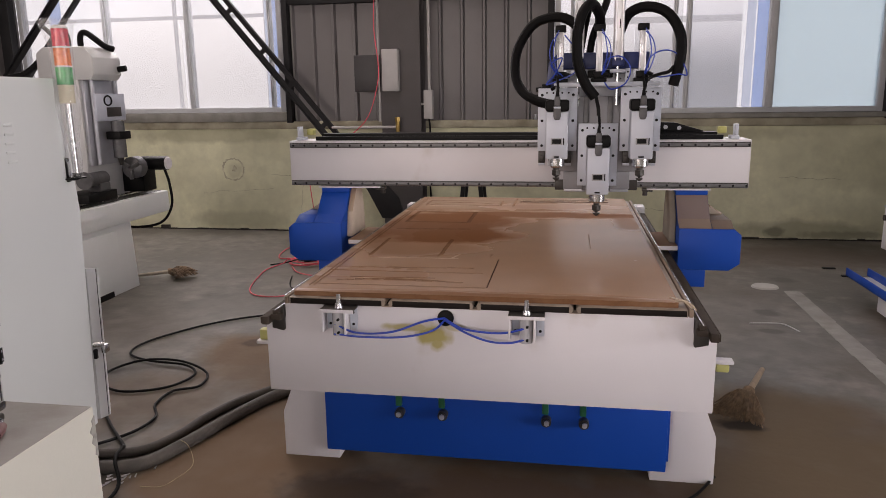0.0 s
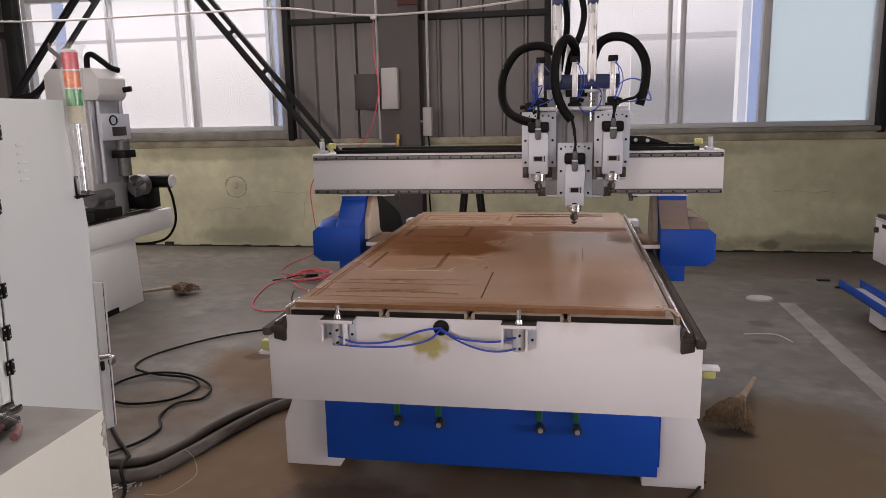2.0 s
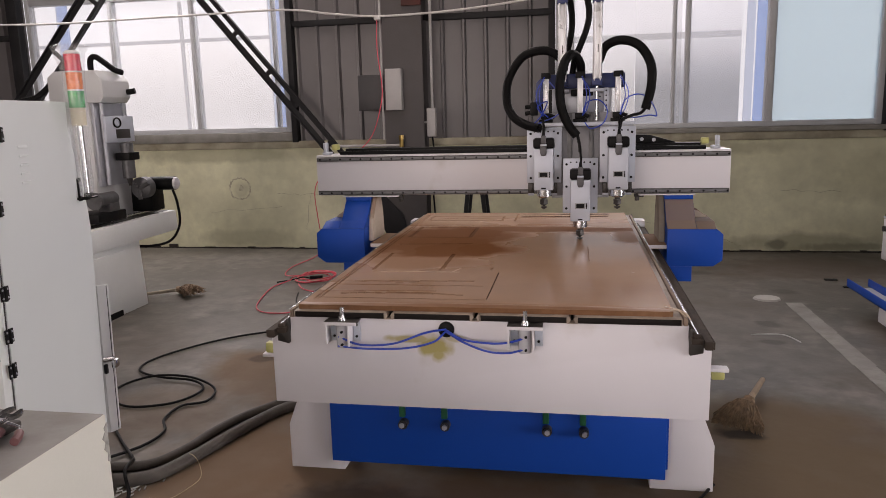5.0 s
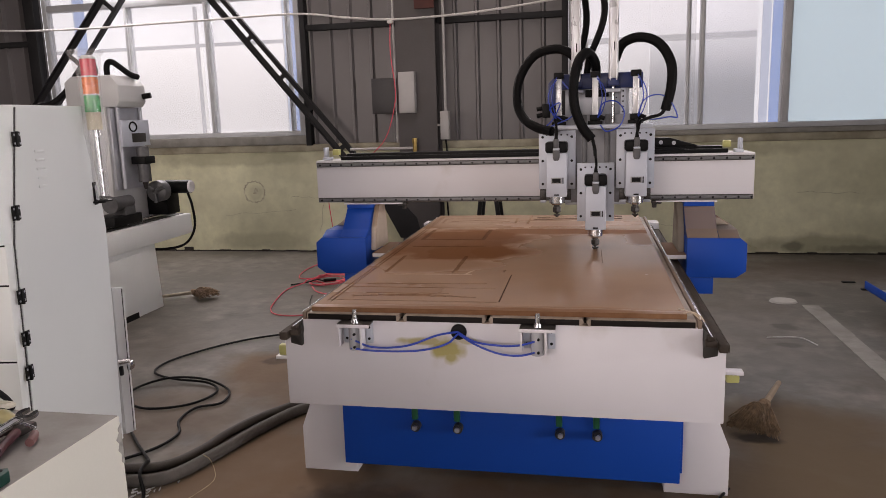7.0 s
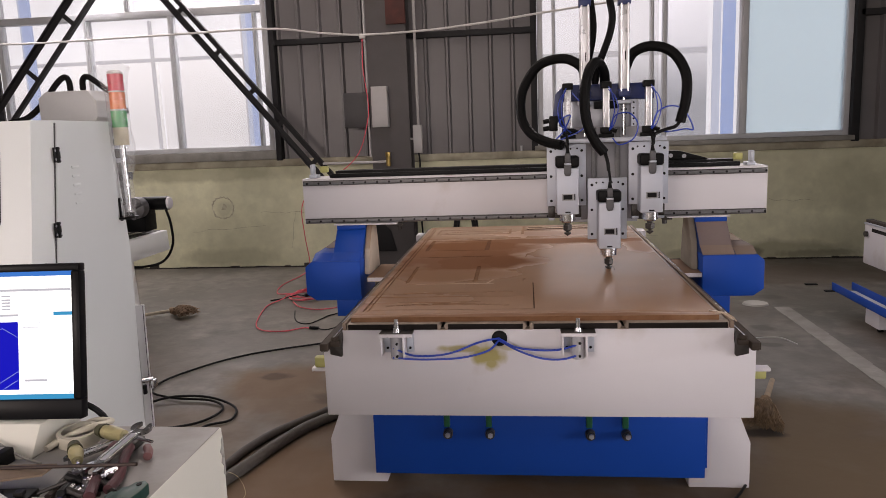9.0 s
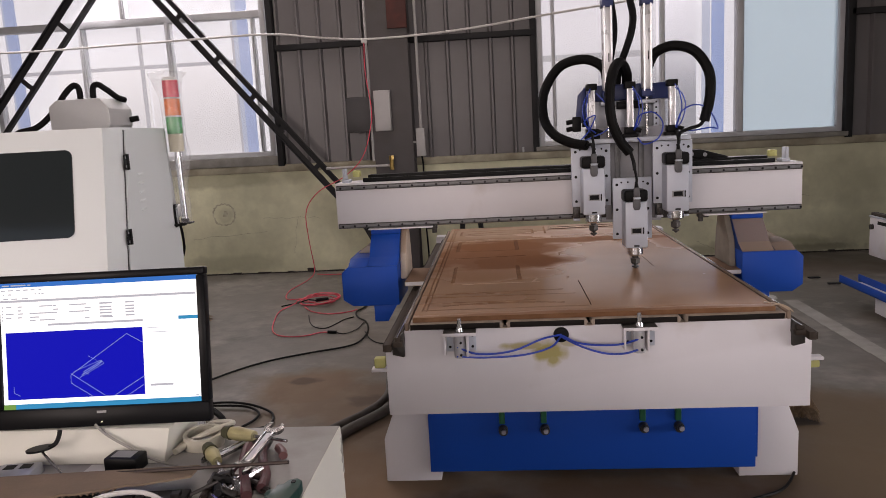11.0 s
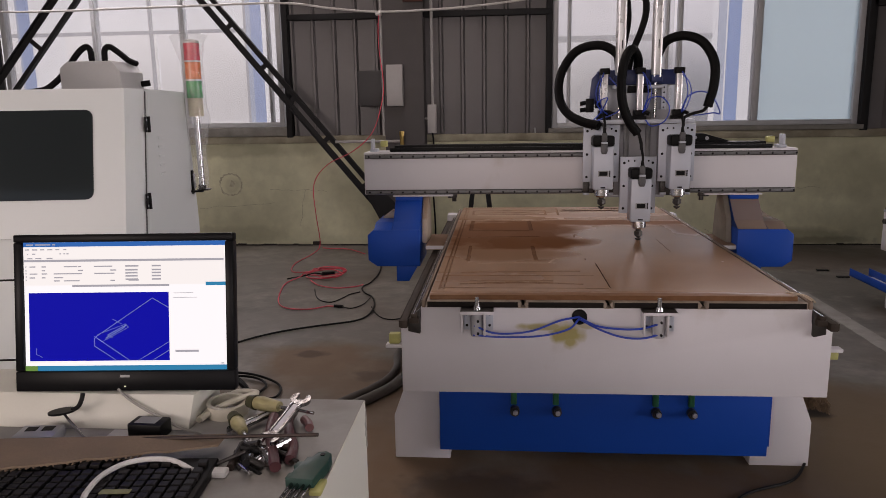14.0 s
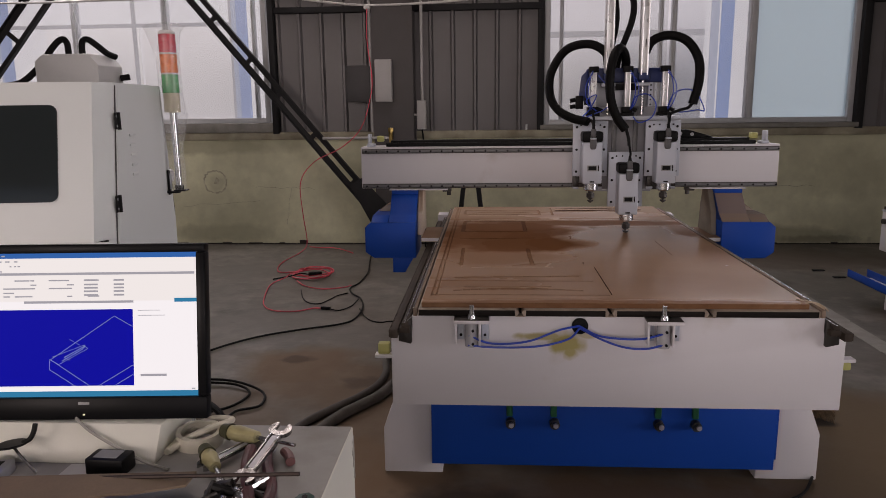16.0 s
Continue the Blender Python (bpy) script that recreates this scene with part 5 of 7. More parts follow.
prism(bm, [(-3.56, 1.60), (-3.14, 1.60), (-3.11, 1.64), (-3.11, 1.76), (-3.17, 1.835), (-3.50, 1.835), (-3.56, 1.79)], "y", 2.56, 2.90, 0.006)
part("head_cover", bm, GREY_PAINT, lathe, "light grey sheet head cover")
for y in (2.64, 2.92):
    part("slide_bar", cyl(B(), (-3.19, y, 0.98), (-3.19, y, 1.599), 0.016, n=14), GREY_METAL, lathe)
part("slide_back", box(B(), -3.239, -3.215, 2.58, 2.99, 0.97, 1.598, 0.004), GREY_METAL, lathe)
plate = part("slide_plate", box(B(), -3.165, -3.145, 2.60, 2.96, 1.30, 1.50, 0.004), PLATE, lathe, "pale slide plate")
part("slide_window", box(B(), -3.1445, -3.142, 2.72, 2.90, 1.33, 1.40, 0.002), DARK_STEEL, plate)
bm = B()
for k in range(20):
    a = 6.28318 * k / 20
    b2 = 6.28318 * (k + 1) / 20
    cyl(bm, (-3.14, 2.74 + 0.045 * math.cos(a), 1.45 + 0.035 * math.sin(a)), (-3.14, 2.74 + 0.045 * math.cos(b2), 1.45 + 0.035 * math.sin(b2)), 0.006, n=6)
part("cable_loop", bm, BLACK, plate)
part("engraving_spindle", cyl(B(), (-3.12, 2.80, 1.02), (-3.12, 2.80, 1.295), 0.048, n=20), WORN_STEEL, lathe)
part("spindle_collar", box(B(), -3.18, -3.06, 2.73, 2.87, 1.16, 1.22, 0.006), BLACK, lathe)
part("spindle_nose", cyl(B(), (-3.12, 2.80, 1.02), (-3.12, 2.80, 0.96), 0.025, 0.012, n=14), DARK_STEEL, lathe)
part("knob", cyl(B(), (-3.11, 2.86, 1.68), (-3.05, 2.88, 1.69), 0.022, n=12), BLACK, lathe)
for pts in ([(-3.40, 2.72, 1.83), (-3.40, 2.71, 1.92), (-3.43, 2.70, 1.945), (-3.49, 2.68, 1.89), (-3.56, 2.62, 1.76), (-3.66, 2.55, 1.65), (-3.80, 2.5, 1.60), (-3.95, 2.5, 1.4)],
            [(-3.30, 2.72, 1.83), (-3.295, 2.72, 1.92), (-3.26, 2.73, 1.945), (-3.20, 2.75, 1.90), (-3.16, 2.80, 1.85), (-3.13, 2.86, 1.83)]):
    part("cable_hose", tube(B(), pts, 0.021, 10, 8, 0.002, 0.014), RUBBER, lathe, "black corrugated hose")

# ---- enclosed machine beside the console ----
CAB = mat("light_grey_cabinet_paint", (0.66, 0.69, 0.69), 0.38, var=0.04, scale=1.5, fine=260, bump=0.02)
GLASS_DARK = mat("smoked_glass", (0.026, 0.032, 0.034), 0.08, var=0.15, scale=1.0, bump=0.0, spec=0.4)
cab = thing("machine_enclosure", "light grey sheet steel machine enclosure with a smoked window", "machine enclosure", at=(-1.518, -0.345, 0), turn=7.6)
CZ = 1.535


def front_at(z):
    """Where the front edge of the enclosure's flank lies at a height: its upper half leans back."""
    return float(np.interp(z, (0.17, 1.089, CZ), (-0.10, -0.056, 0.04)))


def rear_at(z):
    return float(np.interp(z, (0.17, 1.05, CZ), (0.476, 0.53, 0.468)))


bm = B()
levels = []
for z in (0.17, 0.70, 1.089, 1.0905, 1.30, CZ):
    f, deep = front_at(z), 0.018 if z < 1.0895 else 0.066
    inset = 0.012 if z < 1.0895 else 0.036
    levels.append([bm.verts.new(v) for v in ((-1.5, rear_at(z), z), (-0.001, rear_at(z), z), (-0.001, f, z), (-inset, f - deep, z), (-1.5, f - deep, z))])
for a, b in zip(levels, levels[1:]):
    for k in range(5):
        bm.faces.new((a[k], a[(k + 1) % 5], b[(k + 1) % 5], b[k]))
bm.faces.new(levels[0][::-1])
bm.faces.new(levels[-1])
part("body", bm, CAB, cab)
# plinth added in near-black, in place of the dark gap under the body
part("plinth", box(B(), -1.42, -0.08, -0.02, 0.42, 0.0, 0.1695), GIRT, cab, "dark recessed plinth filling the shaded gap")


def on_front(x, z, proud):
    """A place on the leaning upper front."""
    return (x, front_at(z) - 0.066 - proud, z)


bm = B()
rim = [(cx + 0.022 * math.cos(radians(a)), cz + 0.022 * math.sin(radians(a))) for cx, cz, a0 in ((-0.153, 1.45, 0), (-0.78, 1.45, 90), (-0.78, 1.226, 180), (-0.153, 1.226, 270)) for a in range(a0, a0 + 91, 18)]
near, deep = [bm.verts.new(on_front(x, z, 0.005)) for x, z in rim], [bm.verts.new(on_front(x, z, -0.002)) for x, z in rim]
bm.faces.new(near)
bm.faces.new(deep[::-1])
for k in range(len(rim)):
    bm.faces.new((near[k], near[(k + 1) % len(rim)], deep[(k + 1) % len(rim)], deep[k]))
part("window_pane", bm, GLASS_DARK, cab, "smoked window pane")
bm = B()
box(bm, -1.45, -0.014, front_at(1.086) - 0.022, front_at(1.086) - 0.0165, 1.083, 1.0885)
part("panel_seam", bm, BLACK, cab)
for z in (0.955, 0.70):
    part("panel_seam", box(B(), -1.45, -0.0135, front_at(z) - 0.0195, front_at(z) - 0.0165, z - 0.003, z + 0.003), BLACK, cab)


def flank(points, x0, x1):
    """A sheet on the enclosure's flank, given as pairs of depth and height."""
    return prism(B(), points, "x", x0, x1)


low, high = 0.185, CZ - 0.008
side = part("side_door", flank([(front_at(low) + 0.012, low), (front_at(1.089) + 0.012, 1.089), (front_at(high) + 0.012, high), (rear_at(high) - 0.012, high), (rear_at(1.05) - 0.012, 1.05), (rear_at(low) - 0.012, low)], -0.0006, 0.005), CAB, cab, "flat grey side door")
part("door_seam", flank([(front_at(low) + 0.007, low), (front_at(1.089) + 0.007, 1.089), (front_at(high) + 0.007, high), (front_at(high) + 0.0115, high), (front_at(1.089) + 0.0115, 1.089), (front_at(low) + 0.0115, low)], -0.0008, 0.0015), DARK_BOX, cab)
for z in (1.424, 1.187, 0.914, 0.773, 0.656):
    y = front_at(z) + 0.009
    bm = B()
    box(bm, 0.0055, 0.0095, y + 0.004, y + 0.021, z - 0.024, z + 0.024, 0.0015)
    box(bm, 0.0055, 0.0095, y - 0.021, y - 0.004, z - 0.024, z + 0.024, 0.0015)
    cyl(bm, (0.011, y, z - 0.025), (0.011, y, z + 0.025), 0.0055, n=10)
    leaf = part("hinge", bm, BLACK, side, "black two-leaf hinge")
    bm = B()
    for dy in (-0.0125, 0.0125):
        for dz in (-0.014, 0.014):
            cyl(bm, (0.0095, y + dy, z + dz), (0.0108, y + dy, z + dz), 0.004, n=8)
    part("hinge_screw", bm, GREY_METAL, side)
for k in range(5):
    z = 1.255 + k * 0.030
    part("vent_louvre", prism(B(), [(0.115, z), (0.165, z), (0.165, z + 0.009), (0.115, z + 0.009)], "x", 0.005, 0.0085, 0.0015), CAB, side)
part("door_latch", box(B(), 0.0055, 0.012, 0.450, 0.474, 1.155, 1.245, 0.005), BLACK, side, "black swing latch")
part("latch_handle", box(B(), 0.012, 0.018, 0.455, 0.469, 1.175, 1.232, 0.004), GREY_METAL, side)
bm = B()
cyl(bm, (-0.004, 0.512, 0.49), (0.035, 0.53, 0.49), 0.012, n=12)
box(bm, 0.025, 0.045, 0.515, 0.553, 0.452, 0.488, 0.006)
part("lock_handle", bm, STEEL, side, "chrome lock handle")
part("lock_key", box(B(), 0.002, 0.016, 0.495, 0.512, 0.435, 0.475, 0.004), BLACK, side)

rear = part("rear_door", flank([(0.515, 0.17), (0.535, 0.80), (0.605, 0.785), (0.578, 0.155)], -0.04, -0.008), GREY_PAINT, cab, "narrow grey rear door ajar")
part("seal", flank([(0.5785, 0.158), (0.6055, 0.782), (0.613, 0.781), (0.586, 0.158)], -0.039, -0.009), BLACK, rear, "black rubber seal")
part("door_edge", flank([(0.5865, 0.155), (0.6135, 0.785), (0.622, 0.784), (0.595, 0.154)], -0.041, -0.006), LATHE_W, rear)

# signal tower in its plastic wrap
tower = thing("signal_tower", "red, orange and green signal tower wrapped in clear plastic", "signal light")
TX, TY = -1.533, 0.107


def lens(name, colour):
    m = mat(name, colour, 0.25, var=0.08, scale=20, bump=0.0)
    m.node_tree.nodes["Principled BSDF"].inputs["Transmission Weight"].default_value = 0.12
    return m


part("base", cyl(B(), (TX, TY, 1.445), (TX, TY, 1.511), 0.027, n=24), mat("beige_plastic", (0.55, 0.50, 0.36), 0.45), tower, "beige plastic base")
for z, name, colour in ((1.5115, "green_lens", (0.005, 0.30, 0.07)), (1.579, "orange_lens", (0.75, 0.17, 0.025)), (1.6465, "red_lens", (0.62, 0.02, 0.05))):
    glass = part(name, cyl(B(), (TX, TY, z), (TX, TY, z + 0.062), 0.028, n=28), lens(name, colour), tower)
    part("ring", cyl(B(), (TX, TY, z + 0.062), (TX, TY, z + 0.0675), 0.029, n=28), WIRE, glass)
part("cap", cyl(B(), (TX, TY, 1.7142), (TX, TY, 1.721), 0.027, 0.02, n=24), WIRE, tower)
WRAP = clear("clear_polythene_wrap", (0.92, 0.93, 0.94), 0.12, 0.12)
bm = B()
prof = [(1.175, 0.022), (1.24, 0.028), (1.31, 0.026), (1.37, 0.034), (1.43, 0.042), (1.53, 0.037), (1.64, 0.040), (1.715, 0.043), (1.735, 0.056), (1.745, 0.033)]
rings = []
for i, (z, r) in enumerate(prof):
    ring = []
    for k in range(20):
        a = 6.28318 * k / 20
        rr = r * (1 + 0.13 * math.sin(3 * a + i * 1.7) + 0.07 * math.sin(7 * a + i * 2.9)) + (0.03 * max(0.0, math.cos(a - 2.9)) if i in (7, 8) else 0)
        ring.append(bm.verts.new((TX + rr * math.cos(a), TY + rr * math.sin(a), z)))
    rings.append(ring)
for a, b in zip(rings, rings[1:]):
    for k in range(20):
        bm.faces.new((a[k], a[(k + 1) % 20], b[(k + 1) % 20], b[k]))
wrap = part("plastic_wrap", bm, WRAP, tower, "crumpled clear plastic wrap")
wrap.visible_shadow = False
bm = B()
cyl(bm, (TX + 0.002, TY, 1.17), (TX, TY, 1.445), 0.011, n=14)
part("pole", bm, STEEL, tower, "bright tube pole")
bm = B()
box(bm, TX - 0.052, TX + 0.002, TY - 0.012, TY + 0.012, 1.162, 1.169, 0.002)
box(bm, TX - 0.012, TX + 0.03, TY - 0.02, TY + 0.02, 1.1695, 1.175, 0.002)
cyl(bm, (TX + 0.002, TY, 1.175), (TX + 0.002, TY, 1.19), 0.015, n=14)
part("mounting_foot", bm, BLACK, tower)

# ---- control console and what lies on it ----
DESK = mat("worn_grey_white_paint", (0.35, 0.34, 0.325), 0.6, var=0.18, scale=4, fine=90, bump=0.05, dirt=(0.20, 0.18, 0.16), dirt_amount=0.35, dirt_scale=6)
CREAM = mat("cream_white_paint", (0.72, 0.71, 0.635), 0.45, var=0.06, scale=2, fine=200, bump=0.03)
TOP = 0.82
console = thing("control_console", "cream-white steel control console with a dusty worn top", "console")
part("body", box(B(), -1.80, -0.703, -1.95, -1.052, 0.04, TOP - 0.0015, 0.002), CREAM, console)
part("desk_top", box(B(), -1.798, -0.7055, -1.948, -1.0545, TOP - 0.0014, TOP), DESK, console, "dusty grey desk top")
part("back_box", prism(B(), [(-1.229, TOP + 0.0005), (-1.19, TOP + 0.0615), (-1.055, TOP + 0.0615), (-1.055, TOP + 0.0005)], "x", -1.78, -1.035, 0.002), CREAM, console, "raised white back box with a sloping front")
bm = B()
prism(bm, [(-1.052, 0.705), (-1.061, 0.712), (-1.058, 0.73), (-1.068, 0.742), (-1.062, 0.756), (-1.071, 0.768), (-1.060, 0.781), (-1.063, 0.79), (-1.052, 0.80)], "x", -0.7028, -0.7015)
part("chipped_paint", bm, mat("bare_filler", (0.40, 0.39, 0.36), 0.9, var=0.3, scale=60, bump=0.4), console, "chipped paint at the corner")

# monitor, leaning back a little
mon = thing("monitor", "black flat-panel monitor showing a routing program", "monitor", at=(-1.187, -1.177, 0.884), turn=3.5)
mon.scale = (0.936, 1.0, 0.962)
TILT = Matrix.Rotation(radians(-9.5), 4, "X")


def panel(name, x0, x1, z0, z1, y0, y1, material, label="", bevel=0.0, parent=mon):
    bm = box(B(), x0, x1, y0, y1, z0, z1, bevel)
    bm.transform(TILT)
    return part(name, bm, material, parent, label, smooth=bevel > 0)


GLOSS_BLACK = mat("glossy_black_plastic", (0.004, 0.004, 0.005), 0.4, var=0.1, bump=0.0, spec=0.12)
panel("back_shell", -0.235, 0.235, 0.012, 0.33, 0.0205, 0.05, BLACK, "", 0.012)
bm = B()
for x0, x1, z0, z1 in ((-0.2485, 0.2485, 0.0, 0.044), (-0.2485, 0.2485, 0.326, 0.343), (-0.2485, -0.2295, 0.0441, 0.3259), (0.2295, 0.2485, 0.0441, 0.3259)):
    box(bm, x0, x1, -0.006, 0.02, z0, z1, 0.003)
bm.transform(TILT)
part("bezel", bm, GLOSS_BLACK, mon, "glossy black bezel")
W1, W2 = glow("screen_white", (0.88, 0.96, 1.0), 1.55), glow("screen_panel_grey", (0.86, 0.92, 0.92), 1.5)
TITLE, VIEW, LINE = glow("screen_title_blue", (0.03, 0.22, 0.74), 0.9), glow("screen_view_blue", (0.0, 0.004, 0.62), 0.9), glow("screen_line_blue", (0.35, 0.50, 1.0), 0.75)
TXT, TEAL = glow("screen_text_grey", (0.55, 0.60, 0.68), 0.95), glow("screen_bar_teal", (0.02, 0.36, 0.70), 0.9)
screen = panel("screen", -0.2295, 0.2295, 0.0441, 0.3259, 0.002, 0.02, W1, "lit white program window")
SX, SZ = 0.459, 0.2818


def on_screen(name, u0, u1, v0, v1, material, lift, label=""):
    """A flat patch of the picture; u to the right, v down, from 0 to 1."""
    return panel(name, -0.2295 + SX * u0, -0.2295 + SX * u1, 0.3259 - SZ * v1, 0.3259 - SZ * v0, 0.002 - lift, 0.002 - lift + 0.0006, material, label, 0.0, screen)


on_screen("title_bar", 0, 1, 0, 0.035, TITLE, 0.0008, "blue title bar")
on_screen("tool_area", 0, 1, 0.036, 0.335, W2, 0.0008)
on_screen("tool_divider", 0, 0.99, 0.135, 0.152, TXT, 0.0016)
on_screen("tab_divider", 0.24, 0.72, 0.332, 0.348, TXT, 0.0016)
on_screen("side_tab", 0.90, 1.0, 0.318, 0.345, TEAL, 0.0016)
on_screen("task_bar", 0, 1, 0.962, 1.0, TEAL, 0.0008, "blue task bar")
on_screen("start_button", 0, 0.06, 0.962, 1.0, glow("screen_start_green", (0.25, 0.55, 0.12), 0.7), 0.0016)
on_screen("view", 0.022, 0.715, 0.393, 0.925, VIEW, 0.0008, "dark blue drawing view")
rnd = random.Random(7)
bm = B()


def text_bar(u0, u1, v, h=0.009):
    box(bm, -0.2295 + SX * u0, -0.2295 + SX * u1, 0.0002, 0.0008, 0.3259 - SZ * (v + h), 0.3259 - SZ * v)


for v, spans in ((0.014, ((0.015, 0.05), (0.06, 0.135), (0.145, 0.16))), (0.052, ((0.01, 0.03), (0.045, 0.07), (0.085, 0.105), (0.12, 0.145), (0.16, 0.18), (0.20, 0.215))),
                 (0.085, ((0.02, 0.025), (0.045, 0.06), (0.18, 0.188), (0.20, 0.208), (0.215, 0.225))), (0.120, ((0.02, 0.045), (0.06, 0.09), (0.115, 0.145)))):
    for a, b in spans:
        text_bar(a, b, v)
for c, w in ((0.03, 0.05), (0.09, 0.03), (0.15, 0.05), (0.20, 0.10), (0.27, 0.03), (0.35, 0.10), (0.43, 0.03), (0.52, 0.06), (0.635, 0.04)):
    for v in (0.185, 0.215, 0.24, 0.27, 0.295):
        if rnd.random() < 0.45:
            text_bar(c, c + w * (0.5 + 0.5 * rnd.random()), v)
for v in (0.183, 0.213, 0.236, 0.260, 0.286):
    for a, b in ((0.01, 0.014), (0.505, 0.565), (0.635, 0.68)):
        text_bar(a, b, v, 0.012)
for k in range(9):
    text_bar(0.74, 0.74 + 0.10 * rnd.random() + 0.05, 0.40 + 0.035 * k, 0.004) if k < 2 else None
text_bar(0.745, 0.86, 0.845, 0.016)
text_bar(0.97, 0.985, 0.945)
bm.transform(TILT)
tagged(part("screen_writing", bm, TXT, screen, "rows of small grey writing", smooth=False), kind="stuff")
bm = B()


def draw(pts, w=0.0012):
    """Thin lines of the drawing in the view."""
    q = [Vector((-0.2295 + SX * u, 0.0, 0.3259 - SZ * v)) for u, v in pts]
    for a, b in zip(q, q[1:]):
        s = (b - a).normalized().cross(Vector((0, 1, 0))) * w / 2
        lo = [bm.verts.new(c + Vector((0, 0.0006, 0))) for c in (a - s, a + s, b + s, b - s)]
        bm.faces.new(lo)


draw([(0.715, 0.515), (0.635, 0.44), (0.355, 0.735), (0.345, 0.75), (0.345, 0.81), (0.455, 0.925)])
draw([(0.345, 0.735), (0.52, 0.925)])
draw([(0.36, 0.72), (0.50, 0.64), (0.515, 0.665), (0.385, 0.775), (0.355, 0.745)], 0.0009)
draw([(0.40, 0.75), (0.49, 0.67), (0.505, 0.645), (0.44, 0.70), (0.41, 0.725), (0.435, 0.745)], 0.0016)
draw([(0.435, 0.60), (0.48, 0.64)], 0.0009)
draw([(0.715, 0.78), (0.56, 0.925)])
draw([(0.715, 0.845), (0.63, 0.925)])
draw([(0.055, 0.82), (0.055, 0.87), (0.085, 0.895)], 0.0009)
bm.transform(TILT)
tagged(part("wire_drawing", bm, LINE, screen, "pale blue wireframe of the board", smooth=False), kind="stuff")
panel("maker_mark", -0.011, 0.011, 0.030, 0.035, -0.0068, -0.0061, SCREEN)
panel("power_light", -0.002, 0.002, 0.009, 0.0115, -0.0075, -0.0061, glow("power_led", (0.9, 0.9, 0.6), 1.2))
panel("stand_neck", -0.05, 0.05, -0.0, 0.05, 0.03, 0.06, BLACK)
bm = box(B(), -0.10, 0.10, 0.03, 0.10, -0.0062, 0.0, 0.002)
part("stand_foot", bm, BLACK, mon)

# wires behind the monitor
solid("monitor_cable", tube(B(), [(-1.04, -1.115, 0.91), (-1.0, -1.09, 0.888), (-0.975, -1.075, 0.862), (-0.97, -1.06, 0.83), (-1.0, -1.045, 0.80), (-1.02, -1.03, 0.60), (-1.03, -1.02, 0.2), (-1.05, -1.0, 0.01)], 0.007, 8), BLACK, "black monitor cable behind the console", "cable")
solid("desk_wire", tube(B(), [(-1.20, -1.186, 0.890), (-1.165, -1.205, 0.874), (-1.109, -1.222, 0.852), (-1.05, -1.238, 0.832), (-0.999, -1.25, 0.8235)], 0.0028, 6), mat("grey_wire", (0.35, 0.34, 0.31), 0.5), "thin grey wire on the console", "wire")

RUST_DARK = mat("dark_rusty_steel", (0.05, 0.035, 0.03), 0.5, 0.6, var=0.3, scale=60, bump=0.2)
solid("steel_rod", cyl(B(), (-1.34, -1.312, TOP + 0.009), (-0.732, -1.352, TOP + 0.056), 0.0036, n=8), RUST_DARK, "thin dark steel rod lying on the console", "rod")
# disc on a stem
d = thing("inspection_mirror", "small round black mirror on a bent wire stem", "mirror")
bm = B()
cyl(bm, (-1.290, -1.245, 0.862), (-1.2903, -1.2446, 0.866), 0.026, n=28)
part("disc", bm, GLOSS_BLACK, d)
part("stem", tube(B(), [(-1.284, -1.250, 0.862), (-1.262, -1.262, 0.848), (-1.229, -1.275, 0.8245)], 0.0026, 6), STEEL, d)
part("hook", tube(B(), [(-1.270, -1.243, 0.866), (-1.259, -1.238, 0.872), (-1.254, -1.232, 0.884), (-1.252, -1.228, 0.897)], 0.0045, 8), BLACK, d)
solid("red_cap", cyl(B(), (-1.395, -1.15, TOP + 0.062), (-1.385, -1.165, TOP + 0.080), 0.016, 0.013, n=16), mat("dark_red_plastic", (0.14, 0.01, 0.03), 0.4), "small dark red cap behind the monitor", "cap")
ad = thing("power_adapter", "small black power adapter with a white label", "adapter", at=(-1.104, -1.252, TOP), turn=-4)
part("case", box(B(), -0.036, 0.036, -0.022, 0.022, 0.0, 0.032, 0.004), BLACK, ad)
part("label", box(B(), -0.024, 0.02, -0.014, 0.016, 0.032, 0.0325), SCREEN, ad)
pb = thing("port_box", "flat grey connector box on the console", "connector box", at=(-1.315, -1.29, TOP), turn=8)
part("case", box(B(), -0.04, 0.04, -0.03, 0.03, 0.0, 0.022, 0.003), GREY_METAL, pb)
for x in (-0.016, 0.016):
    part("slot", box(B(), x - 0.011, x + 0.011, 0.0, 0.02, 0.022, 0.0226), BLACK, pb)
paper = solid("paper_scrap", box(B(), -1.19, -1.08, -1.275, -1.232, TOP + 0.0003, TOP + 0.0012), WIRE, "white scrap of paper", "paper")

# cardboard strip with a torn corrugated edge
CARD = mat("brown_cardboard", (0.23, 0.165, 0.115), 0.85, var=0.15, scale=12, fine=160, bump=0.1)
card = thing("cardboard_strip", "torn strip of brown corrugated cardboard", "cardboard")
bm = B()
edge = [(-1.50 + 0.0275 * i, -1.530 + 0.0081 * i + 0.009 * rnd.random()) for i in range(22)]
far = [(-1.50 + 0.0275 * i, -1.362 + 0.0026 * i) for i in range(21, -1, -1)]
prism(bm, edge + far, "z", TOP + 0.0285, TOP + 0.0325)
part("sheet", bm, CARD, card)
for i in range(34):
    x = -1.40 + i * 0.0105
    y = -1.527 + (x + 1.50) / 0.0275 * 0.0081
    part("flute", cyl(B(), (x, y - 0.004 + 0.008 * rnd.random(), TOP + 0.0262), (x, y + 0.03, TOP + 0.0262), 0.0022, n=6), CARD, card)

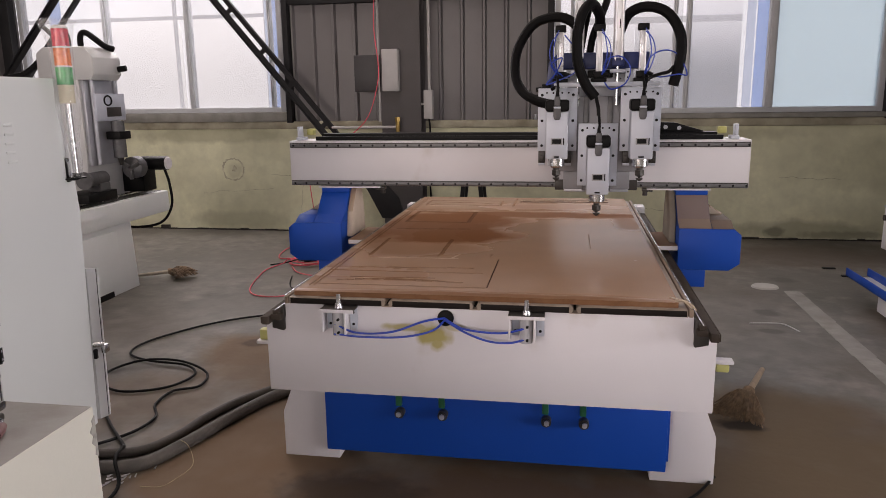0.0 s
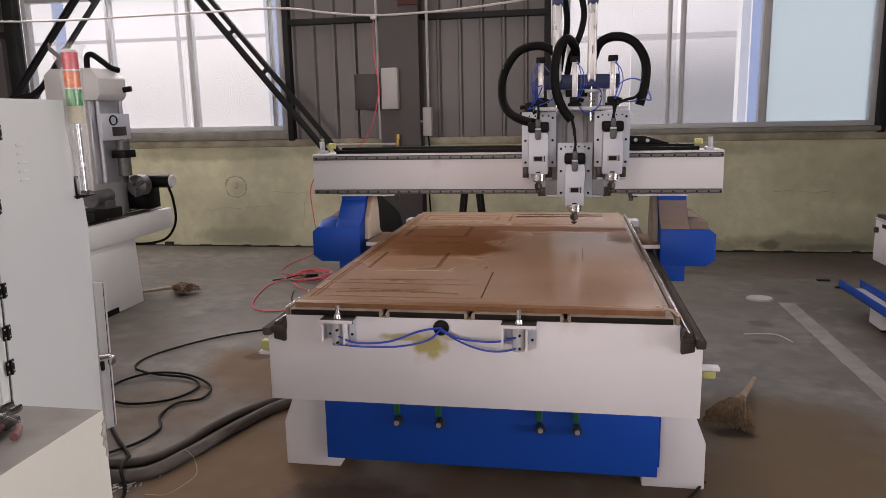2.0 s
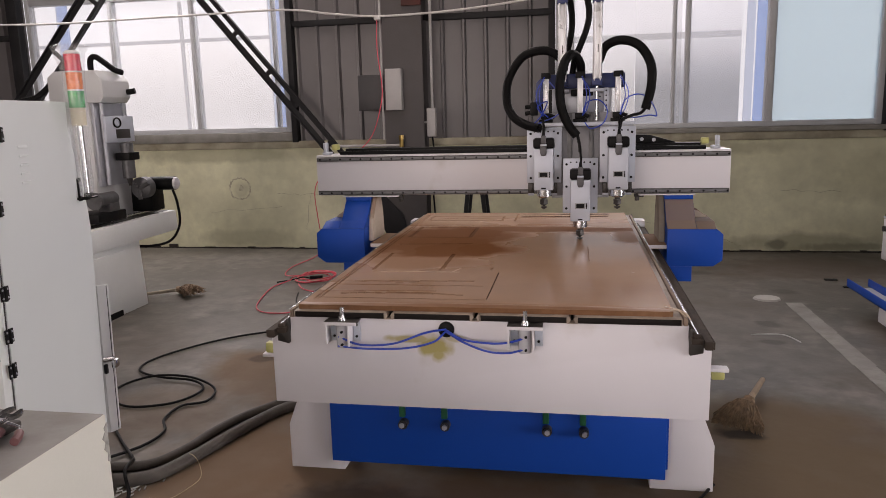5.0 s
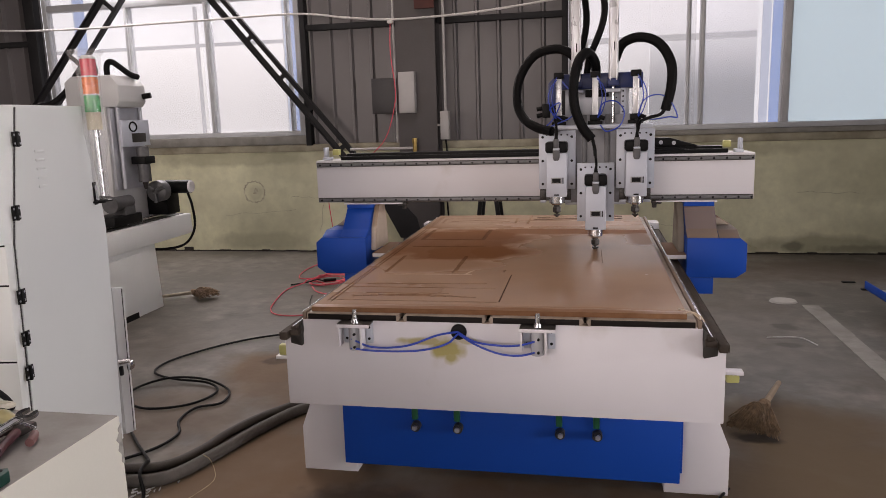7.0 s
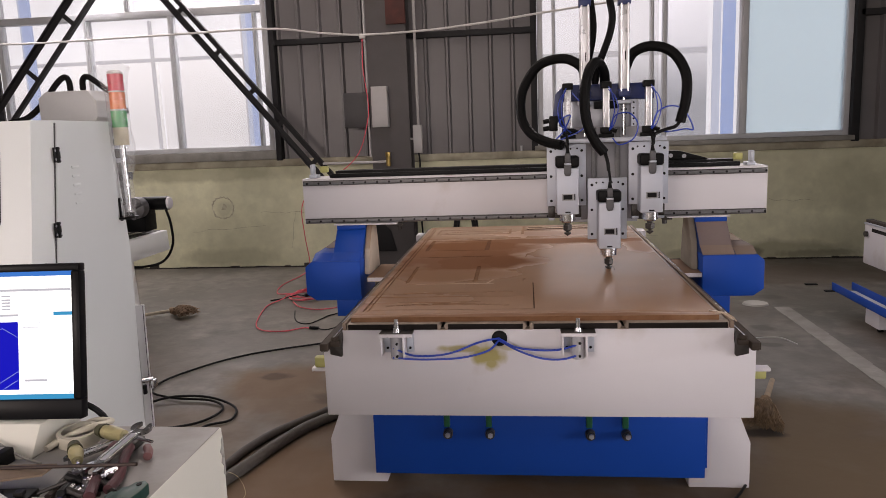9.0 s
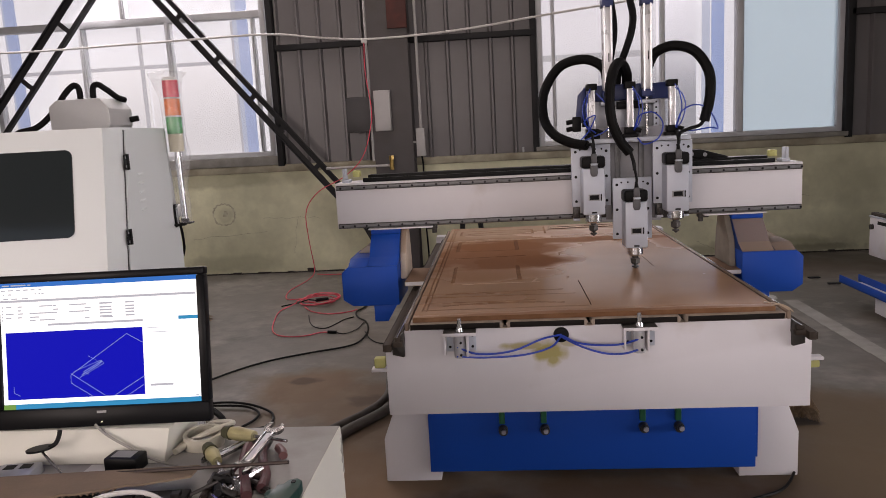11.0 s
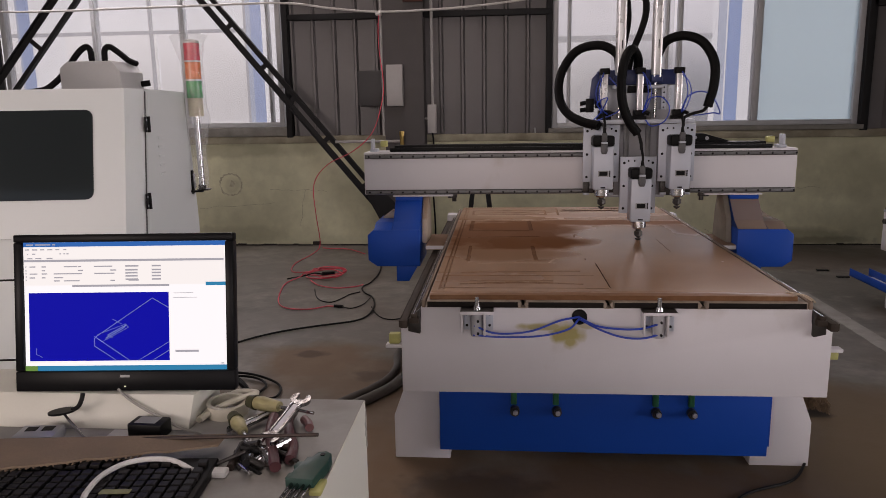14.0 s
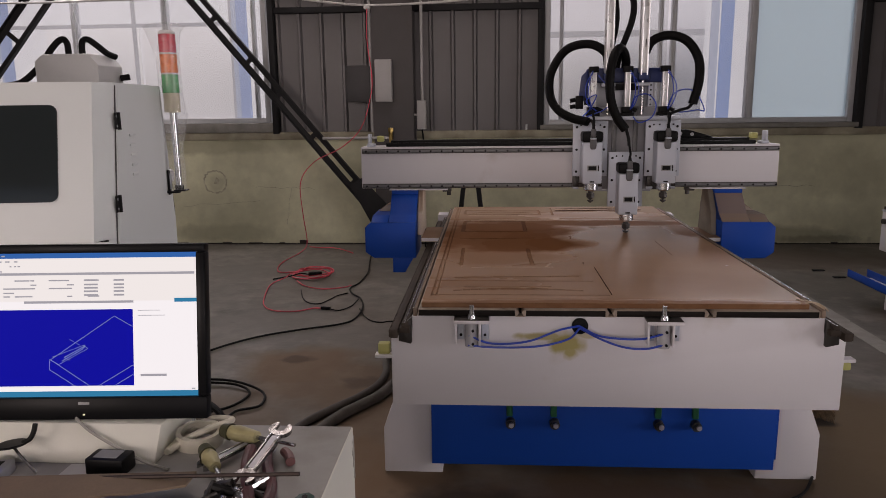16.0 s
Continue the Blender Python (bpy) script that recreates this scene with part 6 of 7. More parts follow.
# keyboard
KEY = mat("grimy_black_keys", (0.010, 0.009, 0.010), 0.55, var=0.35, scale=40, dirt=(0.04, 0.034, 0.03), dirt_amount=0.3, dirt_scale=30, spec=0.2)
kb = thing("keyboard", "grimy black computer keyboard", "keyboard", at=(-1.135, -1.477, TOP), turn=5)
bm = B()
box(bm, -0.23, 0.23, -0.08, 0.085, 0.0, 0.018, 0.004)
part("tray", bm, BLACK, kb)
key = mesh_of("key", prism(B(), [(-0.0082, -0.0082), (0.0082, -0.0082), (0.0082, 0.0082), (-0.0082, 0.0082)], "z", 0.0, 0.008, 0.0015), KEY)
for r in range(6):
    for c in range(21):
        if r == 0 and c % 6 == 1:
            continue
        ob = new("key", key)
        ob.parent = kb
        ob.matrix_local = pose(-0.212 + c * 0.0212, -0.062 + (5 - r) * 0.0205 + (0.012 if r == 0 else 0), 0.0175 + 0.001 * ((c * 7 + r * 3) % 3))
part("status_strip", box(B(), 0.075, 0.125, -0.058, -0.044, 0.0272, 0.0282), mat("olive_label", (0.22, 0.22, 0.10), 0.5), kb, "olive paper label")
solid("white_lead", tube(B(), [(-1.055, -1.585, TOP + 0.03), (-1.072, -1.53, TOP + 0.033), (-1.075, -1.47, TOP + 0.033), (-1.048, -1.425, TOP + 0.033), (-0.99, -1.410, TOP + 0.03), (-0.935, -1.425, TOP + 0.016)], 0.0047, 10), WIRE, "white cable lying in an arc over the keyboard", "cable")
solid("white_plug", box(B(), -0.92, -0.885, -1.42, -1.395, TOP, TOP + 0.012, 0.004), WIRE, "white plug at the cable's end", "plug")

# tools
# dark reflections in the chrome are painted as dark patches
CHROME = mat("chromed_steel", (0.40, 0.40, 0.41), 0.20, 1.0, var=0.25, scale=60, bump=0.06, dirt=(0.10, 0.09, 0.085), dirt_amount=0.35, dirt_scale=45)


def wrench(label, x, y, z, turn, lean, s=1.0):
    """An open-ended spanner lying on what is below it."""
    w = thing("wrench", label, "wrench", "tools on the console")
    bm = B()
    prism(bm, [(-0.060 * s, -0.0125 * s), (0.060 * s, -0.0125 * s), (0.060 * s, 0.0125 * s), (-0.060 * s, 0.0125 * s)], "z", -0.003, 0.003, 0.0015)
    part("shank", bm, CHROME, w)
    for dy in (-0.0095, 0.0095):
        part("shank_rib", box(B(), -0.056 * s, 0.056 * s, (dy - 0.0022) * s, (dy + 0.0022) * s, 0.003, 0.0046, 0.0006), CHROME, w)
    part("shank_panel", box(B(), -0.05 * s, 0.05 * s, -0.0055 * s, 0.0055 * s, 0.003, 0.0034), GREY_METAL, w)
    for e, r in ((1, 0.0225), (-1, 0.0205)):
        bm = B()
        pts = []
        for k in range(15):
            a = 0.62 + (2 * math.pi - 1.24) * k / 14
            pts.append((e * (0.075 * s - 0.0 + r * s * math.cos(a) * 1.0), r * s * math.sin(a)))
        inner = [(e * (0.075 * s + r * s * 0.75), -0.009 * s), (e * (0.070 * s), -0.010 * s), (e * 0.066 * s, 0.0), (e * (0.070 * s), 0.010 * s), (e * (0.075 * s + r * s * 0.75), 0.009 * s)]
        prism(bm, pts + inner, "z", -0.004, 0.004)
        part("jaw", bm, CHROME, w)
    w.matrix_world = Matrix.Translation((x, y, z)) @ pose(0, 0, 0, 0, 0, turn) @ pose(0, 0, 0, 6, lean, 0)
    return w


wrench("shiny chromed open-ended wrench on the tool heap", -0.820, -1.262, TOP + 0.046, 80, -9, 0.92)
wrench("second chromed wrench under the others", -0.90, -1.205, TOP + 0.016, 60, 0, 0.75)

WOOD = mat("yellowed_acetate_handle", (0.40, 0.36, 0.19), 0.4, var=0.2, scale=30, stretch=(1, 1, 6))


OLIVE = mat("dark_olive_plastic", (0.06, 0.06, 0.03), 0.45, var=0.15)


def screwdriver(label, a, b, handle, r=0.015, blade=0.0042, u=0.42):
    w = thing("screwdriver", label, "screwdriver", "tools on the console")
    a, b = Vector(a), Vector(b)
    m = a.lerp(b, u)
    bm = B()
    cyl(bm, a, a.lerp(m, 0.3), r * 0.82, r, n=16)
    cyl(bm, a.lerp(m, 0.3), m, r, r * 0.7, n=16)
    part("handle", bm, handle, w)
    part("butt", cyl(B(), a - (b - a).normalized() * 0.020, a, r * 0.8, r * 1.02, n=16), OLIVE, w, "dark olive end cap")
    part("blade", cyl(B(), m, b, blade, blade * 0.8, n=10), STEEL, w)
    return w


screwdriver("screwdriver with a yellowed plastic handle and dark olive cap", (-0.918, -1.150, TOP + 0.030), (-0.778, -1.212, TOP + 0.036), WOOD, 0.016)
screwdriver("second yellowed screwdriver pointing at the keyboard", (-0.930, -1.238, TOP + 0.028), (-0.868, -1.318, TOP + 0.012), WOOD, 0.015)
MAROON = mat("maroon_rubber_grip", (0.085, 0.025, 0.03), 0.5, var=0.25, scale=30)
pl = thing("pliers", "pliers with maroon rubber grips", "pliers", "tools on the console")
part("grip", tube(B(), [(-0.862, -1.205, TOP + 0.024), (-0.852, -1.26, TOP + 0.022), (-0.832, -1.32, TOP + 0.018), (-0.80, -1.40, TOP + 0.015)], 0.0105, 10), MAROON, pl)
part("grip", tube(B(), [(-0.835, -1.20, TOP + 0.018), (-0.815, -1.26, TOP + 0.016), (-0.790, -1.32, TOP + 0.014), (-0.782, -1.37, TOP + 0.014)], 0.0098, 10), MAROON, pl)
part("jaws", box(B(), -0.872, -0.826, -1.20, -1.15, TOP + 0.006, TOP + 0.024, 0.006), DARK_STEEL, pl)
pink = solid("rubber_grip", tube(B(), [(-0.806, -1.185, TOP + 0.010), (-0.792, -1.205, TOP + 0.011), (-0.784, -1.225, TOP + 0.010)], 0.009, 10), mat("dusky_pink_rubber", (0.19, 0.085, 0.085), 0.5), "dusky pink rubber grip under the wrench", "grip", "tools on the console")

# heap of loose bits
bits = thing("tool_heap", "heap of small dark collets, bits and clips", "metal bits")
for k in range(26):
    x, y = -0.90 + 0.11 * rnd.random(), -1.395 + 0.10 * rnd.random()
    a = rnd.random() * 6.28
    l = 0.012 + 0.022 * rnd.random()
    z = TOP + 0.005 + 0.014 * rnd.random()
    e = Vector((math.cos(a) * l, math.sin(a) * l, 0.008 * rnd.random()))
    part("metal_bit", cyl(B(), Vector((x, y, z)) - e, Vector((x, y, z)) + e, 0.003 + 0.005 * rnd.random(), n=8), (DARK_STEEL, STEEL, BLACK, RUST_DARK)[k % 4], bits)
solid("metal_ring", cyl(B(), (-0.845, -1.375, TOP + 0.004), (-0.835, -1.365, TOP + 0.012), 0.013, 0.010, n=20), STEEL, "bright steel ring beside the tools", "ring")

# tape rolls
def ring_roll(name, x, y, z, r0, r1, h, material, lean, label):
    bm = B()
    n = 36
    loops = []
    for r, zz in ((r0, 0), (r1, 0), (r1, h), (r0, h)):
        loops.append([bm.verts.new((r * math.cos(6.28318 * k / n), r * math.sin(6.28318 * k / n), zz)) for k in range(n)])
    for a, b in zip(loops, loops[1:] + loops[:1]):
        for k in range(n):
            bm.faces.new((a[k], a[(k + 1) % n], b[(k + 1) % n], b[k]))
    ob = solid(name, bm, material, label, "tape roll")
    ob.matrix_world = pose(x, y, z, lean, 0, 20)
    return ob


TAPE = mat("cream_tape", (0.58, 0.55, 0.46), 0.5, var=0.1, scale=20)
ring_roll("tape_roll", -0.985, -1.14, TOP + 0.001, 0.034, 0.043, 0.028, TAPE, 4, "cream roll of tape")
solid("coiled_lead", tube(B(), [(-1.03, -1.19, TOP + 0.006), (-1.02, -1.13, TOP + 0.012), (-0.985, -1.09, TOP + 0.027), (-0.945, -1.085, TOP + 0.027), (-0.935, -1.11, TOP + 0.033), (-0.96, -1.14, TOP + 0.034), (-1.0, -1.16, TOP + 0.02), (-1.025, -1.19, TOP + 0.008)], 0.0065, 10), TAPE, "cream lead coiled beside the tape roll", "cable")

# hex key set
HEX = mat("green_plastic_holder", (0.008, 0.05, 0.038), 0.45, var=0.2, scale=30)
hx = thing("hex_key_set", "green plastic hex key holder with bright keys", "hex keys", at=(-0.733, -1.408, TOP), turn=-5)
hx.scale = (0.78, 0.92, 1.0)
bm = B()
prism(bm, [(-0.028, -0.055), (-0.036, -0.055), (-0.036, -0.035), (-0.030, -0.033), (-0.030, -0.012), (-0.036, -0.010), (-0.036, 0.010), (-0.022, 0.012), (-0.022, 0.03), (-0.010, 0.034), (-0.004, 0.052), (0.014, 0.060), (0.030, 0.050), (0.034, 0.02), (0.030, -0.02), (0.028, -0.055)], "z", 0.004, 0.026, 0.002)
part("holder", bm, HEX, hx)
part("rivet", cyl(B(), (0.012, 0.042, 0.0262), (0.012, 0.042, 0.0275), 0.006, n=12), BLACK, hx)
for k in range(4):
    x = -0.022 + k * 0.014
    part("hex_key", cyl(B(), (x, -0.05, 0.014), (x - 0.002, -0.125 - 0.01 * k, 0.012), 0.0045 - 0.0005 * k, n=6), CHROME, hx)
solid("yellow_clip", box(B(), -0.722, -0.700, -1.47, -1.425, TOP + 0.0002, TOP + 0.01, 0.003), YELLOW, "small dull yellow clip", "clip")

# ---- floor clutter ----
GREY_HOSE = mat("dusty_grey_corrugated_hose", (0.085, 0.076, 0.068), 0.7, var=0.25, scale=14, fine=80, bump=0.2)
solid("extraction_hose", tube(B(), [(-1.90, 0.06, 0.027), (-1.70, 0.03, 0.027), (-1.516, 0.034, 0.027), (-1.37, 0.09, 0.027), (-1.285, 0.29, 0.027), (-1.21, 0.54, 0.027), (-1.13, 0.76, 0.027), (-1.05, 0.89, 0.027), (-0.975, 1.02, 0.027), (-0.915, 1.20, 0.035), (-0.85, 1.40, 0.07), (-0.70, 1.60, 0.17), (-0.5, 1.75, 0.30)], 0.026, 14, 12, 0.0011, 0.014), GREY_HOSE, "dusty grey corrugated hose lying on the floor beside the bed", "hose", "floor hoses")
solid("extraction_hose", tube(B(), [(-1.95, 0.16, 0.021), (-1.76, 0.14, 0.021), (-1.593, 0.15, 0.021), (-1.44, 0.205, 0.021), (-1.365, 0.36, 0.021), (-1.335, 0.52, 0.021), (-1.27, 0.71, 0.021), (-1.18, 0.86, 0.021), (-1.085, 1.00, 0.021), (-1.015, 1.16, 0.021), (-0.995, 1.34, 0.021), (-1.02, 1.56, 0.021), (-0.97, 1.74, 0.04), (-0.76, 1.84, 0.16), (-0.5, 1.88, 0.32)], 0.0195, 14, 12, 0.0009, 0.012), GREY_HOSE, "slimmer dusty grey corrugated hose lying on the floor", "hose", "floor hoses")
FOIL = mat("crumpled_foil", (0.45, 0.45, 0.46), 0.35, 0.5, var=0.3, scale=30, bump=0.4)
bm = B()
for k in range(18):
    x, y = -1.52 + 0.24 * rnd.random(), -0.06 + 0.16 * rnd.random()
    cyl(bm, (x, y, 0.003), (x + 0.03 * rnd.random(), y + 0.012, 0.006 + 0.008 * rnd.random()), 0.005, 0.002, n=4)
solid("foil_scraps", bm, FOIL, "crumpled bits of clear foil on the floor", "scraps", kind="stuff")
solid("power_cable", tube(B(), [(-1.60, 4.60, 0.012), (-1.563, 4.27, 0.012), (-1.506, 3.83, 0.012), (-1.515, 3.44, 0.012), (-1.552, 3.30, 0.012), (-1.545, 3.186, 0.012), (-1.493, 3.057, 0.012), (-1.416, 2.933, 0.012), (-1.356, 2.686, 0.012), (-1.357, 2.43, 0.012), (-1.428, 2.275, 0.012), (-1.673, 2.14, 0.012), (-1.90, 1.99, 0.012), (-2.08, 1.78, 0.012), (-2.22, 1.50, 0.012), (-2.20, 1.30, 0.012), (-2.02, 1.20, 0.014),
      (-1.78, 1.16, 0.016), (-1.66, 1.04, 0.014), (-1.72, 0.86, 0.012), (-1.92, 0.78, 0.012), (-2.10, 0.88, 0.012), (-2.15, 1.05, 0.012), (-2.02, 1.17, 0.030), (-1.80, 1.17, 0.032), (-1.60, 1.06, 0.018), (-1.56, 0.90, 0.012),
      (-1.66, 0.82, 0.012), (-1.66, 0.66, 0.012), (-1.58, 0.52, 0.012), (-1.60, 0.36, 0.012), (-1.72, 0.20, 0.012), (-1.85, 0.1, 0.012)], 0.0068, 10), BLACK, "black power cable looped on the floor", "cable", "floor cables")
solid("power_cable", tube(B(), [(-1.86, 0.55, 0.012), (-1.72, 0.40, 0.012), (-1.56, 0.24, 0.02), (-1.49, 0.13, 0.064), (-1.44, 0.01, 0.078), (-1.37, -0.09, 0.02), (-1.36, -0.3, 0.012)], 0.0075, 10), BLACK, "black power cable running over the grey hoses", "cable", "floor cables")
solid("signal_cable", tube(B(), [(-1.43, 2.915, 0.010), (-1.45, 2.72, 0.010), (-1.516, 2.61, 0.010), (-1.60, 2.65, 0.010)], 0.0045, 8), BLACK, "short black signal cable on the floor", "cable", "floor cables")
solid("signal_cable", tube(B(), [(-1.95, 3.21, 0.006), (-1.875, 2.97, 0.006), (-1.796, 2.83, 0.006), (-1.708, 2.80, 0.006), (-1.65, 2.93, 0.006), (-1.617, 3.04, 0.006), (-1.55, 3.12, 0.006)], 0.0045, 8), BLACK, "curled thin black cable on the floor", "cable", "floor cables")
solid("signal_cable", tube(B(), [(-1.375, 2.66, 0.008), (-1.30, 2.46, 0.008), (-1.22, 2.345, 0.008), (-1.13, 2.346, 0.008), (-1.0, 2.33, 0.06), (-0.80, 2.25, 0.40)], 0.0045, 8), BLACK, "thin dark cable leading up to the machine bed", "cable", "floor cables")
plug = thing("plug_lead", "black lead with a moulded plug lying over the red hose", "lead", "floor cables")
part("lead", tube(B(), [(-2.29, 3.57, 0.008), (-2.156, 3.635, 0.02), (-2.05, 3.59, 0.055), (-1.96, 3.55, 0.055)], 0.006, 8), BLACK, plug)
part("plug", cyl(B(), (-1.97, 3.552, 0.058), (-1.87, 3.60, 0.058), 0.016, 0.012, n=10), BLACK, plug)
solid("ground_lead", tube(B(), [(0.86, 0.33, 0.012), (0.74, 0.16, 0.008), (0.55, 0.06, 0.008), (0.40, -0.06, 0.008), (0.2, -0.12, 0.008), (-0.05, -0.08, 0.008)], 0.006, 8), BLACK, "thin black lead on the floor by the machine foot", "cable", "floor cables")
solid("string", tube(B(), [(-1.45, 0.31, 0.004), (-1.38, 0.29, 0.004), (-1.30, 0.25, 0.05), (-1.22, 0.18, 0.06), (-1.165, 0.10, 0.03), (-1.20, 0.04, 0.004), (-1.23, -0.03, 0.004), (-1.31, -0.04, 0.004)], 0.0014, 6), mat("straw_string", (0.45, 0.36, 0.22), 0.8), "loose straw-coloured string over the hoses", "string")

STRAW = mat("broom_straw", (0.25, 0.17, 0.105), 0.9, var=0.4, scale=40)


def broom(label, root, tip, spread, lift, n, stick, straw, pole):
    """A bundle of straw that fans out from its binding, with a stick."""
    w = thing("broom", label, "broom", "straw brooms")
    root, tip = Vector(root), Vector(tip)
    d = (tip - root)
    side = Vector((-d.y, d.x, 0)).normalized()
    r2 = random.Random(n)
    bm = B()
    for k in range(n):
        u, h = r2.uniform(-1, 1), r2.random()
        e = tip + side * (spread * u) + d * r2.uniform(-0.14, 0.08) + Vector((0, 0, lift * h * (1 - 0.5 * abs(u))))
        m = root.lerp(e, 0.5) + Vector((0, 0, 0.03 * r2.random() + 0.01)) + side * r2.uniform(-0.012, 0.012)
        s = root + side * r2.uniform(-0.018, 0.018) + Vector((0, 0, r2.uniform(-0.012, 0.02)))
        tube(bm, [s, m, e], 0.0024, 3, 3)
    bristles = part("bristles", bm, straw, w, "dusty straw bristles", smooth=False)
    tagged(bristles, kind="stuff")
    part("binding", cyl(B(), root - d.normalized() * 0.02, root + d.normalized() * 0.04, 0.026, 0.032, n=14), straw, w)
    part("stick", cyl(B(), root, Vector(stick), 0.016, 0.013, n=10), pole, w)
    return w


broom("worn straw broom lying on the dusty floor", (1.131, 1.007, 0.085), (1.055, 0.865, 0.012), 0.115, 0.07, 520, (1.29, 1.40, 0.055), STRAW, mat("grimy_broom_stick", (0.29, 0.215, 0.145), 0.7, var=0.2, scale=20))
broom("old straw broom head on the floor", (-2.98, 3.12, 0.04), (-2.78, 3.03, 0.02), 0.10, 0.07, 240, (-3.22, 2.98, 0.03), mat("pale_broom_straw", (0.30, 0.205, 0.135), 0.9, var=0.35, scale=30), mat("pale_broom_stick", (0.45, 0.39, 0.30), 0.7, var=0.2, scale=20))

LINEMAT = mat("worn_floor_paint", (0.28, 0.268, 0.245), 0.7, var=0.25, scale=3, fine=50, bump=0.1, dirt=(0.19, 0.175, 0.155), dirt_amount=0.35, dirt_scale=5)
bm = B()
for k in range(24):
    y = 0.2 + k * 0.125
    w0 = 0.058 + 0.006 * rnd.random()
    prism(bm, [(1.935 - w0, y), (1.935 + w0, y), (1.935 + w0 - 0.004 * rnd.random(), y + 0.125), (1.935 - w0 + 0.004, y + 0.125)], "z", 0.0, 0.0025)
solid("floor_line", bm, LINEMAT, "worn pale line painted on the concrete", "floor line", kind="structure")
bm = cyl(B(), (1.775, 3.31, 0.0), (1.775, 3.31, 0.012), 0.10, 0.09, n=28)
bm.transform(Matrix.Translation((1.775, 3.31, 0)) @ Matrix.Diagonal((1, 0.9, 1, 1)) @ Matrix.Translation((-1.775, -3.31, 0)))
solid("foam_disc", bm, mat("dirty_white_foam", (0.45, 0.44, 0.41), 0.8), "dirty white foam disc on the floor", "disc")
solid("tape_scrap", tube(B(), [(1.45, 2.36, 0.004), (1.58, 2.38, 0.004), (1.66, 2.36, 0.004), (1.71, 2.22, 0.004)], 0.0038, 4, 4), WIRE, "white strip of tape on the floor", "scrap")
solid("floor_scrap", box(B(), 1.56, 1.62, 4.88, 4.93, 0.0, 0.02, 0.004), GIRT, "dark scrap of steel by the wall", "scrap")
for x, y in ((2.50, 3.72), (2.44, 3.98)):
    solid("floor_scrap", box(B(), x - 0.05, x + 0.05, y - 0.02, y + 0.02, 0.0, 0.012, 0.004), GIRT, "flat dark scrap on the floor", "scrap")

# ---- parts of other machines ----
rack = thing("channel_rack", "blue steel channels laid on a low white trestle", "steel channels")
for x in (2.245, 2.385):
    bm = B()
    box(bm, x, x + 0.010, 1.5, 3.07, 0.165, 0.222, 0.002)
    box(bm, x, x + 0.05, 1.5, 3.07, 0.165, 0.173, 0.002)
    part("channel", bm, BLUE, rack)
part("tray", box(B(), 2.256, 2.384, 1.55, 3.0, 0.1665, 0.171), GREY_PAINT, rack, "pale grey tray")
bm = B()
box(bm, 2.29, 2.75, 2.42, 2.62, 0.035, 0.164, 0.008)
part("trestle", bm, WHITE, rack)
for x in (2.34, 2.68):
    part("castor", cyl(B(), (x - 0.015, 2.50, 0.0175), (x + 0.015, 2.50, 0.0175), 0.0175, n=16), BLACK, rack)
nb = thing("neighbour_machine", "white side of another machine with a dark rail", "machine")
part("body", box(B(), 2.452, 3.3, 1.2, 3.07, 0.368, 0.658, 0.008), WHITE, nb)
for y in (1.4, 2.6):
    part("leg", box(B(), 2.75, 2.95, y, y + 0.2, 0.0, 0.367, 0.006), WHITE, nb)
part("rail_seat", box(B(), 2.448, 2.52, 1.2, 3.069, 0.6585, 0.672, 0.002), PLATE, nb)
part("rail", box(B(), 2.455, 2.50, 1.2, 3.06, 0.6725, 0.695, 0.004), DULL_RAIL, nb, "dull brown rail")
part("side_slot", box(B(), 2.4495, 2.4518, 1.9, 2.95, 0.615, 0.64), BLACK, nb, "dark slot")
part("bolt", cyl(B(), (2.452, 3.02, 0.59), (2.432, 3.02, 0.59), 0.02, n=10), DARK_STEEL, nb)


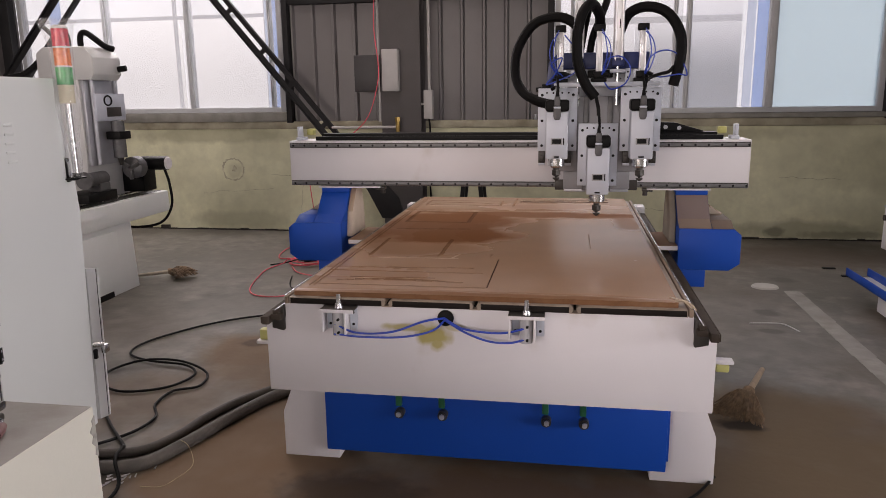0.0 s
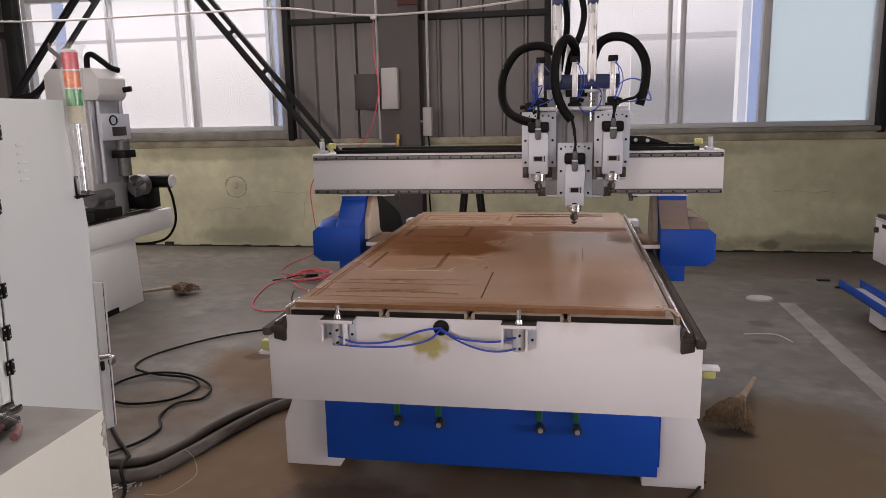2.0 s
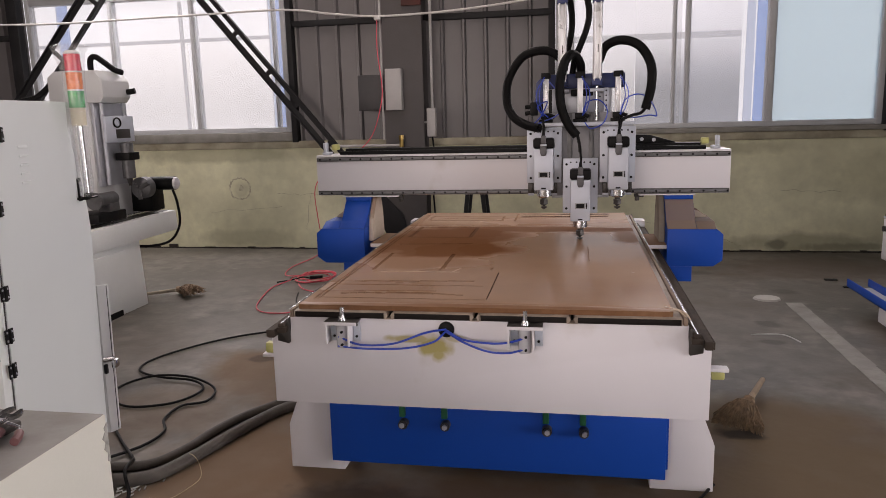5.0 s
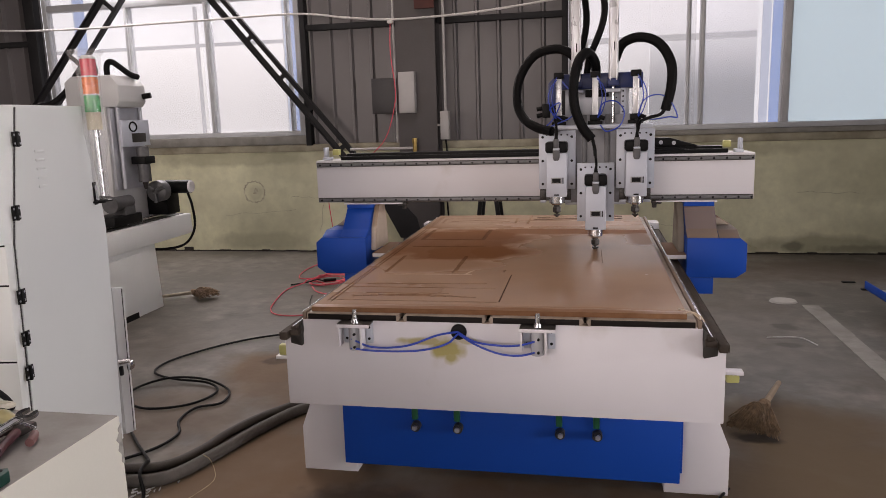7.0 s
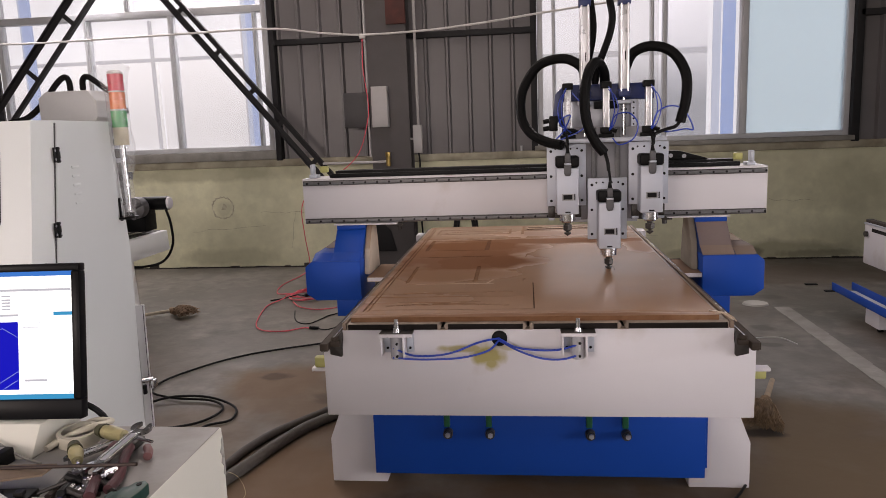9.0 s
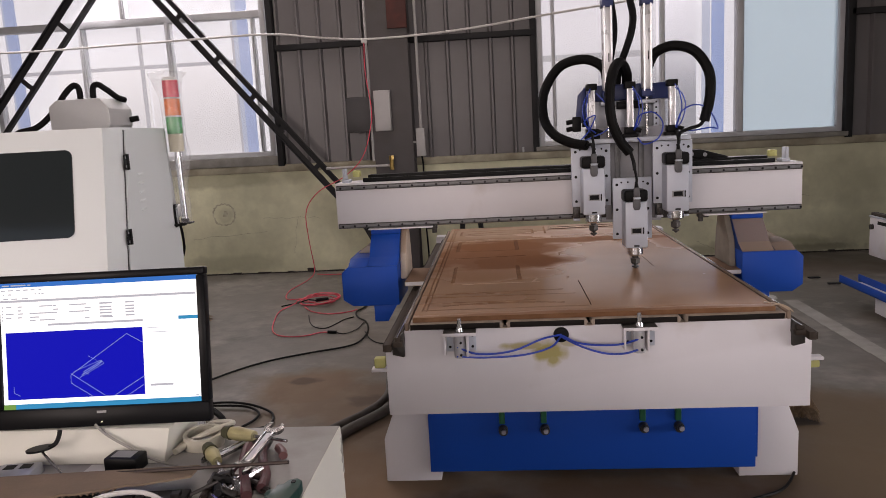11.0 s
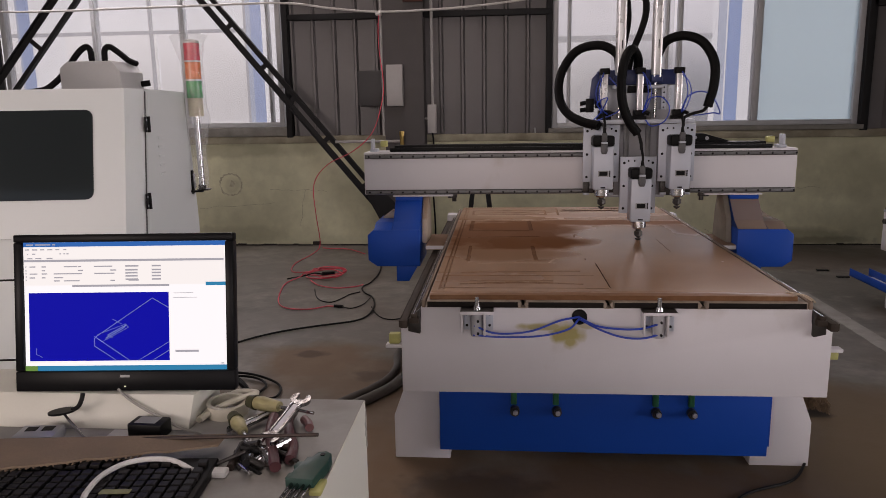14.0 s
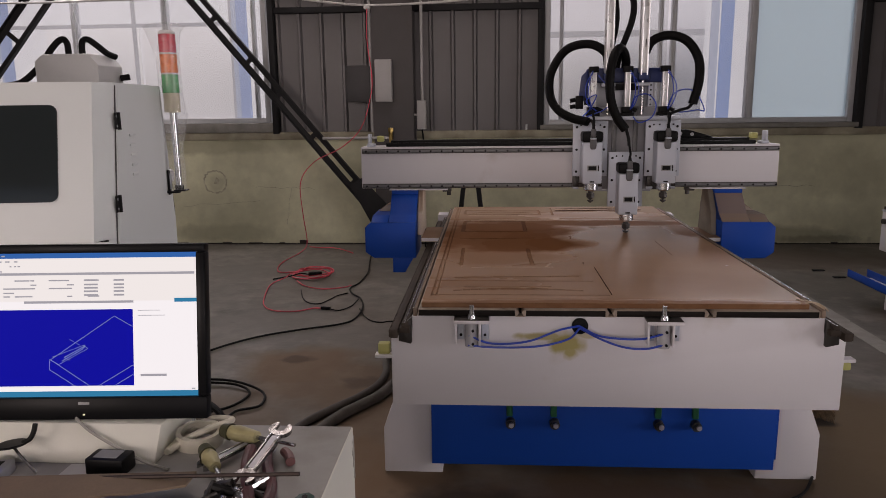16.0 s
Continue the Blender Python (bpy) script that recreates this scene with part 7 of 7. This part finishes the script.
def motions():
    """Gantry forward and back, head across, slide down on to the board."""
    gantry_y = [(0.0, 1.262), (0.5, 1.405), (1.0, 1.552), (1.2, 1.592), (1.4, 1.605), (3.0, 1.605), (5.4, 1.605), (5.7, 1.592), (6.0, 1.552), (6.5, 1.473),
                (7.0, 1.391), (7.5, 1.310), (8.0, 1.230), (8.5, 1.150), (9.0, 1.069), (9.3, 1.021), (9.5, 1.005), (11.8, 1.005), (12.0, 1.015), (12.5, 1.094),
                (13.0, 1.177), (13.5, 1.260), (14.0, 1.342), (14.5, 1.424), (15.0, 1.507), (15.5, 1.588), (15.7, 1.614), (15.8, 1.619), (16.0, 1.619)]
    head_x = [(0.0, 0.417), (0.5, 0.391), (1.0, 0.362), (1.3, 0.351), (1.5, 0.350), (5.4, 0.352), (6.0, 0.358), (8.0, 0.362), (9.4, 0.364), (9.8, 0.350), (10.4, 0.308), (10.7, 0.298),
              (12.0, 0.298), (14.0, 0.293), (16.0, 0.288)]
    slide_z = [(0.0, 0.112), (1.0, 0.108), (1.5, 0.098), (2.0, 0.082), (2.5, 0.065), (3.0, 0.047), (3.5, 0.032), (4.2, 0.012), (4.6, 0.0), (16.0, 0.0)]
    times = sorted({t for rows in (gantry_y, head_x, slide_z) for t, _ in rows})

    def at(rows, t):
        return float(np.interp(t, [r[0] for r in rows], [r[1] for r in rows]))

    walk(gantry, [(t, pose(0, at(gantry_y, t), 0)) for t, _ in gantry_y])
    for ob, dx, dy, z, slides in ((carriage, 0, 0, 0, 0), (riser, 0, 0, 0, 0), (chain, 0, 0, 0, 0), (slide, 0, 0, 0, 1), (hose_left, 0, 0, 0, 0.35), (hose_mid, 0, 0, 0, 1), (hose_right, 0, 0, 0, 0.3),
                                  (spindle_mid, 0, -0.20, 0.784, 1), (spindle_left, -0.187, -0.19, 0.945, 1), (spindle_right, 0.188, -0.19, 0.945, 1)):
        walk(ob, [(t, pose(at(head_x, t) + dx, at(gantry_y, t) + dy, z + slides * at(slide_z, t))) for t in times])


motions()
